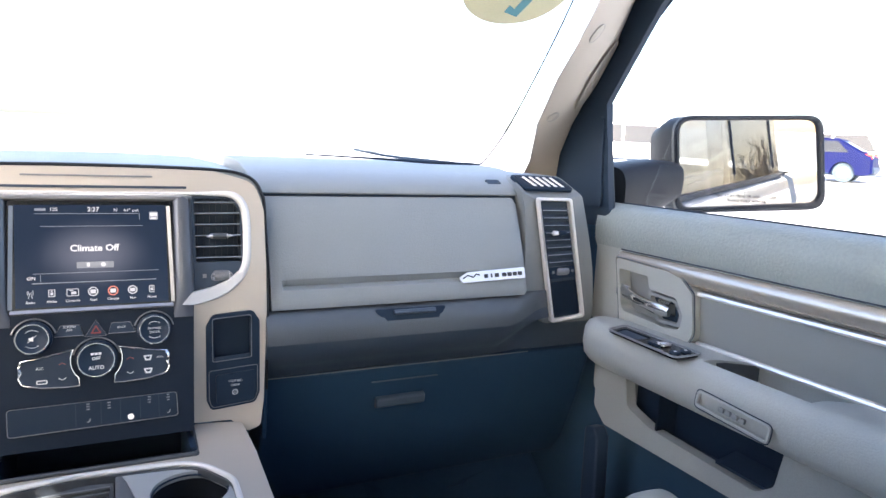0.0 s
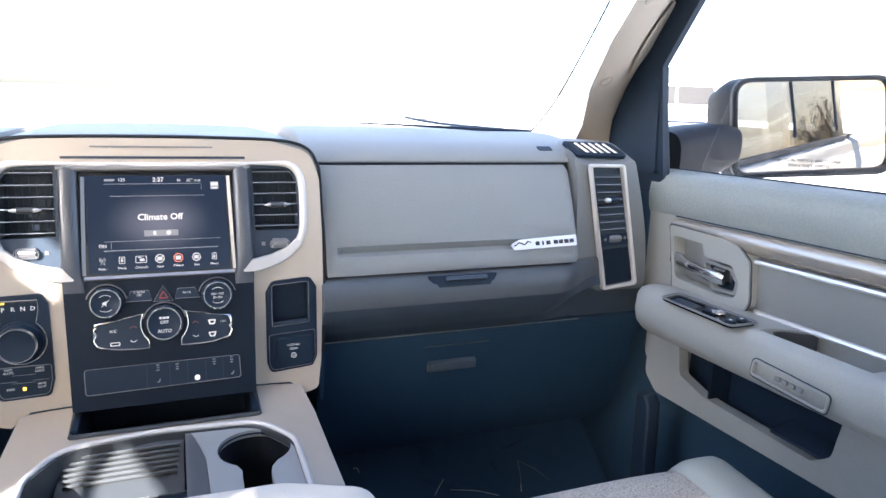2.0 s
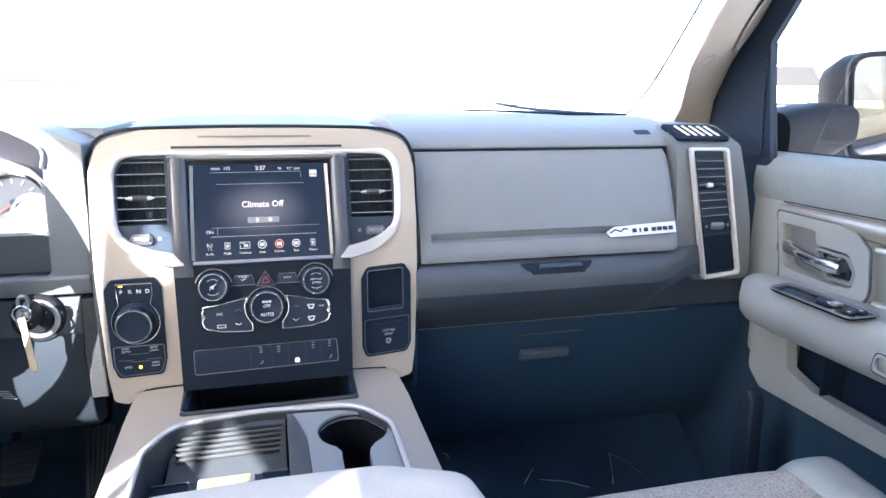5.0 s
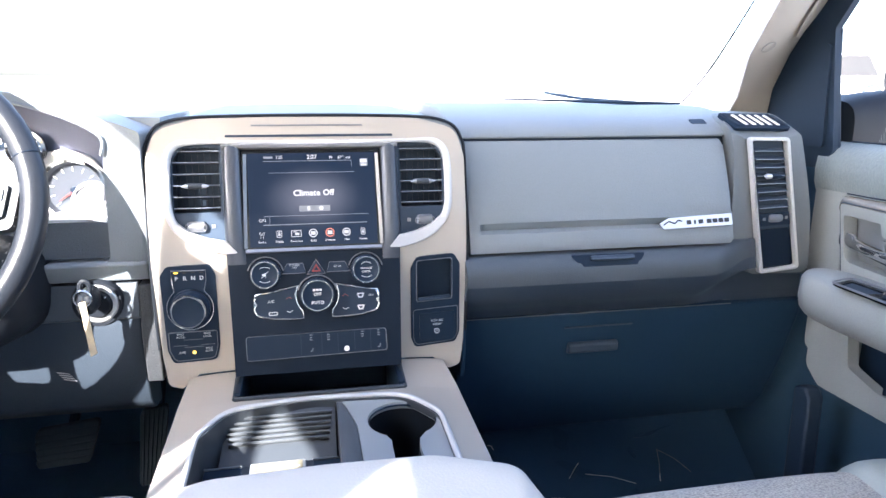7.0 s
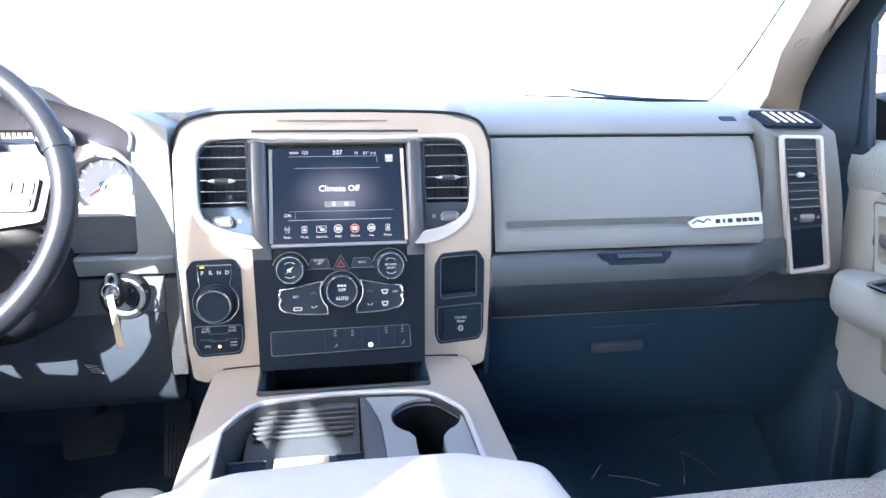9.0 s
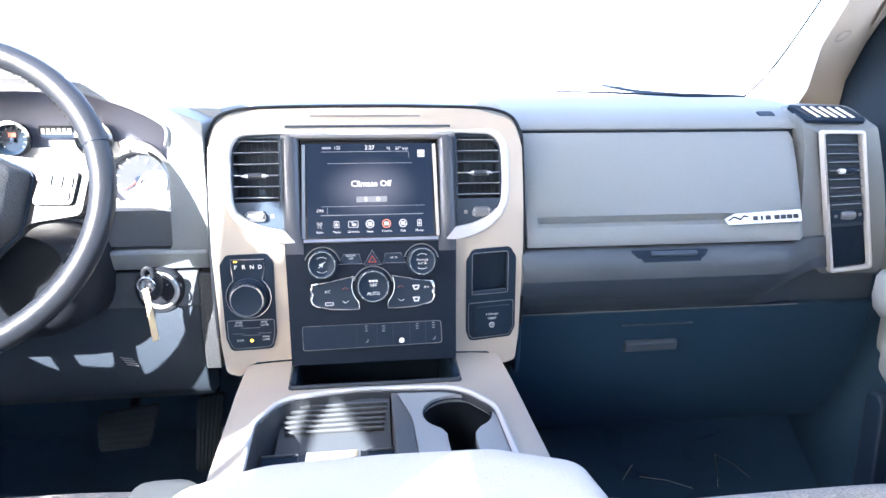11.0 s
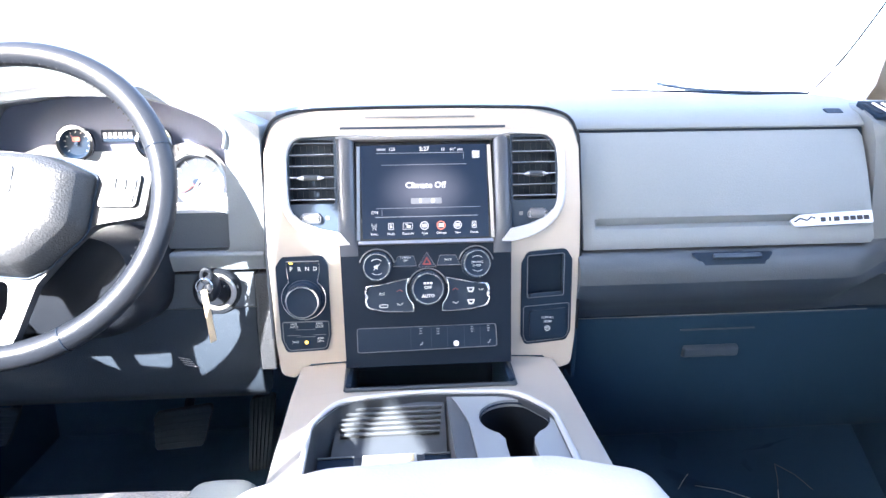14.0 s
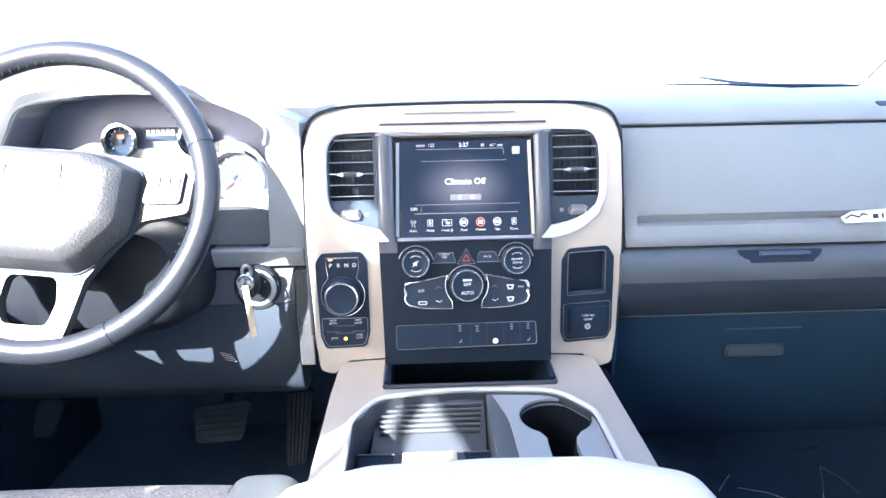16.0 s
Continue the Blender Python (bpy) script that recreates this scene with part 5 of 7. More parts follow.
part("console_surround", plate_bm(dens(loop, 0.02), (), 0.055, lambda u, v, d: ctop(u, v, min(d, 0.012) if 0.03 < u < 0.155 and -0.30 < v < -0.112 else d)), SILVER, con, "satin champagne top surround", bevel=0.006, segments=3)
part("surround_rim", tube([ctop(u, v, -0.0005) for u, v in dens(shrink(inner, -0.0015), 0.02)], 0.0036, 10, closed=True), VENTS, con, "bright polished rim", smooth=True)
part("tray_liner", plate_bm(dens(shrink(inner, 0.0022), 0.02), [dens(shrink(inner, 0.0050), 0.02)], 0.085, lambda u, v, d: ctop(u, v, (min(d, 0.010) if u > 0.03 else d) + 0.0008)), CUPG, con, "dark liner of the opening", bevel=0.0006)
for sgn in (-1, 1):
    part("side_panel", loft([[V(sgn * x, y, z) for x, z in ((xt, 0.39), (xt + 0.004, 0.38), (xt + 0.016, 0.25), (xt + 0.018, 0.0), (xt - 0.03, 0.0), (xt - 0.03, 0.39))] for y, xt in ((0.06, 0.190), (-0.058, 0.172), (-0.11, 0.184), (-0.41, 0.175), (-1.0, 0.165))]), DARK, con, "dark console side", smooth=True)
# open cubby under the stack
part("cubby_frame", plate_bm(rpoly([(-0.1135, -0.032), (0.1135, -0.032), (0.1115, -0.113, 0.003), (-0.1115, -0.113, 0.003)], 3), [rpoly([(-0.1035, -0.028), (0.1035, -0.028), (0.1015, -0.1045, 0.003), (-0.1015, -0.1045, 0.003)], 3)][:0], 0.002, lambda u, v, d: V(u, v, 0.372 - d)), BLACK, con)
for nm, bmx in (("cubby_wall", box(-0.1135, -0.1045, -0.104, 0.05, 0.36, 0.4415)), ("cubby_wall", box(0.1045, 0.1135, -0.104, 0.05, 0.36, 0.4415)), ("cubby_wall", box(-0.1135, 0.1135, -0.108, -0.1005, 0.36, 0.4345))):
    part(nm, bmx, BLACK, con, bevel=0.002)
for a, b in (((-0.1125, -0.036), (-0.1125, -0.1065)), ((-0.1125, -0.1065), (0.1125, -0.1065)), ((0.1125, -0.1065), (0.1125, -0.036))):
    part("cubby_trim", tube([V(a[0], a[1], 0.4330 + 0.14 * (a[1] + 0.115)), V(b[0], b[1], 0.4330 + 0.14 * (b[1] + 0.115))], 0.0032, 8), CUPG, con, "grey frame of the storage slot", smooth=True)
part("cubby_floor", box(-0.12, 0.12, -0.11, 0.20, 0.355, 0.362), DARK, con)
part("cubby_back", box(-0.13, 0.13, 0.06, 0.07, 0.35, 0.50), DARK, con)
# tray with a ribbed slanting door
part("tray_floor", box(-0.145, 0.03, -0.42, -0.15, 0.335, 0.345), BLACK, con)
TD = basis((-0.055, -0.1215, 0.4235), (1, 0, 0), (0, 0.789, 0.614))
tray = part("tray_door", plate_bm(rpoly([(-0.074, -0.074, 0.004), (0.070, -0.074, 0.004), (0.071, 0.0, 0.003), (-0.064, 0.0, 0.012)], 4), (), 0.005, on(TD)), CUPG, con, "ribbed sliding tray door", bevel=0.001)
# Ribs get a lighter grey than the door to imitate their lit tops.
for i in range(6):
    v = -0.0110 - 0.0068 * i
    part("rib", loft([[TD @ V(u, v + a, h) for a, h in ((-0.0022, 0.0), (-0.0021, 0.0052), (-0.0008, 0.0066), (0.0010, 0.0058), (0.0016, 0.0))] for u in (-0.068 + 0.0012 * i, 0.067 - 0.001 * i)]), DIVM, tray)
part("tray_step", loft([[V(x, y, z) for y, z in ((-0.1785, 0.345), (-0.1785, 0.3795), (-0.194, 0.3760), (-0.194, 0.345))] for x in (-0.128, 0.0155)]), CUPG, con, bevel=0.002)
for x0, x1 in ((-0.1415, -0.0985), (-0.0145, 0.0175)):
    clip = part("tray_clip", box(x0, x1, -0.30, -0.1965, 0.345, 0.3885), BLACK, con, "small dark open bin", bevel=0.001)
    part("clip_edge", box(x0 - 0.0005, x1 + 0.0005, -0.1985, -0.1955, 0.3885, 0.3910), DIVM, clip, bevel=0.0008)
lab = part("tray_label", box(-0.0885, -0.0235, -0.30, -0.1950, 0.345, 0.3910), CUPB, con, "pale edged card holder", bevel=0.001)
part("paper", box(-0.0850, -0.0270, -0.30, -0.1985, 0.3912, 0.3922), PAPER, lab, "yellowed paper card")
for i in range(4):
    part("paper_bar", box(-0.064 + 0.009 * i, -0.057 + 0.009 * i, -0.2120, -0.2085, 0.3922, 0.3925), INK2, lab)
# divider and cup holder
part("divider", loft([[V(x, y, z) for x, z in ((0.0180, 0.345), (0.0180, zt - 0.001), (0.0200, zt), (0.0240, zt - 0.0003), (0.030 + k, zt - 0.0018), (0.036 + k, zt - 0.006), (0.040 + k, 0.40), (0.040 + k, 0.345))] for y, zt, k in ((-0.1215, 0.4285, -0.006), (-0.14, 0.4285, 0.0), (-0.17, 0.4275, 0.006), (-0.22, 0.4265, 0.009), (-0.40, 0.4245, 0.009))]), DIVM, con, "dark curved divider", smooth=True)
CUPC = (0.0975, -0.1835)
cupl = rpoly([(0.0435, -0.40), (0.041, -0.19), (0.030, -0.140, 0.01), (0.024, -0.1225), (0.060, -0.1225), (0.110, -0.1315, 0.05), (0.1445, -0.186, 0.05), (0.1425, -0.40)], 6)
arc = [(CUPC[0] + 0.0435 * math.cos(radians(a)), CUPC[1] + 0.0435 * math.sin(radians(a))) for a in range(-58, 239, 6)]
hole = [(0.1085, -0.36), (0.1100, -0.245), (0.1125, -0.2330)] + arc + [(0.0785, -0.2330), (0.0775, -0.245), (0.0765, -0.36)]


def itop(u, v, d):
    return V(u, v, 0.4280 + 0.03 * max(-0.06, v + 0.14) - d)


ins = part("cup_insert", plate_bm(dens(cupl, 0.03), [hole], 0.010, itop), CUPB, con, "blue-grey cup holder insert", bevel=0.002)
part("cup_lip", tube([itop(CUPC[0] + 0.0425 * math.cos(radians(a)), CUPC[1] + 0.0425 * math.sin(radians(a)), 0.0045) for a in range(-58, 239, 9)], 0.0013, 6), BLACK, ins, "black rubber lip", smooth=True)
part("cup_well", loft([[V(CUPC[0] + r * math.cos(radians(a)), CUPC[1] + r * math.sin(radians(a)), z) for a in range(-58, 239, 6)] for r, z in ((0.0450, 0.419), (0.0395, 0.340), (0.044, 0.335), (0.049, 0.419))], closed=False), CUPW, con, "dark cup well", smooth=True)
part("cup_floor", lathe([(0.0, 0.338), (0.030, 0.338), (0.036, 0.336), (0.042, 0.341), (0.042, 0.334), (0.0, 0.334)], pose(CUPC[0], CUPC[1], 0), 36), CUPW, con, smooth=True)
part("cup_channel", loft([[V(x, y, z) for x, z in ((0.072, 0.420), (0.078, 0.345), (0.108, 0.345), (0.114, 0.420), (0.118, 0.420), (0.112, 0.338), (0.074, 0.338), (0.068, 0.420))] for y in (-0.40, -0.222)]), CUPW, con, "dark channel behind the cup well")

# padded lid
lid = thing("console_lid", (0, -0.65, 0.44), "pale grey padded leather armrest lid on the console", "armrest")
rings = []
for k, (s, z) in enumerate(((0.965, 0.434), (1.0, 0.446), (1.0, 0.458), (0.988, 0.467), (0.95, 0.4740), (0.87, 0.4775), (0.5, 0.4795))):
    o = rpoly([(-0.192, -1.02, 0.02), (-0.198, -0.42, 0.0), (-0.190, -0.371, 0.03), (-0.115, -0.340, 0.06), (0.0, -0.334, 0.2), (0.11, -0.337, 0.06), (0.190, -0.372, 0.03), (0.197, -0.43, 0.0), (0.192, -1.02, 0.02)], 5)
    rings.append([V(u * s, -0.68 + (v + 0.68) * s, z) for u, v in o])
part("pad", loft(rings), LIDM, lid, smooth=True)
part("lid_base", box(-0.165, 0.165, -1.0, -0.405, 0.40, 0.434), DARK, lid, bevel=0.004)

# driver door, its padded top beside the window
ddoor = thing("driver_door", (-0.87, -0.45, 0.1), "grey padded driver door below its window", "car door")
part("upper_pad", loft([[V(x, y, z) for x, z in ((-0.869, 0.60), (-0.826, 0.62), (-0.818, 0.70), (-0.826, 0.765), (-0.845, 0.785), (-0.869, 0.785))] for y in (0.04, -0.30, -0.65, -0.98)]), DOORPAD, ddoor, "blue-grey padded door top", smooth=True)
part("lower_panel", box(-0.869, -0.838, -0.98, 0.03, 0.20, 0.60), DOORG, ddoor, bevel=0.006)

# ---- driver's side of the dashboard ----
cl_out = [(-0.2185, 0.576), (-0.2185, 0.774, 0.008), (-0.243, 0.784, 0.02), (-0.295, 0.803, 0.06), (-0.356, 0.823, 0.06), (-0.460, 0.831, 0.2), (-0.592, 0.814, 0.05), (-0.632, 0.742, 0.03), (-0.85, 0.735), (-0.85, 0.576)]
cl_in = [(-0.2685, 0.602, 0.014), (-0.2630, 0.770, 0.008), (-0.297, 0.790, 0.03), (-0.358, 0.8105, 0.05), (-0.460, 0.8165, 0.2), (-0.582, 0.799, 0.03), (-0.612, 0.738, 0.03), (-0.612, 0.602, 0.014)]


def face_l(u, v, d):
    lean = 0.16 * (v - 0.74) if v > 0.74 else 0.10 * max(0, 0.62 - v)
    return V(u, -0.013 + lean + d, v)


part("driver_fascia", plate_bm(dens(rpoly(cl_out, 5), 0.03), [dens(rpoly(cl_in, 5), 0.03)], 0.10, face_l), DASH, dash, "slate grey fascia round the instruments", bevel=0.005)
part("driver_top", loft([[V(x, y, z) for x, z in ((-0.85, 0.72), (-0.85, 0.775), (-0.62, 0.79), (-0.46, 0.812), (-0.30, 0.79), (-0.21, 0.788), (-0.21, 0.72))] for y in (0.085, 0.36)]), DASH, dash, smooth=True)
part("cross_ledge", loft([[V(x, y, z) for y, z in ((-0.011, 0.5765), (-0.018, 0.600), (-0.014, 0.603), (0.03, 0.603), (0.03, 0.5735))] for x in (-0.84, -0.222)]), DASH, dash, bevel=0.003)
part("driver_switch_panel", plate_bm(rpoly([(-0.600, 0.608, 0.006), (-0.266, 0.608, 0.008), (-0.266, 0.656, 0.004), (-0.600, 0.656, 0.004)], 5), (), 0.01, lambda u, v, d: V(u, -0.006 + d + 0.1 * (v - 0.6), v)), LOWDASH, dash, "slate panel under the instruments", bevel=0.001)
knee = [(0.02, 0.5725), (-0.004, 0.572), (-0.010, 0.55), (-0.016, 0.50), (-0.012, 0.44), (0.0, 0.395), (0.022, 0.372), (0.06, 0.366), (0.06, 0.57)]
part("ignition_panel", sweep_x([(0.010, 0.5722), (-0.0068, 0.5720), (-0.0128, 0.5500), (-0.0162, 0.5250), (-0.0130, 0.5225), (0.010, 0.5225)], -0.392, -0.2385), LOWDASH, dash, "slate panel round the ignition", bevel=0.0015)
kn = part("knee_panel", sweep_x(knee, -0.84, -0.2375), KNEE, dash, "charcoal knee panel under the column", bevel=0.004)
for i in range(4):
    part("release_mark", tube([V(-0.352 + 0.0024 * i, -0.0150, 0.452 - 0.0036 * i), V(-0.336 + 0.0024 * i, -0.0148, 0.4485 - 0.0036 * i)], 0.0007, 6), INK2, kn)
part("stack_flank", loft([[V(x, y, z) for y, z in ((-0.02, 0.43), (-0.028, 0.50), (-0.020, 0.572), (0.06, 0.572), (0.06, 0.43))] for x in (-0.2365, -0.2150)]), HUBM, dash, "grained side of the centre stack", bevel=0.003)
part("stack_flank", loft([[V(x, y, z) for y, z in ((-0.022, 0.40), (-0.030, 0.44), (-0.026, 0.592), (0.08, 0.592), (0.08, 0.40))] for x in (0.2095, 0.2165)]), LOWBIN, dash, bevel=0.003)

cluster = thing("instrument_cluster", (-0.44, 0.075, 0.66), "sunlit instrument cluster with round dials under a deep hood", "instrument cluster")
CF = 0.078
part("cluster_plate", plate_bm(dens(rpoly([(-0.272, 0.655, 0.01), (-0.270, 0.765), (-0.300, 0.786), (-0.36, 0.811), (-0.46, 0.82), (-0.585, 0.802), (-0.615, 0.74), (-0.615, 0.655, 0.01)], 4), 0.04), (), 0.01, lambda u, v, d: V(u, CF + d, v)), HOODIN, cluster)
part("tunnel", loft([[V(u, y, v) for u, v in dens(rpoly([(p[0] * 1.0, p[1], 0.012) for p in cl_in], 4), 0.04)] for y in (-0.004, CF + 0.004)], caps=False), HOODIN, cluster, "grey tunnel walls")
part("hood_lip", tube(spline([(u, -0.0165 + 0.16 * max(0, v - 0.74), v) for u, v in ((-0.2650, 0.745), (-0.2640, 0.768), (-0.298, 0.7895), (-0.358, 0.8100), (-0.40, 0.8135), (-0.46, 0.8150), (-0.52, 0.8115), (-0.580, 0.7985), (-0.600, 0.768), (-0.611, 0.738))], 4), 0.0022, 6), DASH, cluster, "pale edge of the hood", smooth=True)
part("brow_shelf", box(-0.606, -0.272, 0.0, 0.078, 0.6555, 0.6605), SATIN, cluster, "pale ledge below the dials", bevel=0.001)
part("dial_plate", plate_bm(rpoly([(-0.60, 0.66, 0.02), (-0.276, 0.66, 0.02), (-0.276, 0.70, 0.03), (-0.30, 0.738, 0.05), (-0.335, 0.747, 0.03), (-0.39, 0.735, 0.04), (-0.47, 0.735, 0.04), (-0.53, 0.747, 0.03), (-0.60, 0.72, 0.04)], 6), (), 0.012, lambda u, v, d: V(u, CF - 0.012 + d, v)), SATIN, cluster, "silver dial surround", bevel=0.003)


def dial(x, z, r, face, parent, hand):
    m = up_at(x, CF - 0.012, z)
    dl = part("gauge", lathe([(r, 0.0), (r, 0.008), (r - 0.003, 0.010), (r - 0.006, 0.004), (r - 0.007, 0.002), (0.0, 0.002)], m, 36), face, parent, smooth=True)
    part("gauge_ring", lathe([(r - 0.004, 0.006), (r + 0.001, 0.0065), (r + 0.0012, 0.010), (r - 0.003, 0.0105)], m, 36), CHROME, dl, smooth=True)
    for i in range(11):
        a = radians(220 - 26 * i)
        r0, r1 = r * 0.62, r * 0.76
        part("tick", tube([m @ V(r0 * math.cos(a), r0 * math.sin(a), 0.003), m @ V(r1 * math.cos(a), r1 * math.sin(a), 0.003)], r * 0.018, 4), INK, dl)
    a = radians(hand)
    part("needle", tube([m @ V(-0.12 * r * math.cos(a), -0.12 * r * math.sin(a), 0.004), m @ V(0.6 * r * math.cos(a), 0.6 * r * math.sin(a), 0.004)], [r * 0.045, r * 0.015], 5), RED, dl)
    part("needle_hub", lathe([(0.0, 0.0025), (r * 0.13, 0.0025), (r * 0.12, 0.006), (0.0, 0.0065)], m, 16), BLACK, dl, smooth=True)
    return dl


dial(-0.325, 0.690, 0.043, PILM, cluster, 215)
dial(-0.553, 0.690, 0.043, PILM, cluster, 215)
g2 = dial(-0.485, 0.748, 0.024, BLACK, cluster, 120)
part("red_lamp", plate_bm(rrect(-0.485, 0.754, 0.010, 0.006, 0.001, 2), (), 0.0005, lambda u, v, d: V(u, CF - 0.0165 + d, v)), UIR, g2)
dial(-0.378, 0.748, 0.024, BLACK, cluster, 120)
lcd = part("message_window", plate_bm(rrect(-0.4315, 0.757, 0.046, 0.017, 0.002, 3), (), 0.004, lambda u, v, d: V(u, CF - 0.006 + d, v)), BLACK, cluster, bevel=0.0008)
for i in range(6):
    part("message_bar", plate_bm(rrect(-0.449 + 0.007 * i, 0.758, 0.005, 0.008, 0.0006, 2), (), 0.0004, lambda u, v, d: V(u, CF - 0.0066 + d, v)), INK, lcd)
part("side_dial", lathe([(0.0, 0.001), (0.026, 0.001), (0.029, 0.006), (0.031, 0.0)], up_at(-0.301, CF - 0.016, 0.672), 30), SATIN, cluster, smooth=True)

# ---- steering column, ignition and key ----
WC = V(-0.498, -0.113, 0.698)
WV = V(0, math.sin(radians(25)), math.cos(radians(25)))
WM = basis(WC, (1, 0, 0), WV) @ Matrix.Rotation(radians(-6), 4, "Z")
col = thing("steering_column", (-0.5, 0.0, 0.5), "dark steering column shroud behind the wheel", "steering column")
part("shroud", loft([[V(-0.488 + w * math.copysign(abs(math.cos(a)) ** 0.55, math.cos(a)), y, zc + h * math.copysign(abs(math.sin(a)) ** 0.6, math.sin(a))) for a in [2 * math.pi * i / 36 for i in range(36)]] for y, w, zc, h in ((-0.112, 0.090, 0.600, 0.040), (-0.106, 0.118, 0.590, 0.062), (-0.085, 0.134, 0.582, 0.072), (-0.030, 0.140, 0.577, 0.074), (0.03, 0.142, 0.572, 0.074))]), COLM, col, "charcoal plastic shroud", smooth=True)
part("stalk", tube([WM @ V(-0.06, 0.0, -0.07), WM @ V(-0.14, 0.02, -0.07), WM @ V(-0.175, 0.03, -0.065)], [0.006, 0.007, 0.009], 8), COLM, col, "black turn signal stalk", smooth=True)

ign = thing("ignition_switch", (-0.281, -0.018, 0.545), "round black ignition switch in a silver ring", "ignition switch")
IM = up_at(-0.2905, -0.012, 0.5470)
part("collar", lathe([(0.034, -0.004), (0.034, 0.0), (0.031, 0.004), (0.0272, 0.004), (0.0262, 0.0)], IM, 40), COLM, ign, smooth=True)
part("ring", lathe([(0.0265, 0.0), (0.0265, 0.0045), (0.0243, 0.006), (0.0200, 0.0055), (0.0190, 0.002)], IM, 40), SATIN, ign, "pale silver ring", smooth=True)
part("barrel", lathe([(0.0195, 0.0), (0.0190, 0.006), (0.017, 0.010), (0.0, 0.011)], IM, 32), COLM, ign, smooth=True)
for k, txt in ((40, 0), (70, 0), (100, 0)):
    part("mark", tube([IM @ V(0.0175 * math.cos(radians(k)), 0.0175 * math.sin(radians(k)), 0.0105), IM @ V(0.0155 * math.cos(radians(k)), 0.0155 * math.sin(radians(k)), 0.0108)], 0.0008, 4), INK, ign)
ky = thing("ignition_key", (-0.295, -0.05, 0.56), "black key in the ignition with a ring and hanging beige tag", "key")
part("fob", loft([[V(-0.2895 + 0.0085 * c * f, -0.022 - t, 0.560 + 0.017 * s_ * f) for c, s_ in [(math.cos(2 * math.pi * i / 20), math.sin(2 * math.pi * i / 20)) for i in range(20)]] for t, f in ((0.0, 0.7), (0.004, 0.95), (0.022, 1.0), (0.030, 0.9), (0.034, 0.5))]), COLM, ky, smooth=True)
part("bow", tube([V(-0.2915 + 0.0060 * math.cos(a), -0.054, 0.5815 + 0.0085 * math.sin(a)) for a in [i * math.pi / 8 for i in range(16)]], 0.0035, 8, closed=True), COLM, ky, smooth=True)
part("split_ring", tube([V(-0.2945 + 0.0105 * math.cos(a), -0.0585, 0.5680 + 0.0105 * math.sin(a)) for a in [i * math.pi / 14 for i in range(28)]], 0.0013, 6, closed=True), CHROME, ky, smooth=True)
part("tag", loft([[V(x, -0.060 + y, z) for x, z in ((-0.2990, 0.5630), (-0.2912, 0.5645), (-0.2845, 0.4930), (-0.2930, 0.4890))] for y in (0.0, 0.0022)]), BRASS, ky, "flat beige tag", bevel=0.0006)

# ---- steering wheel ----
wheel = thing("steering_wheel", WC - V(0, 0.0, 0.17), "leather steering wheel with silver spokes and grained hub", "steering wheel")
RR = 0.184
part("rim", tube([WM @ V(RR * math.cos(radians(a)), RR * math.sin(radians(a)), 0) for a in range(-58, 239, 6)], 0.0152, 14, flat=1.0), WHEELL, wheel, "dark leather rim", smooth=True)
part("lower_rim", tube([WM @ V(RR * math.cos(radians(a)), RR * math.sin(radians(a)), 0) for a in range(238, 303, 4)], 0.0152, 14), WHEELL, wheel, "dark leather lower rim", smooth=True)
for a in (-58, 25, 155, 238):
    part("rim_seam", tube([WM @ V((RR + 0.0155 * math.cos(b)) * math.cos(radians(a)), (RR + 0.0155 * math.cos(b)) * math.sin(radians(a)), 0.0155 * math.sin(b)) for b in [i * math.pi / 9 for i in range(18)]], 0.0006, 5, closed=True), BLACK, wheel)
bm = bmesh.new()
for i in range(64):
    a = radians(-20 + 220 * i / 63)
    r0, r1 = RR - 0.0150, RR - 0.0166
    tube([WM @ V(r0 * math.cos(a), r0 * math.sin(a), 0.0085), WM @ V(r1 * math.cos(a + 0.012), r1 * math.sin(a + 0.012), 0.004)], 0.0008, 4, bm=bm)
tagged(part("stitching", bm, INKD, wheel, "dark rim stitching"), kind="stuff")
half = [(0.0, -0.172), (0.046, -0.166), (0.050, -0.150, 0.008), (0.060, -0.098, 0.01), (0.086, -0.058, 0.02), (0.112, -0.024, 0.03), (0.166, -0.010, 0.01), (0.168, 0.044, 0.008), (0.110, 0.052, 0.02), (0.0, 0.056)]
spk = rpoly(half + [(-p[0], *p[1:]) for p in reversed(half[1:-1])], 5)
lowhole = rpoly([(-0.026, -0.154, 0.012), (0.026, -0.154, 0.012), (0.033, -0.1265, 0.01), (0.029, -0.0965, 0.012), (-0.029, -0.0965, 0.012), (-0.033, -0.1265, 0.01)], 6)
part("spokes", plate_bm(spk, [lowhole], 0.014, on(WM @ Matrix.Translation((0, 0, 0.008)))), SPOKE, wheel, "satin silver spokes", bevel=0.004)
hubo = rpoly([(-0.108, 0.034, 0.012), (-0.060, 0.052, 0.03), (0.060, 0.052, 0.03), (0.108, 0.034, 0.012), (0.107, -0.036, 0.03), (0.070, -0.080, 0.02), (0.052, -0.092, 0.02), (-0.052, -0.092, 0.02), (-0.070, -0.080, 0.02), (-0.107, -0.036, 0.03)], 6)
rings = [[WM @ V(u * s, v * s, h) for u, v in hubo] for s, h in ((1.0, 0.0), (1.0, 0.006), (0.985, 0.012), (0.90, 0.036), (0.88, 0.0385), (0.78, 0.046), (0.70, 0.048), (0.3, 0.050))]
hub = part("hub", loft(rings), HUBM, wheel, "grained vinyl airbag cover", smooth=True)
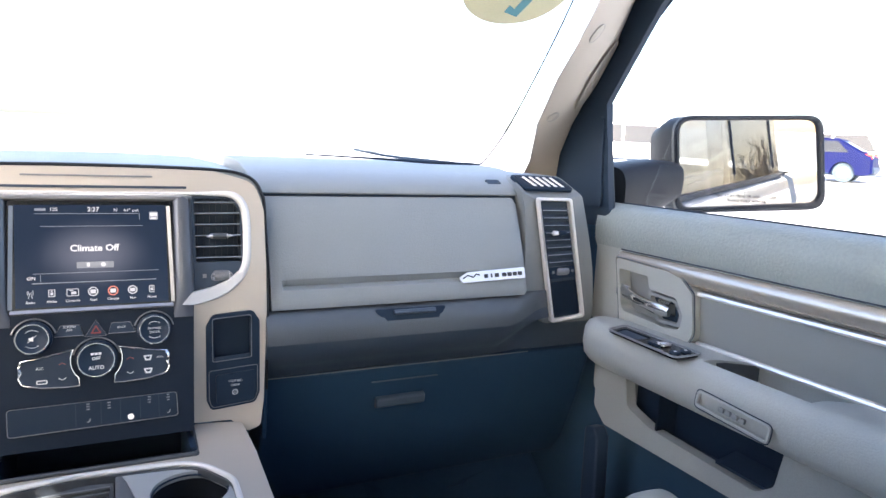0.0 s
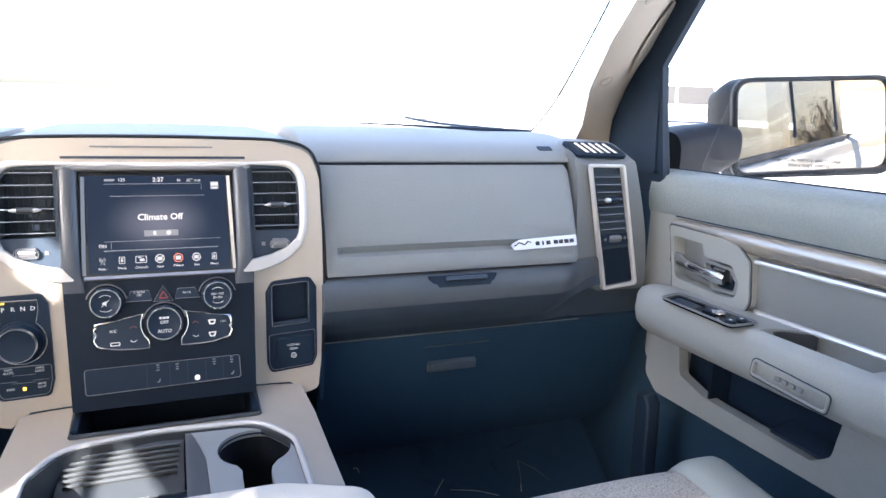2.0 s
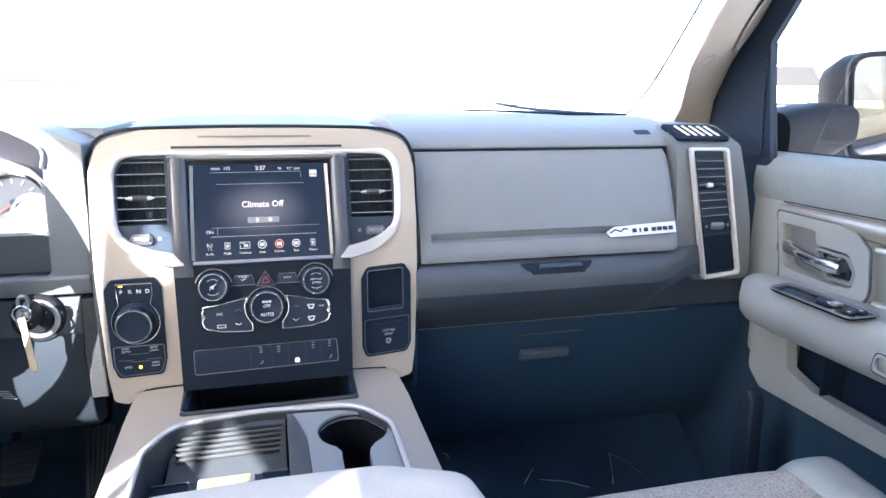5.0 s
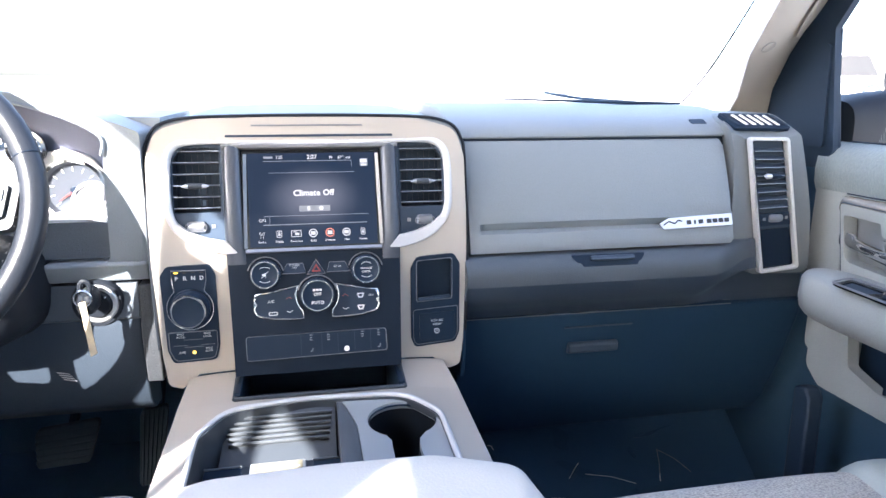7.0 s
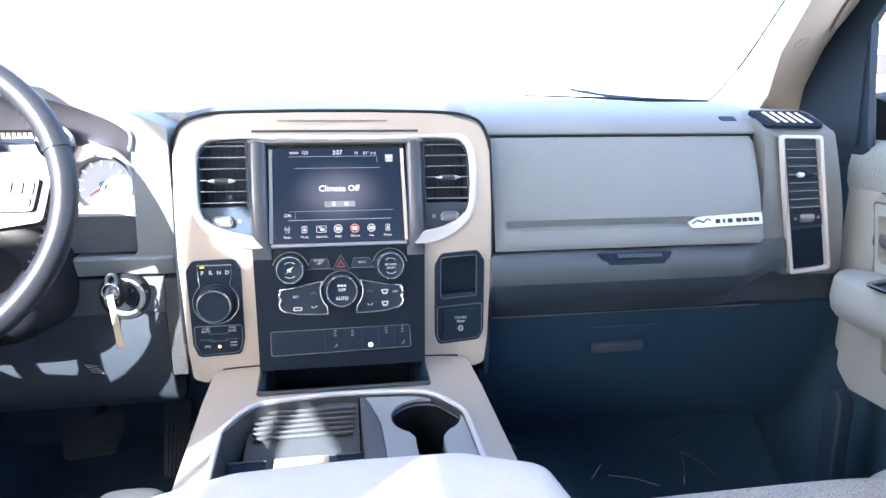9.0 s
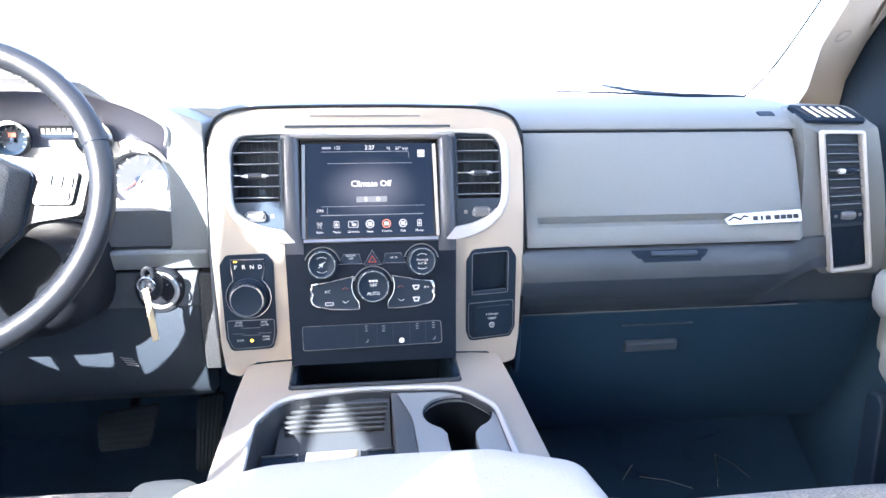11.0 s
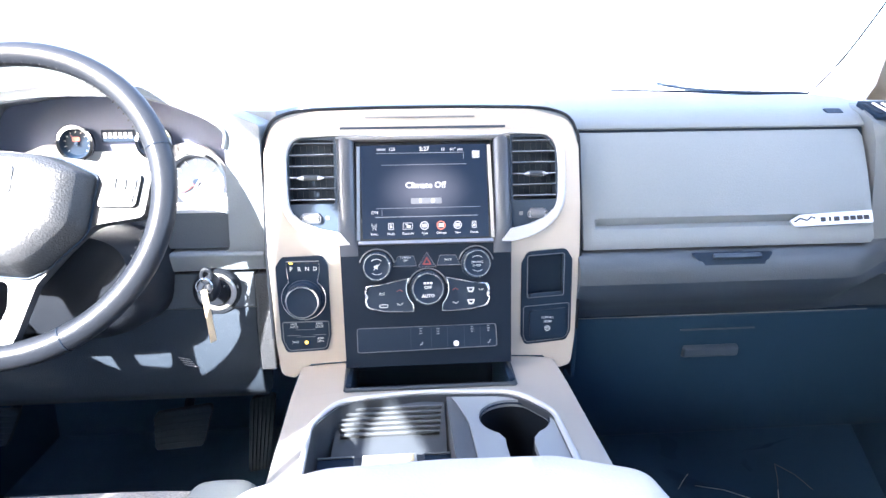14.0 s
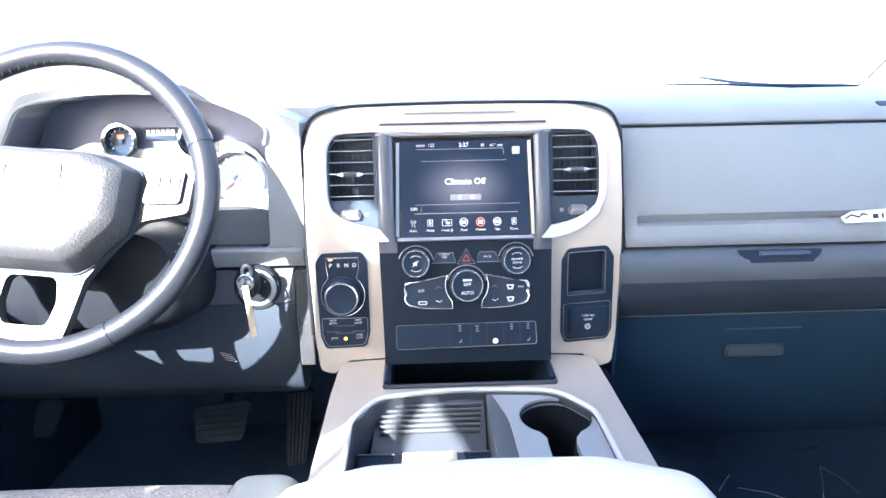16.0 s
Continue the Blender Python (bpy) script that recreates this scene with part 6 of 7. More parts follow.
part("emblem", plate_bm(rpoly([(-0.034, 0.030, 0.006), (0.034, 0.030, 0.006), (0.036, 0.0, 0.01), (0.0, -0.036, 0.012), (-0.036, 0.0, 0.01)], 5), [rpoly([(-0.028, 0.024, 0.005), (0.028, 0.024, 0.005), (0.030, 0.0, 0.008), (0.0, -0.029, 0.010), (-0.030, 0.0, 0.008)], 5)], 0.004, on(WM @ Matrix.Translation((0, -0.002, 0.0512)))), GREYMET, hub, "plain grey shield outline", bevel=0.001)
part("emblem_core", plate_bm(rpoly([(-0.010, 0.012, 0.004), (0.010, 0.012, 0.004), (0.008, -0.014, 0.004), (-0.008, -0.014, 0.004)], 4), (), 0.004, on(WM @ Matrix.Translation((0, -0.002, 0.0512)))), GREYMET, hub, "plain grey shape", bevel=0.001)
part("hub_seam", tube([WM @ V(u * 1.006, v * 1.006, 0.010) for u, v in hubo], 0.0014, 6, closed=True), DARK, hub)
for sgn in (-1, 1):
    pad = part("key_pad", plate_bm(rpoly([(sgn * 0.112, -0.004, 0.006), (sgn * 0.156, 0.000, 0.006), (sgn * 0.158, 0.040, 0.006), (sgn * 0.118, 0.042, 0.006)], 4), (), 0.006, on(WM @ Matrix.Translation((0, 0, 0.0125)))), SPOKE, wheel, "silver key pad", bevel=0.0014)
    for a, b, w, h in ((0.125, 0.026, 0.010, 0.014), (0.138, 0.026, 0.008, 0.014), (0.149, 0.027, 0.009, 0.014), (0.137, 0.010, 0.030, 0.010)):
        part("key", plate_bm(rrect(sgn * a, b, w, h, 0.002, 3), (), 0.003, on(WM @ Matrix.Translation((0, 0, 0.0145)))), GREYMET, pad, bevel=0.0006)

# pedals
for nm, lbl, pts, x0 in (("brake_pedal", "dark rubber brake pedal above the floor", [(-0.484, 0.252), (-0.380, 0.262), (-0.394, 0.202), (-0.476, 0.198)], 0), ("parking_brake_pedal", "small dark parking brake pedal", [(-0.768, 0.268), (-0.718, 0.265), (-0.732, 0.215), (-0.768, 0.215)], 0), ("accelerator_pedal", "tall ribbed accelerator pedal", [(-0.315, 0.268), (-0.268, 0.275), (-0.277, 0.165), (-0.312, 0.160)], 0)):
    pd = thing(nm, (pts[0][0] + 0.05, 0.2, 0.1), lbl, "pedal")
    bmp = plate_bm(rpoly([(p[0], p[1], 0.008) for p in pts], 4), (), 0.014, lambda u, v, d: V(u, 0.20 + (v - 0.23) * 0.6 + d, v))
    pl = part("pad", bmp, PEDAL, pd, bevel=0.003)
    a, b = pts[0], pts[1]
    for i in range(5):
        s = 0.15 + 0.17 * i
        q0, q1 = lerp2(pts[0], pts[3], s), lerp2(pts[1], pts[2], s)
        if nm == "accelerator_pedal":
            q0, q1 = lerp2(pts[0], pts[1], s), lerp2(pts[3], pts[2], s)
        part("rib", tube([V(q[0], 0.20 + (q[1] - 0.23) * 0.6 - 0.001, q[1]) for q in (q0, q1)], 0.002, 6), PEDAL, pl)
    part("arm", tube(spline([((pts[0][0] + pts[1][0]) / 2, 0.22, 0.23), ((pts[0][0] + pts[1][0]) / 2, 0.30, 0.30), ((pts[0][0] + pts[1][0]) / 2, 0.36, 0.45), ((pts[0][0] + pts[1][0]) / 2, 0.40, 0.62)], 4), 0.009, 8), BLACK, pd, smooth=True)

# ---- front seats ----


def front_seat(x, y, rise, lbl):
    """Bench-like bucket: cloth middle, leather bolsters and backrest."""
    seat = thing("front_seat", (x, y - 0.25, 0.0), lbl, "seat", "front seats")

    def cushion(u0, u1, crown, lift):
        rings = []
        for s in range(13):
            a = math.pi * 0.5 * min(1, s / 7)
            yy = y - 0.055 * (1 - math.sin(a)) if s <= 7 else y - 0.055 - 0.09 * (s - 7)
            yy = y - 0.06 + 0.06 * math.cos(a) if s <= 7 else y - 0.06 - 0.085 * (s - 7)
            zt = 0.27 + (0.090 + lift + rise) * math.sin(a) if s <= 7 else 0.36 + rise + lift - 0.006 * (s - 7)
            ring = []
            for i in range(13):
                q = i / 12
                ring.append(V(u0 + (u1 - u0) * q, yy, zt - crown * (2 * q - 1) ** 4))
            ring += [V(u1, yy, 0.20), V(u0, yy, 0.20)]
            rings.append(ring)
        return loft(rings)

    part("cushion", cushion(x - 0.182, x + 0.182, 0.004, 0.0), CLOTH, seat, "grey woven cloth cushion", smooth=True)
    for sgn in (-1, 1):
        a, b = x + sgn * 0.1815, x + sgn * 0.262
        part("bolster", cushion(min(a, b), max(a, b), 0.016, 0.010), LEATHER, seat, "pale grey leather bolster", smooth=True)
    part("base", box(x - 0.24, x + 0.24, y - 0.52, y - 0.06, 0.06, 0.24), DARK, seat, bevel=0.02)
    part("rail", box(x - 0.20, x + 0.20, y - 0.50, y - 0.02, 0.0, 0.06), BLACK, seat, bevel=0.005)
    bk = []
    for s in range(8):
        z = 0.34 + 0.42 * s / 7
        w = 0.25 - 0.05 * (s / 7) ** 3
        yy = y - 0.54 - 0.20 * s / 7
        bk.append([V(x - w, yy, z), V(x - w * 0.7, yy + 0.05, z), V(x + w * 0.7, yy + 0.05, z), V(x + w, yy, z), V(x + w * 0.9, yy - 0.10, z), V(x - w * 0.9, yy - 0.10, z)])
    part("backrest", loft(bk), CLOTH, seat, smooth=True)
    return seat


front_seat(-0.477, -0.150, 0.0, "driver seat in grey woven cloth with pale leather bolsters")
front_seat(0.470, -0.260, 0.006, "passenger seat in grey woven cloth with pale leather bolsters")

# crumpled clear wrap on the passenger floor
wrap = thing("plastic_wrap", (0.55, 0.2, 0.0), "crumpled clear plastic wrap on the dark floor", "plastic wrap")
rnd = random.Random(8)
for i in range(10):
    p = V(rnd.uniform(0.36, 0.64), rnd.uniform(0.06, 0.28), 0.0)
    p.z = 0.008 + max(0.0, (p.y - 0.10) * 0.77)
    a = V(rnd.uniform(-0.06, 0.06), rnd.uniform(-0.06, 0.06), rnd.uniform(0, 0.03))
    b = V(rnd.uniform(-0.05, 0.05), rnd.uniform(-0.05, 0.05), rnd.uniform(0.01, 0.05))
    bm = bmesh.new()
    gw = [[bm.verts.new(p + a * (u / 3) + b * (v / 3) + V(rnd.gauss(0, 0.004), rnd.gauss(0, 0.004), abs(rnd.gauss(0, 0.006)))) for u in range(4)] for v in range(4)]
    for r0, r1 in zip(gw, gw[1:]):
        for u in range(3):
            bm.faces.new((r0[u], r0[u + 1], r1[u + 1], r1[u]))
    part("sheet", bm, FILMP, wrap)
# Satin silver lines stand in for glints along the clear film.
for a, b in (((0.673, 0.154, 0.051), (0.676, 0.184, 0.106)), ((0.484, 0.176, 0.067), (0.508, 0.19, 0.09)), ((0.331, 0.244, 0.118), (0.34, 0.232, 0.114)), ((0.676, 0.184, 0.106), (0.747, 0.164, 0.058)), ((0.52, 0.18, 0.07), (0.619, 0.154, 0.053))):
    part("fold_glint", tube([V(*a), V(*b).lerp(V(*a), 0.5) + V(0.002, 0.001, 0.004), V(*b)], 0.0006, 5), SATIN, wrap, "silver line painting a glint on a fold")
scrap = thing("plastic_scrap", (-0.42, 0.12, 0.0), "small crumpled white scrap on the driver floor", "litter")
part("sheet", tube([V(-0.445, 0.120, 0.004), V(-0.430, 0.128, 0.012), V(-0.415, 0.120, 0.006), V(-0.400, 0.130, 0.008)], [0.004, 0.007, 0.003, 0.002], 6, flat=0.4), INK, scrap)
mat_ = thing("floor_mat", (0.5, 0.2, 0.0), "black ribbed rubber floor mat", "floor mat")
part("sheet", plate_bm(rrect(0.50, -0.05, 0.50, 0.26, 0.05), (), 0.006, lambda u, v, d: V(u, v, 0.008 - d)), MATM, mat_, bevel=0.002)
struct("kick_panel", loft([[V(x, y, z) for y, z in ((-0.045, 0.0), (-0.090, 0.0), (-0.078, 0.335), (-0.066, 0.352), (-0.040, 0.345))] for x in (0.785, 0.815)]), DARK, "slate grey kick panel beside the footwell", "kick panel", bevel=0.006)

# ---- passenger door ----
door = thing("passenger_door", (0.87, -0.45, 0.1), "grey passenger door with chrome handle, armrest and map pocket", "car door")
INX = lambda x: basis((x, 0, 0), (0, -1, 0), (0, 0, 1))


def sweep_y(profile, ys, closed=True, shift=None):
    return loft([[V(x, y, z + (shift(y) if shift else 0)) for x, z in profile] for y in ys])


part("door_shell", plate_bm(rpoly([(-0.050, 0.372, 0.02), (1.0, 0.375), (1.0, 0.74), (-0.050, 0.712, 0.02)], 4), [rrect(0.255, 0.425, 0.31, 0.085, 0.01)], 0.03, on(INX(0.872))), DOORG, door, bevel=0.006)
part("upper_pad", sweep_y([(0.90, 0.742), (0.889, 0.7495), (0.872, 0.7465), (0.857, 0.738), (0.850, 0.726), (0.8475, 0.705), (0.849, 0.682), (0.855, 0.667), (0.88, 0.662)], (0.052, 0.047, -0.05, -0.3, -0.6, -1.0), shift=lambda y: -0.016 * (y - 0.0) - 0.004), DOORPAD, door, "blue-grey padded door top", smooth=True)
part("window_seal", tube([(0.890, y, 0.7455 - 0.016 * y) for y in (0.03, -0.2, -0.5, -1.0)], 0.0022, 6), BLACK, door, smooth=True)
part("trim_strip", sweep_y([(0.872, 0.6690)] + [(0.8625 - 0.0195 * math.sin(a), 0.6505 + 0.0180 * math.cos(a)) for a in [math.pi * i / 10 for i in range(11)]] + [(0.872, 0.6315)], (-0.018, -0.024, -0.20, -0.5, -1.0), shift=lambda y: -0.004 - 0.018 * (y + 0.0)), TAUPE, door, "taupe metallic trim strip", smooth=True)
for z, y0, nm in ((0.624, -0.205, "chrome_strip"), (0.5445, -0.212, "chrome_strip")):
    part(nm, tube([(0.858, y, z - 0.018 * (y + 0.2)) for y in (y0, -0.4, -0.7, -1.0)], 0.0048, 8), STRIP, door, "thin bright strip", smooth=True)
part("insert", sweep_y([(0.872, 0.628), (0.862, 0.625), (0.859, 0.60), (0.859, 0.57), (0.863, 0.546), (0.872, 0.54)], (-0.20, -0.5, -1.0), shift=lambda y: -0.018 * (y + 0.2)), DOORIN, door, "plain grey door insert", smooth=True)
part("front_panel", plate_bm(rpoly([(-0.050, 0.520, 0.01), (0.024, 0.520), (0.024, 0.672), (-0.050, 0.700, 0.01)], 4), (), 0.02, on(INX(0.8535))), DOORG, door, "grey door front edge", bevel=0.005)
for z, k in ((0.6700, 0.016), (0.6300, 0.018)):
    part("panel_gap", tube([(0.8575 if z < 0.66 else 0.8535, y, z - 0.004 * (z > 0.66) - k * (y + (0.0 if z > 0.629 else 0.2))) for y in (-0.212 if z < 0.66 else -0.02, -0.45, -0.7, -1.0)], 0.0014, 6), VOID, door, "dark joint between the door trims")
hb = part("handle_bezel", plate_bm(rpoly([(0.020, 0.6510, 0.006), (0.148, 0.6500, 0.02), (0.180, 0.6440, 0.015), (0.206, 0.6240, 0.012), (0.2155, 0.556, 0.03), (0.190, 0.532, 0.025), (0.045, 0.526, 0.02)], 6), [rpoly([(0.030, 0.6340, 0.005), (0.104, 0.6335, 0.004), (0.110, 0.6130, 0.008), (0.172, 0.6110, 0.014), (0.1905, 0.586, 0.014), (0.186, 0.5605, 0.012), (0.148, 0.5560, 0.012), (0.044, 0.5600, 0.02)], 6)], 0.026, on(INX(0.8425))), DOORG, door, "grey handle bezel", bevel=0.004)
part("bezel_joint", tube([INX(0.8445) @ V(u, v, 0) for u, v in rpoly([(0.018, 0.6530, 0.006), (0.149, 0.6525, 0.02), (0.182, 0.6465, 0.015), (0.2085, 0.6255, 0.012), (0.2180, 0.555, 0.03), (0.191, 0.5295, 0.025), (0.043, 0.5235, 0.02)], 6)], 0.0012, 6, closed=True), VOID, hb)
part("recess", plate_bm(rpoly([(0.025, 0.636), (0.20, 0.638), (0.20, 0.545), (0.035, 0.542)]), (), 0.003, on(INX(0.870))), DOORIN, hb)
part("handle_frame", plate_bm(rpoly([(0.100, 0.6075, 0.006), (0.170, 0.6060, 0.014), (0.186, 0.585, 0.012), (0.182, 0.5625, 0.010), (0.130, 0.5600, 0.010)], 5), [rpoly([(0.107, 0.6020, 0.004), (0.164, 0.6010, 0.010), (0.1785, 0.583, 0.008), (0.175, 0.5675, 0.006), (0.135, 0.5655, 0.006)], 5)], 0.010, on(INX(0.8475))), DOORIN, hb, bevel=0.0015)
lev = part("lever", loft([[V(x + d * math.cos(a), -u, v + h * math.sin(a)) for a in [i * math.pi / 6 for i in range(12)]] for u, v, x, h, d in ((0.0235, 0.595, 0.852, 0.009, 0.003), (0.026, 0.595, 0.849, 0.0135, 0.005), (0.054, 0.592, 0.847, 0.0130, 0.005), (0.060, 0.590, 0.846, 0.0095, 0.006), (0.085, 0.588, 0.844, 0.0090, 0.007), (0.115, 0.5855, 0.843, 0.0090, 0.007), (0.145, 0.584, 0.843, 0.0105, 0.007), (0.158, 0.583, 0.845, 0.008, 0.005))]), CHROME, door, "slim chrome inside door lever", smooth=True)
# Black strip drawn where the lever shades the recess.
part("lever_shade", loft([[V(x, -u, v) for u, v in ((0.030, 0.586), (0.056, 0.583), (0.110, 0.578), (0.160, 0.5750), (0.160, 0.5600), (0.100, 0.5690), (0.056, 0.5755), (0.032, 0.579))] for x in (0.8585, 0.866)]), BLACK, lev, "black strip painting the shade under the lever", bevel=0.001)
part("lock_frame", plate_bm(rpoly([(0.108, 0.5985, 0.004), (0.163, 0.5990, 0.004), (0.166, 0.5525, 0.004), (0.128, 0.5540, 0.004)], 3), [rpoly([(0.114, 0.5940, 0.003), (0.158, 0.5945, 0.003), (0.160, 0.5580, 0.003), (0.131, 0.5595, 0.003)], 3)], 0.008, on(INX(0.858))), BLACK, door, "black lock surround", bevel=0.001)
part("lock_knob", loft([[V(x, -u, v) for u, v in ((0.122, 0.590), (0.148, 0.590), (0.150, 0.598), (0.124, 0.599))] for x in (0.851, 0.866)]), CHROME, lev, bevel=0.003)
ys = [(-0.038, 0.25, 0.5), (-0.044, 0.55, 0.75), (-0.055, 0.82, 0.92), (-0.075, 0.95, 0.98), (-0.10, 1, 1), (-0.20, 1, 1), (-0.28, 1, 1), (-0.318, 1, 1), (-0.324, 1, 1), (-0.39, 1, 1), (-0.437, 1, 1), (-0.458, 1, 1), (-0.482, 1, 1), (-0.60, 1, 1), (-1.0, 1, 1)]
rings = []
for y, f, g in ys:
    dip = float(np.interp(-y, [0.318, 0.324, 0.437, 0.482], [0.0, 0.036, 0.032, 0.0]))
    tilt = -0.010 * (y + 0.1)
    ring = []
    for x, z, k in ((0.872, 0.5395, 0.9), (0.82, 0.5505, 1), (0.790, 0.5560, 1), (0.7745, 0.5580, 0.85), (0.757, 0.5580, 0.0), (0.742, 0.5545, 0), (0.7340, 0.5460, 0), (0.7315, 0.522, 0), (0.7365, 0.501, 0), (0.750, 0.486, 0), (0.785, 0.468, 0), (0.83, 0.458, 0), (0.872, 0.455, 0)):
        ring.append(V(0.872 - (0.872 - x) * f, y, 0.515 + (z - 0.515) * g - dip * k + tilt))
    rings.append(ring)
arm = part("armrest", loft(rings), DOORG, door, "grey moulded armrest", smooth=True)
# Shade on the cup's end wall is painted with a darker grey.
part("cup_end", loft([[V(x, y, z) for x, z in ((0.776, 0.515), (0.776, 0.5580), (0.792, 0.5570), (0.822, 0.5515), (0.862, 0.5435), (0.862, 0.505))] for y in (-0.3245, -0.3270)]), CUPG, arm, "end of the pull cup, darkened for its shade")
SW = basis((0.7440, -0.226, 0.5635), (0, 1, -0.010), (-1, 0, 0))
sp = part("switch_panel", plate_bm(rpoly([(-0.078, -0.022, 0.008), (0.080, -0.022, 0.008), (0.068, 0.020, 0.01), (-0.078, 0.026, 0.008)], 4), [rpoly([(0.012, -0.014, 0.004), (0.070, -0.014, 0.004), (0.060, 0.014, 0.006), (0.012, 0.016, 0.004)], 3)], 0.004, on(SW)), GLOSS, arm, "black window switch panel", bevel=0.0012)
part("panel_rim", tube([SW @ V(u, v, 0.0012) for u, v in rpoly([(-0.080, -0.024, 0.009), (0.083, -0.024, 0.009), (0.070, 0.022, 0.011), (-0.080, 0.028, 0.009)], 5)], 0.0016, 6, closed=True), GREYMET, sp, "grey rim")
part("tray", plate_bm(rrect(0.042, 0.0, 0.064, 0.034, 0.004), (), 0.002, on(SW @ Matrix.Translation((0, 0, -0.0024)))), VOID, sp)
for u, v, w, h, mm in ((-0.018, 0.0, 0.026, 0.020, BLACK), (-0.030, 0.0, 0.014, 0.016, SATIN), (-0.062, -0.010, 0.013, 0.012, DARK), (-0.062, 0.010, 0.013, 0.012, DARK)):
    sw = part("switch", plate_bm(rrect(u, v, w, h, 0.003, 3), (), 0.003, on(SW @ Matrix.Translation((0, 0, 0.0030 if mm != SATIN else 0.0050)))), mm, sp, bevel=0.0012)
    part("switch_mark", plate_bm(rrect(u, v, 0.0045, 0.004, 0.001, 2), (), 0.0004, on(SW @ Matrix.Translation((0, 0, 0.0034 if mm != SATIN else 0.0054)))), INK, sw)
AB = basis((0.7285, -0.398, 0.5165), (0, -1, -0.05), (0.12, 0, 1))
part("badge_ring", plate_bm(rrect(0, 0, 0.116, 0.0235, 0.007, 4), [rrect(0, 0, 0.109, 0.0165, 0.005, 4)], 0.006, on(AB @ Matrix.Translation((0, 0, 0.0030)))), DOORG, arm, "raised oblong badge frame", bevel=0.0014)
part("badge_joint", tube([AB @ V(u, v, 0.0008) for u, v in rrect(0, 0, 0.1185, 0.0260, 0.008, 4)], 0.0009, 5, closed=True), VOID, arm, "thin dark joint round the badge")
for i in range(4):
    part("badge_bar", plate_bm(rrect(-0.0165 + 0.011 * i, 0, 0.0078, 0.0062, 0.0012, 3), (), 0.004, on(AB @ Matrix.Translation((0, 0, 0.0020)))), DOORIN, arm, bevel=0.0006)
lp = part("lower_panel", plate_bm(dens(rpoly([(0.018, 0.478), (0.018, 0.372, 0.02), (0.050, 0.346, 0.02), (1.0, 0.362), (1.0, 0.478)], 5), 0.06), [rpoly([(0.096, 0.462, 0.004), (0.106, 0.402, 0.012), (0.165, 0.386, 0.02), (0.375, 0.381, 0.02), (0.402, 0.402, 0.015), (0.412, 0.462, 0.004)], 5)], 0.02, on(INX(0.822))), DOORG, door, "grey lower door moulding", bevel=0.006)
part("pocket_back", box(0.868, 0.8715, -0.44, -0.08, 0.364, 0.47), BLACK, lp)
part("pocket_floor", box(0.825, 0.87, -0.44, -0.08, 0.362, 0.372), BLACK, lp)
part("pocket_divider", box(0.826, 0.87, -0.176, -0.172, 0.372, 0.46), BLACK, lp)
part("pocket_bottle_ring", loft([[V(x, y, z) for x, z in ((0.826, 0.392), (0.868, 0.400), (0.868, 0.396), (0.826, 0.388))] for y in (-0.40, -0.30)]), DARK, lp)

# door window frame, corner panel and pillar trim
sail = part("corner_panel", plate_bm(rpoly([(-0.240, 0.70), (-0.240, 0.798, 0.01), (-0.190, 0.933), (-0.030, 1.100), (0.21, 1.32), (0.325, 1.32), (0.066, 1.084), (-0.052, 0.928, 0.012), (-0.020, 0.728, 0.01), (-0.060, 0.70)], 5), (), 0.012, on(INX(0.850))), DARK, door, "dark door corner panel and window frame", bevel=0.004)
part("corner_plate", plate_bm(rpoly([(-0.165, 0.735, 0.01), (-0.160, 0.80, 0.02), (-0.090, 0.905, 0.012), (-0.052, 0.905, 0.012), (-0.040, 0.735, 0.01)], 5), (), 0.006, on(INX(0.845))), DARK, sail, bevel=0.003)
part("corner_seal", tube(spline([(0.862, 0.056, 0.928), (0.862, 0.048, 0.86), (0.862, 0.035, 0.79), (0.862, 0.024, 0.728)], 4), 0.005, 8), BLACK, sail, "black vertical window seal", smooth=True)
part("frame_seal", tube([(0.864, 0.004, 1.028), (0.864, -0.069, 1.09), (0.864, -0.325, 1.31)], 0.004, 8), BLACK, sail, smooth=True)

pil = thing("pillar_trim", (0.80, 0.2, 0.78), "beige moulded pillar trim beside the windshield", "pillar trim")
rows_p = [((0.787, 0.245, 0.780), (0.845, 0.190, 0.780)), ((0.768, 0.19, 0.815), (0.842, 0.178, 0.830)), ((0.731, 0.116, 0.885), (0.841, 0.142, 0.890)), ((0.688, -0.003, 0.960), (0.841, 0.080, 0.966)), ((0.658, -0.095, 1.005), (0.840, 0.024, 1.036)), ((0.636, -0.166, 1.049), (0.836, -0.018, 1.098)), ((0.57, -0.32, 1.145), (0.806, -0.190, 1.23)), ((0.54, -0.39, 1.19), (0.786, -0.270, 1.28))]
rings = []
for a, b in rows_p:
    a, b = V(*a) + V(0.012, 0, 0), V(*b) + V(0.004, 0.006, 0)
    out = V(-0.55, -0.83, 0.0)
    w = (b - a).length
    ring = []
    for i in range(9):
        s = i / 8
        ring.append(a.lerp(b, s) + out * (0.13 * w * math.sin(math.pi * s) ** 0.8))
    ring += [b + V(0.02, 0.05, 0.0), a + V(0.03, 0.05, 0.0)]
    rings.append(ring)
part("cover", loft(rings), PILLAR, pil, smooth=True)


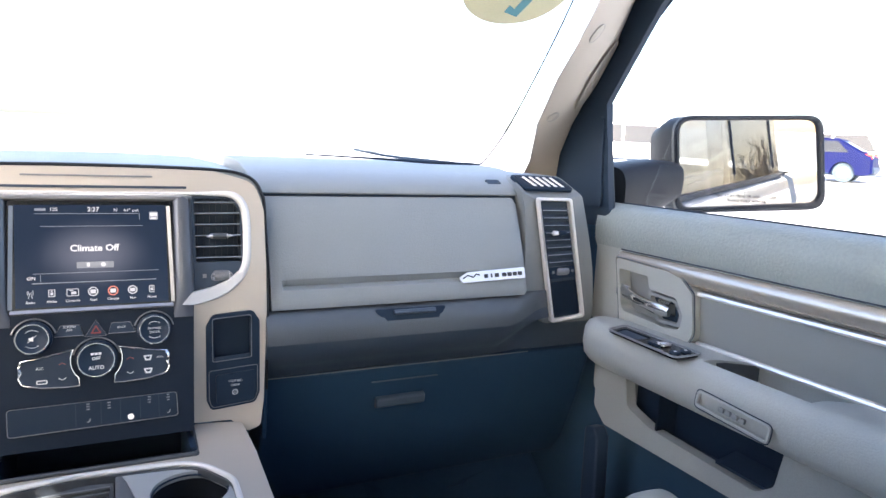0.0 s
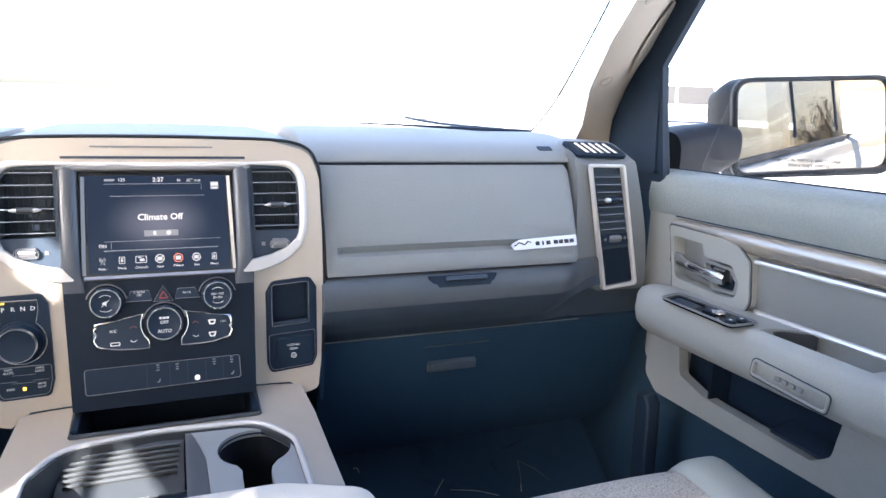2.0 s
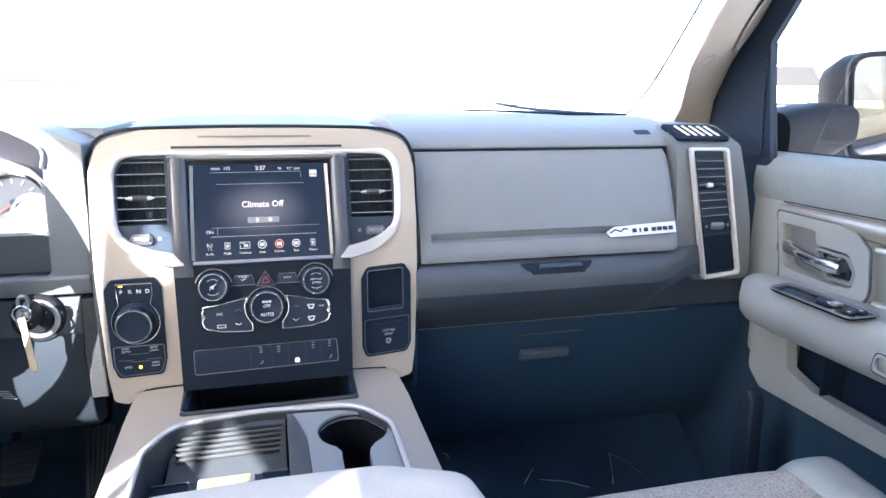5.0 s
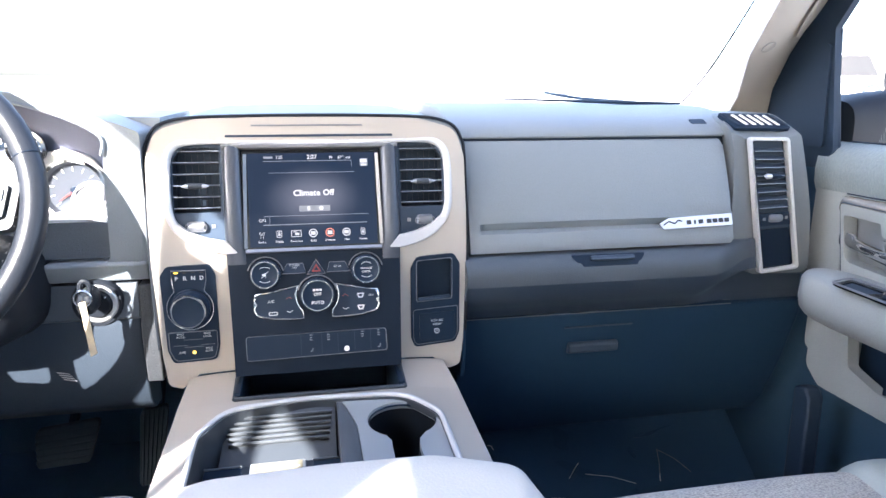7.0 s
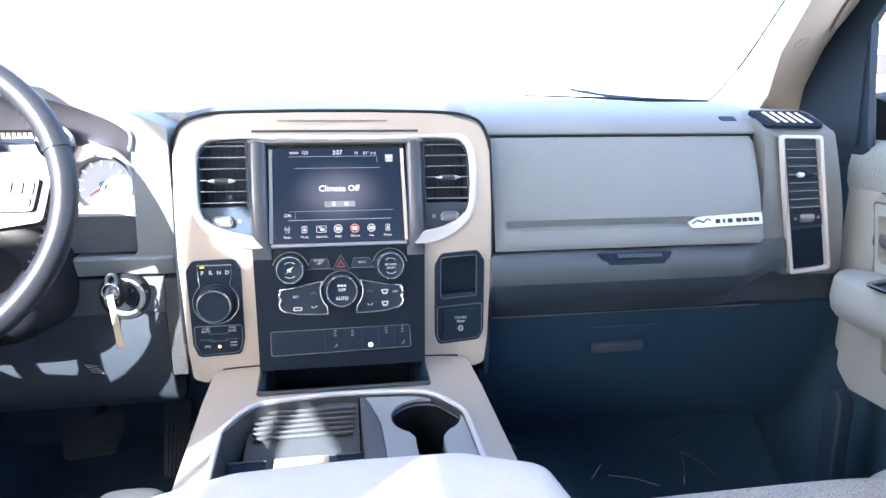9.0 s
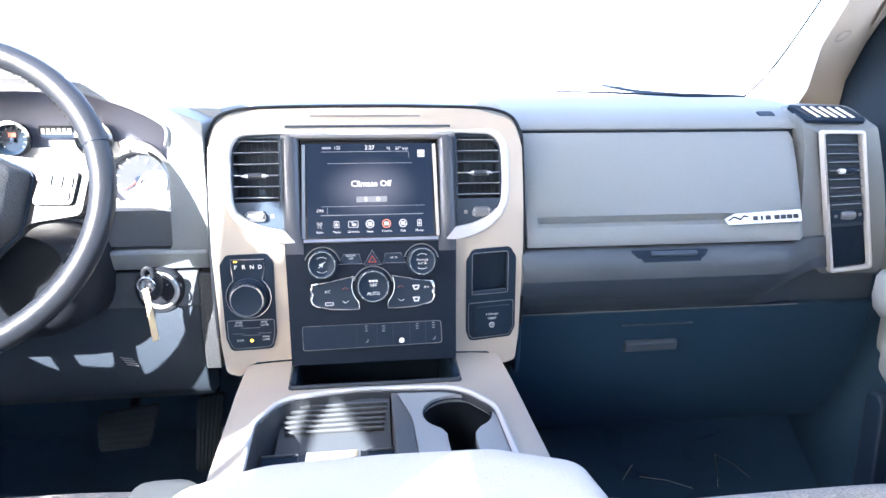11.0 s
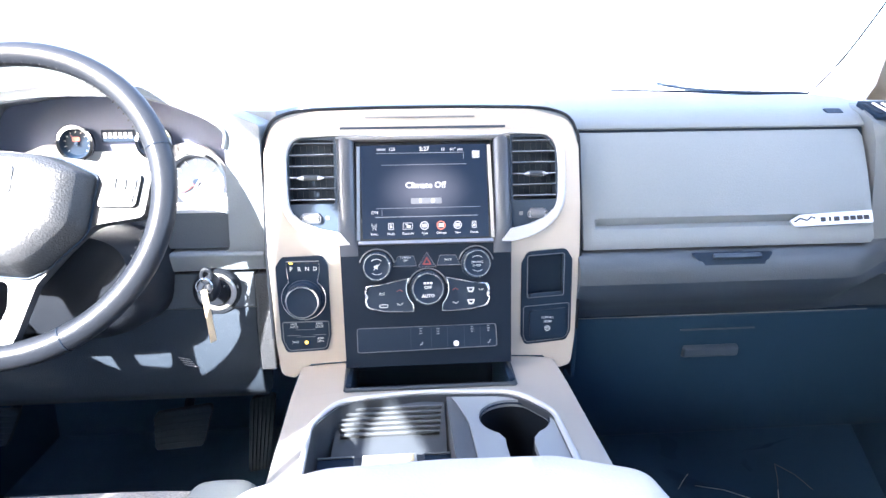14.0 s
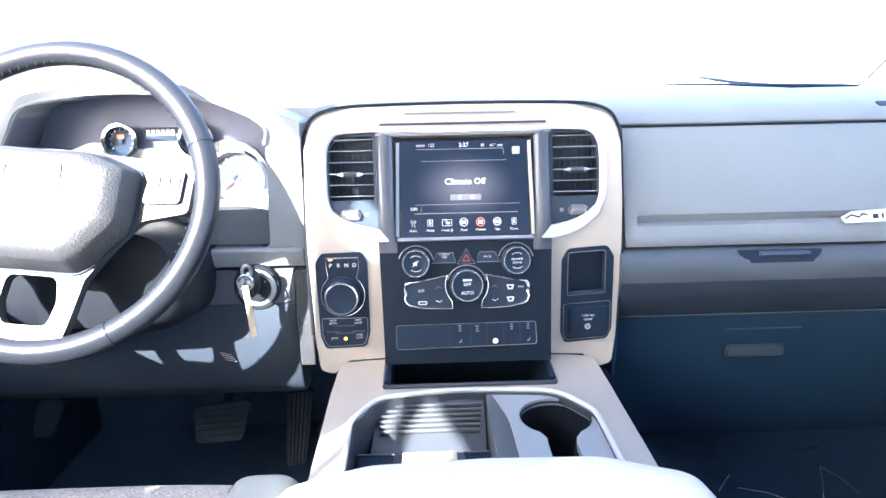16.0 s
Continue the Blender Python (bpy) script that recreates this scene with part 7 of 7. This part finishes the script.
def on_cover(r, s, h=0.0):
    """A point on the pillar cover: r counts rows upwards, s runs across, h lifts it off."""
    def flat_at(r, s):
        i = max(0, min(int(r), len(rings) - 2))
        k = max(0, min(int(s * 8), 7))
        a, b = (rings[i + j][k].lerp(rings[i + j][k + 1], s * 8 - k) for j in (0, 1))
        return a.lerp(b, r - i)
    p = flat_at(r, s)
    du, dv = flat_at(r, min(1, s + 0.08)) - flat_at(r, s - 0.08), flat_at(r + 0.2, s) - flat_at(r - 0.2, s)
    n = du.cross(dv).normalized()
    n = n if n.y < 0 else -n
    return p + n * h, du.normalized(), dv, n


for r, s, rad in ((4.15, 0.32, 0.0165), (2.175, 0.33, 0.0115)):
    p, du, dv, n = on_cover(r, s)
    part("screw_cap", lathe([(rad, -0.006), (rad, 0.0006), (rad - 0.0012, 0.0013), (0.0, 0.0016)], Matrix.Translation(p) @ n.to_track_quat("Z", "Y").to_matrix().to_4x4(), 32), PILLAR, pil, "round flush screw cap", smooth=True)
    part("cap_joint", tube([p + n * 0.0008 + (n.to_track_quat("Z", "Y") @ V(math.cos(a), math.sin(a), 0)) * (rad + 0.0004) for a in [i * math.pi / 16 for i in range(32)]], 0.0005, 5, closed=True), DOORIN, pil)
leaf = []
for i in range(17):
    q = i / 16
    r = 2.40 + 1.62 * q
    mid, wide = 0.83 + 0.10 * q, 0.135 * math.sin(math.pi * min(0.97, 0.06 + 0.9 * q)) ** 0.6
    leaf.append([on_cover(r, min(0.995, mid + wide * k), 0.0050 - 0.0044 * math.cos(k * 1.5))[0] for k in (-1, -0.8, -0.4, 0, 0.4, 0.8, 1)])
part("grip_hollow", loft(leaf, closed=False, caps=False), PILLAR, pil, "shallow leaf-shaped grip hollow", smooth=True)

# ---- side mirror ----
mir = thing("side_mirror", (1.0, 0.08, 0.74), "black door mirror with a large rectangular glass", "side mirror")
MM = basis((1.17, 0.0, 0.825), (0.860, -0.5105, 0.0), (0.0, 0.0, 1.0)) @ Matrix.Rotation(radians(1.1), 4, "X")
mo = rpoly([(-0.130, -0.104, 0.03), (0.166, -0.080, 0.034), (0.136, 0.106, 0.034), (-0.152, 0.093, 0.038)], 6)
mi = rpoly([(-0.119, -0.092, 0.024), (0.152, -0.066, 0.024), (0.125, 0.096, 0.024), (-0.140, 0.084, 0.027)], 6)
part("glass", plate_bm(mi, (), 0.003, on(MM @ Matrix.Translation((0, 0, -0.004)))), MIRROR, mir, "mirror glass")
part("frame", plate_bm(mo, [mi], 0.03, on(MM @ Matrix.Translation((0, 0, 0.006)))), COLM, mir, "black glass frame", bevel=0.006)
rings = [[MM @ V(u * s + su, v * sv + sh, -h) for u, v in mo] for s, h, sh, su, sv in ((1.0, 0.02, 0, 0, 1.0), (1.02, 0.05, -0.002, -0.010, 1.0), (0.98, 0.09, -0.008, -0.028, 0.86), (0.85, 0.125, -0.016, -0.040, 0.66), (0.55, 0.15, -0.02, -0.045, 0.4))]
part("housing", loft(rings), COLM, mir, smooth=True)
part("arm", loft([[V(x, 0.095 + 0.058 * math.copysign(abs(math.cos(a)) ** 0.6, math.cos(a)), (zb + zt) / 2 + (zt - zb) / 2 * math.copysign(abs(math.sin(a)) ** 0.6, math.sin(a))) for a in [2 * math.pi * i / 28 for i in range(28)]] for x, zb, zt in ((0.900, 0.700, 0.812), (0.93, 0.702, 0.820), (0.97, 0.712, 0.826), (1.01, 0.728, 0.829), (1.045, 0.748, 0.826))]), COLM, mir, "dark grey mirror arm", smooth=True)
words("lettering", "OBJECTS IN MIRROR ARE CLOSER", 0.0085, MM @ Matrix.Translation((0.006, -0.062, -0.0035)), INKD, mir)
words("lettering", "THAN THEY APPEAR", 0.0085, MM @ Matrix.Translation((0.012, -0.072, -0.0035)), INKD, mir)
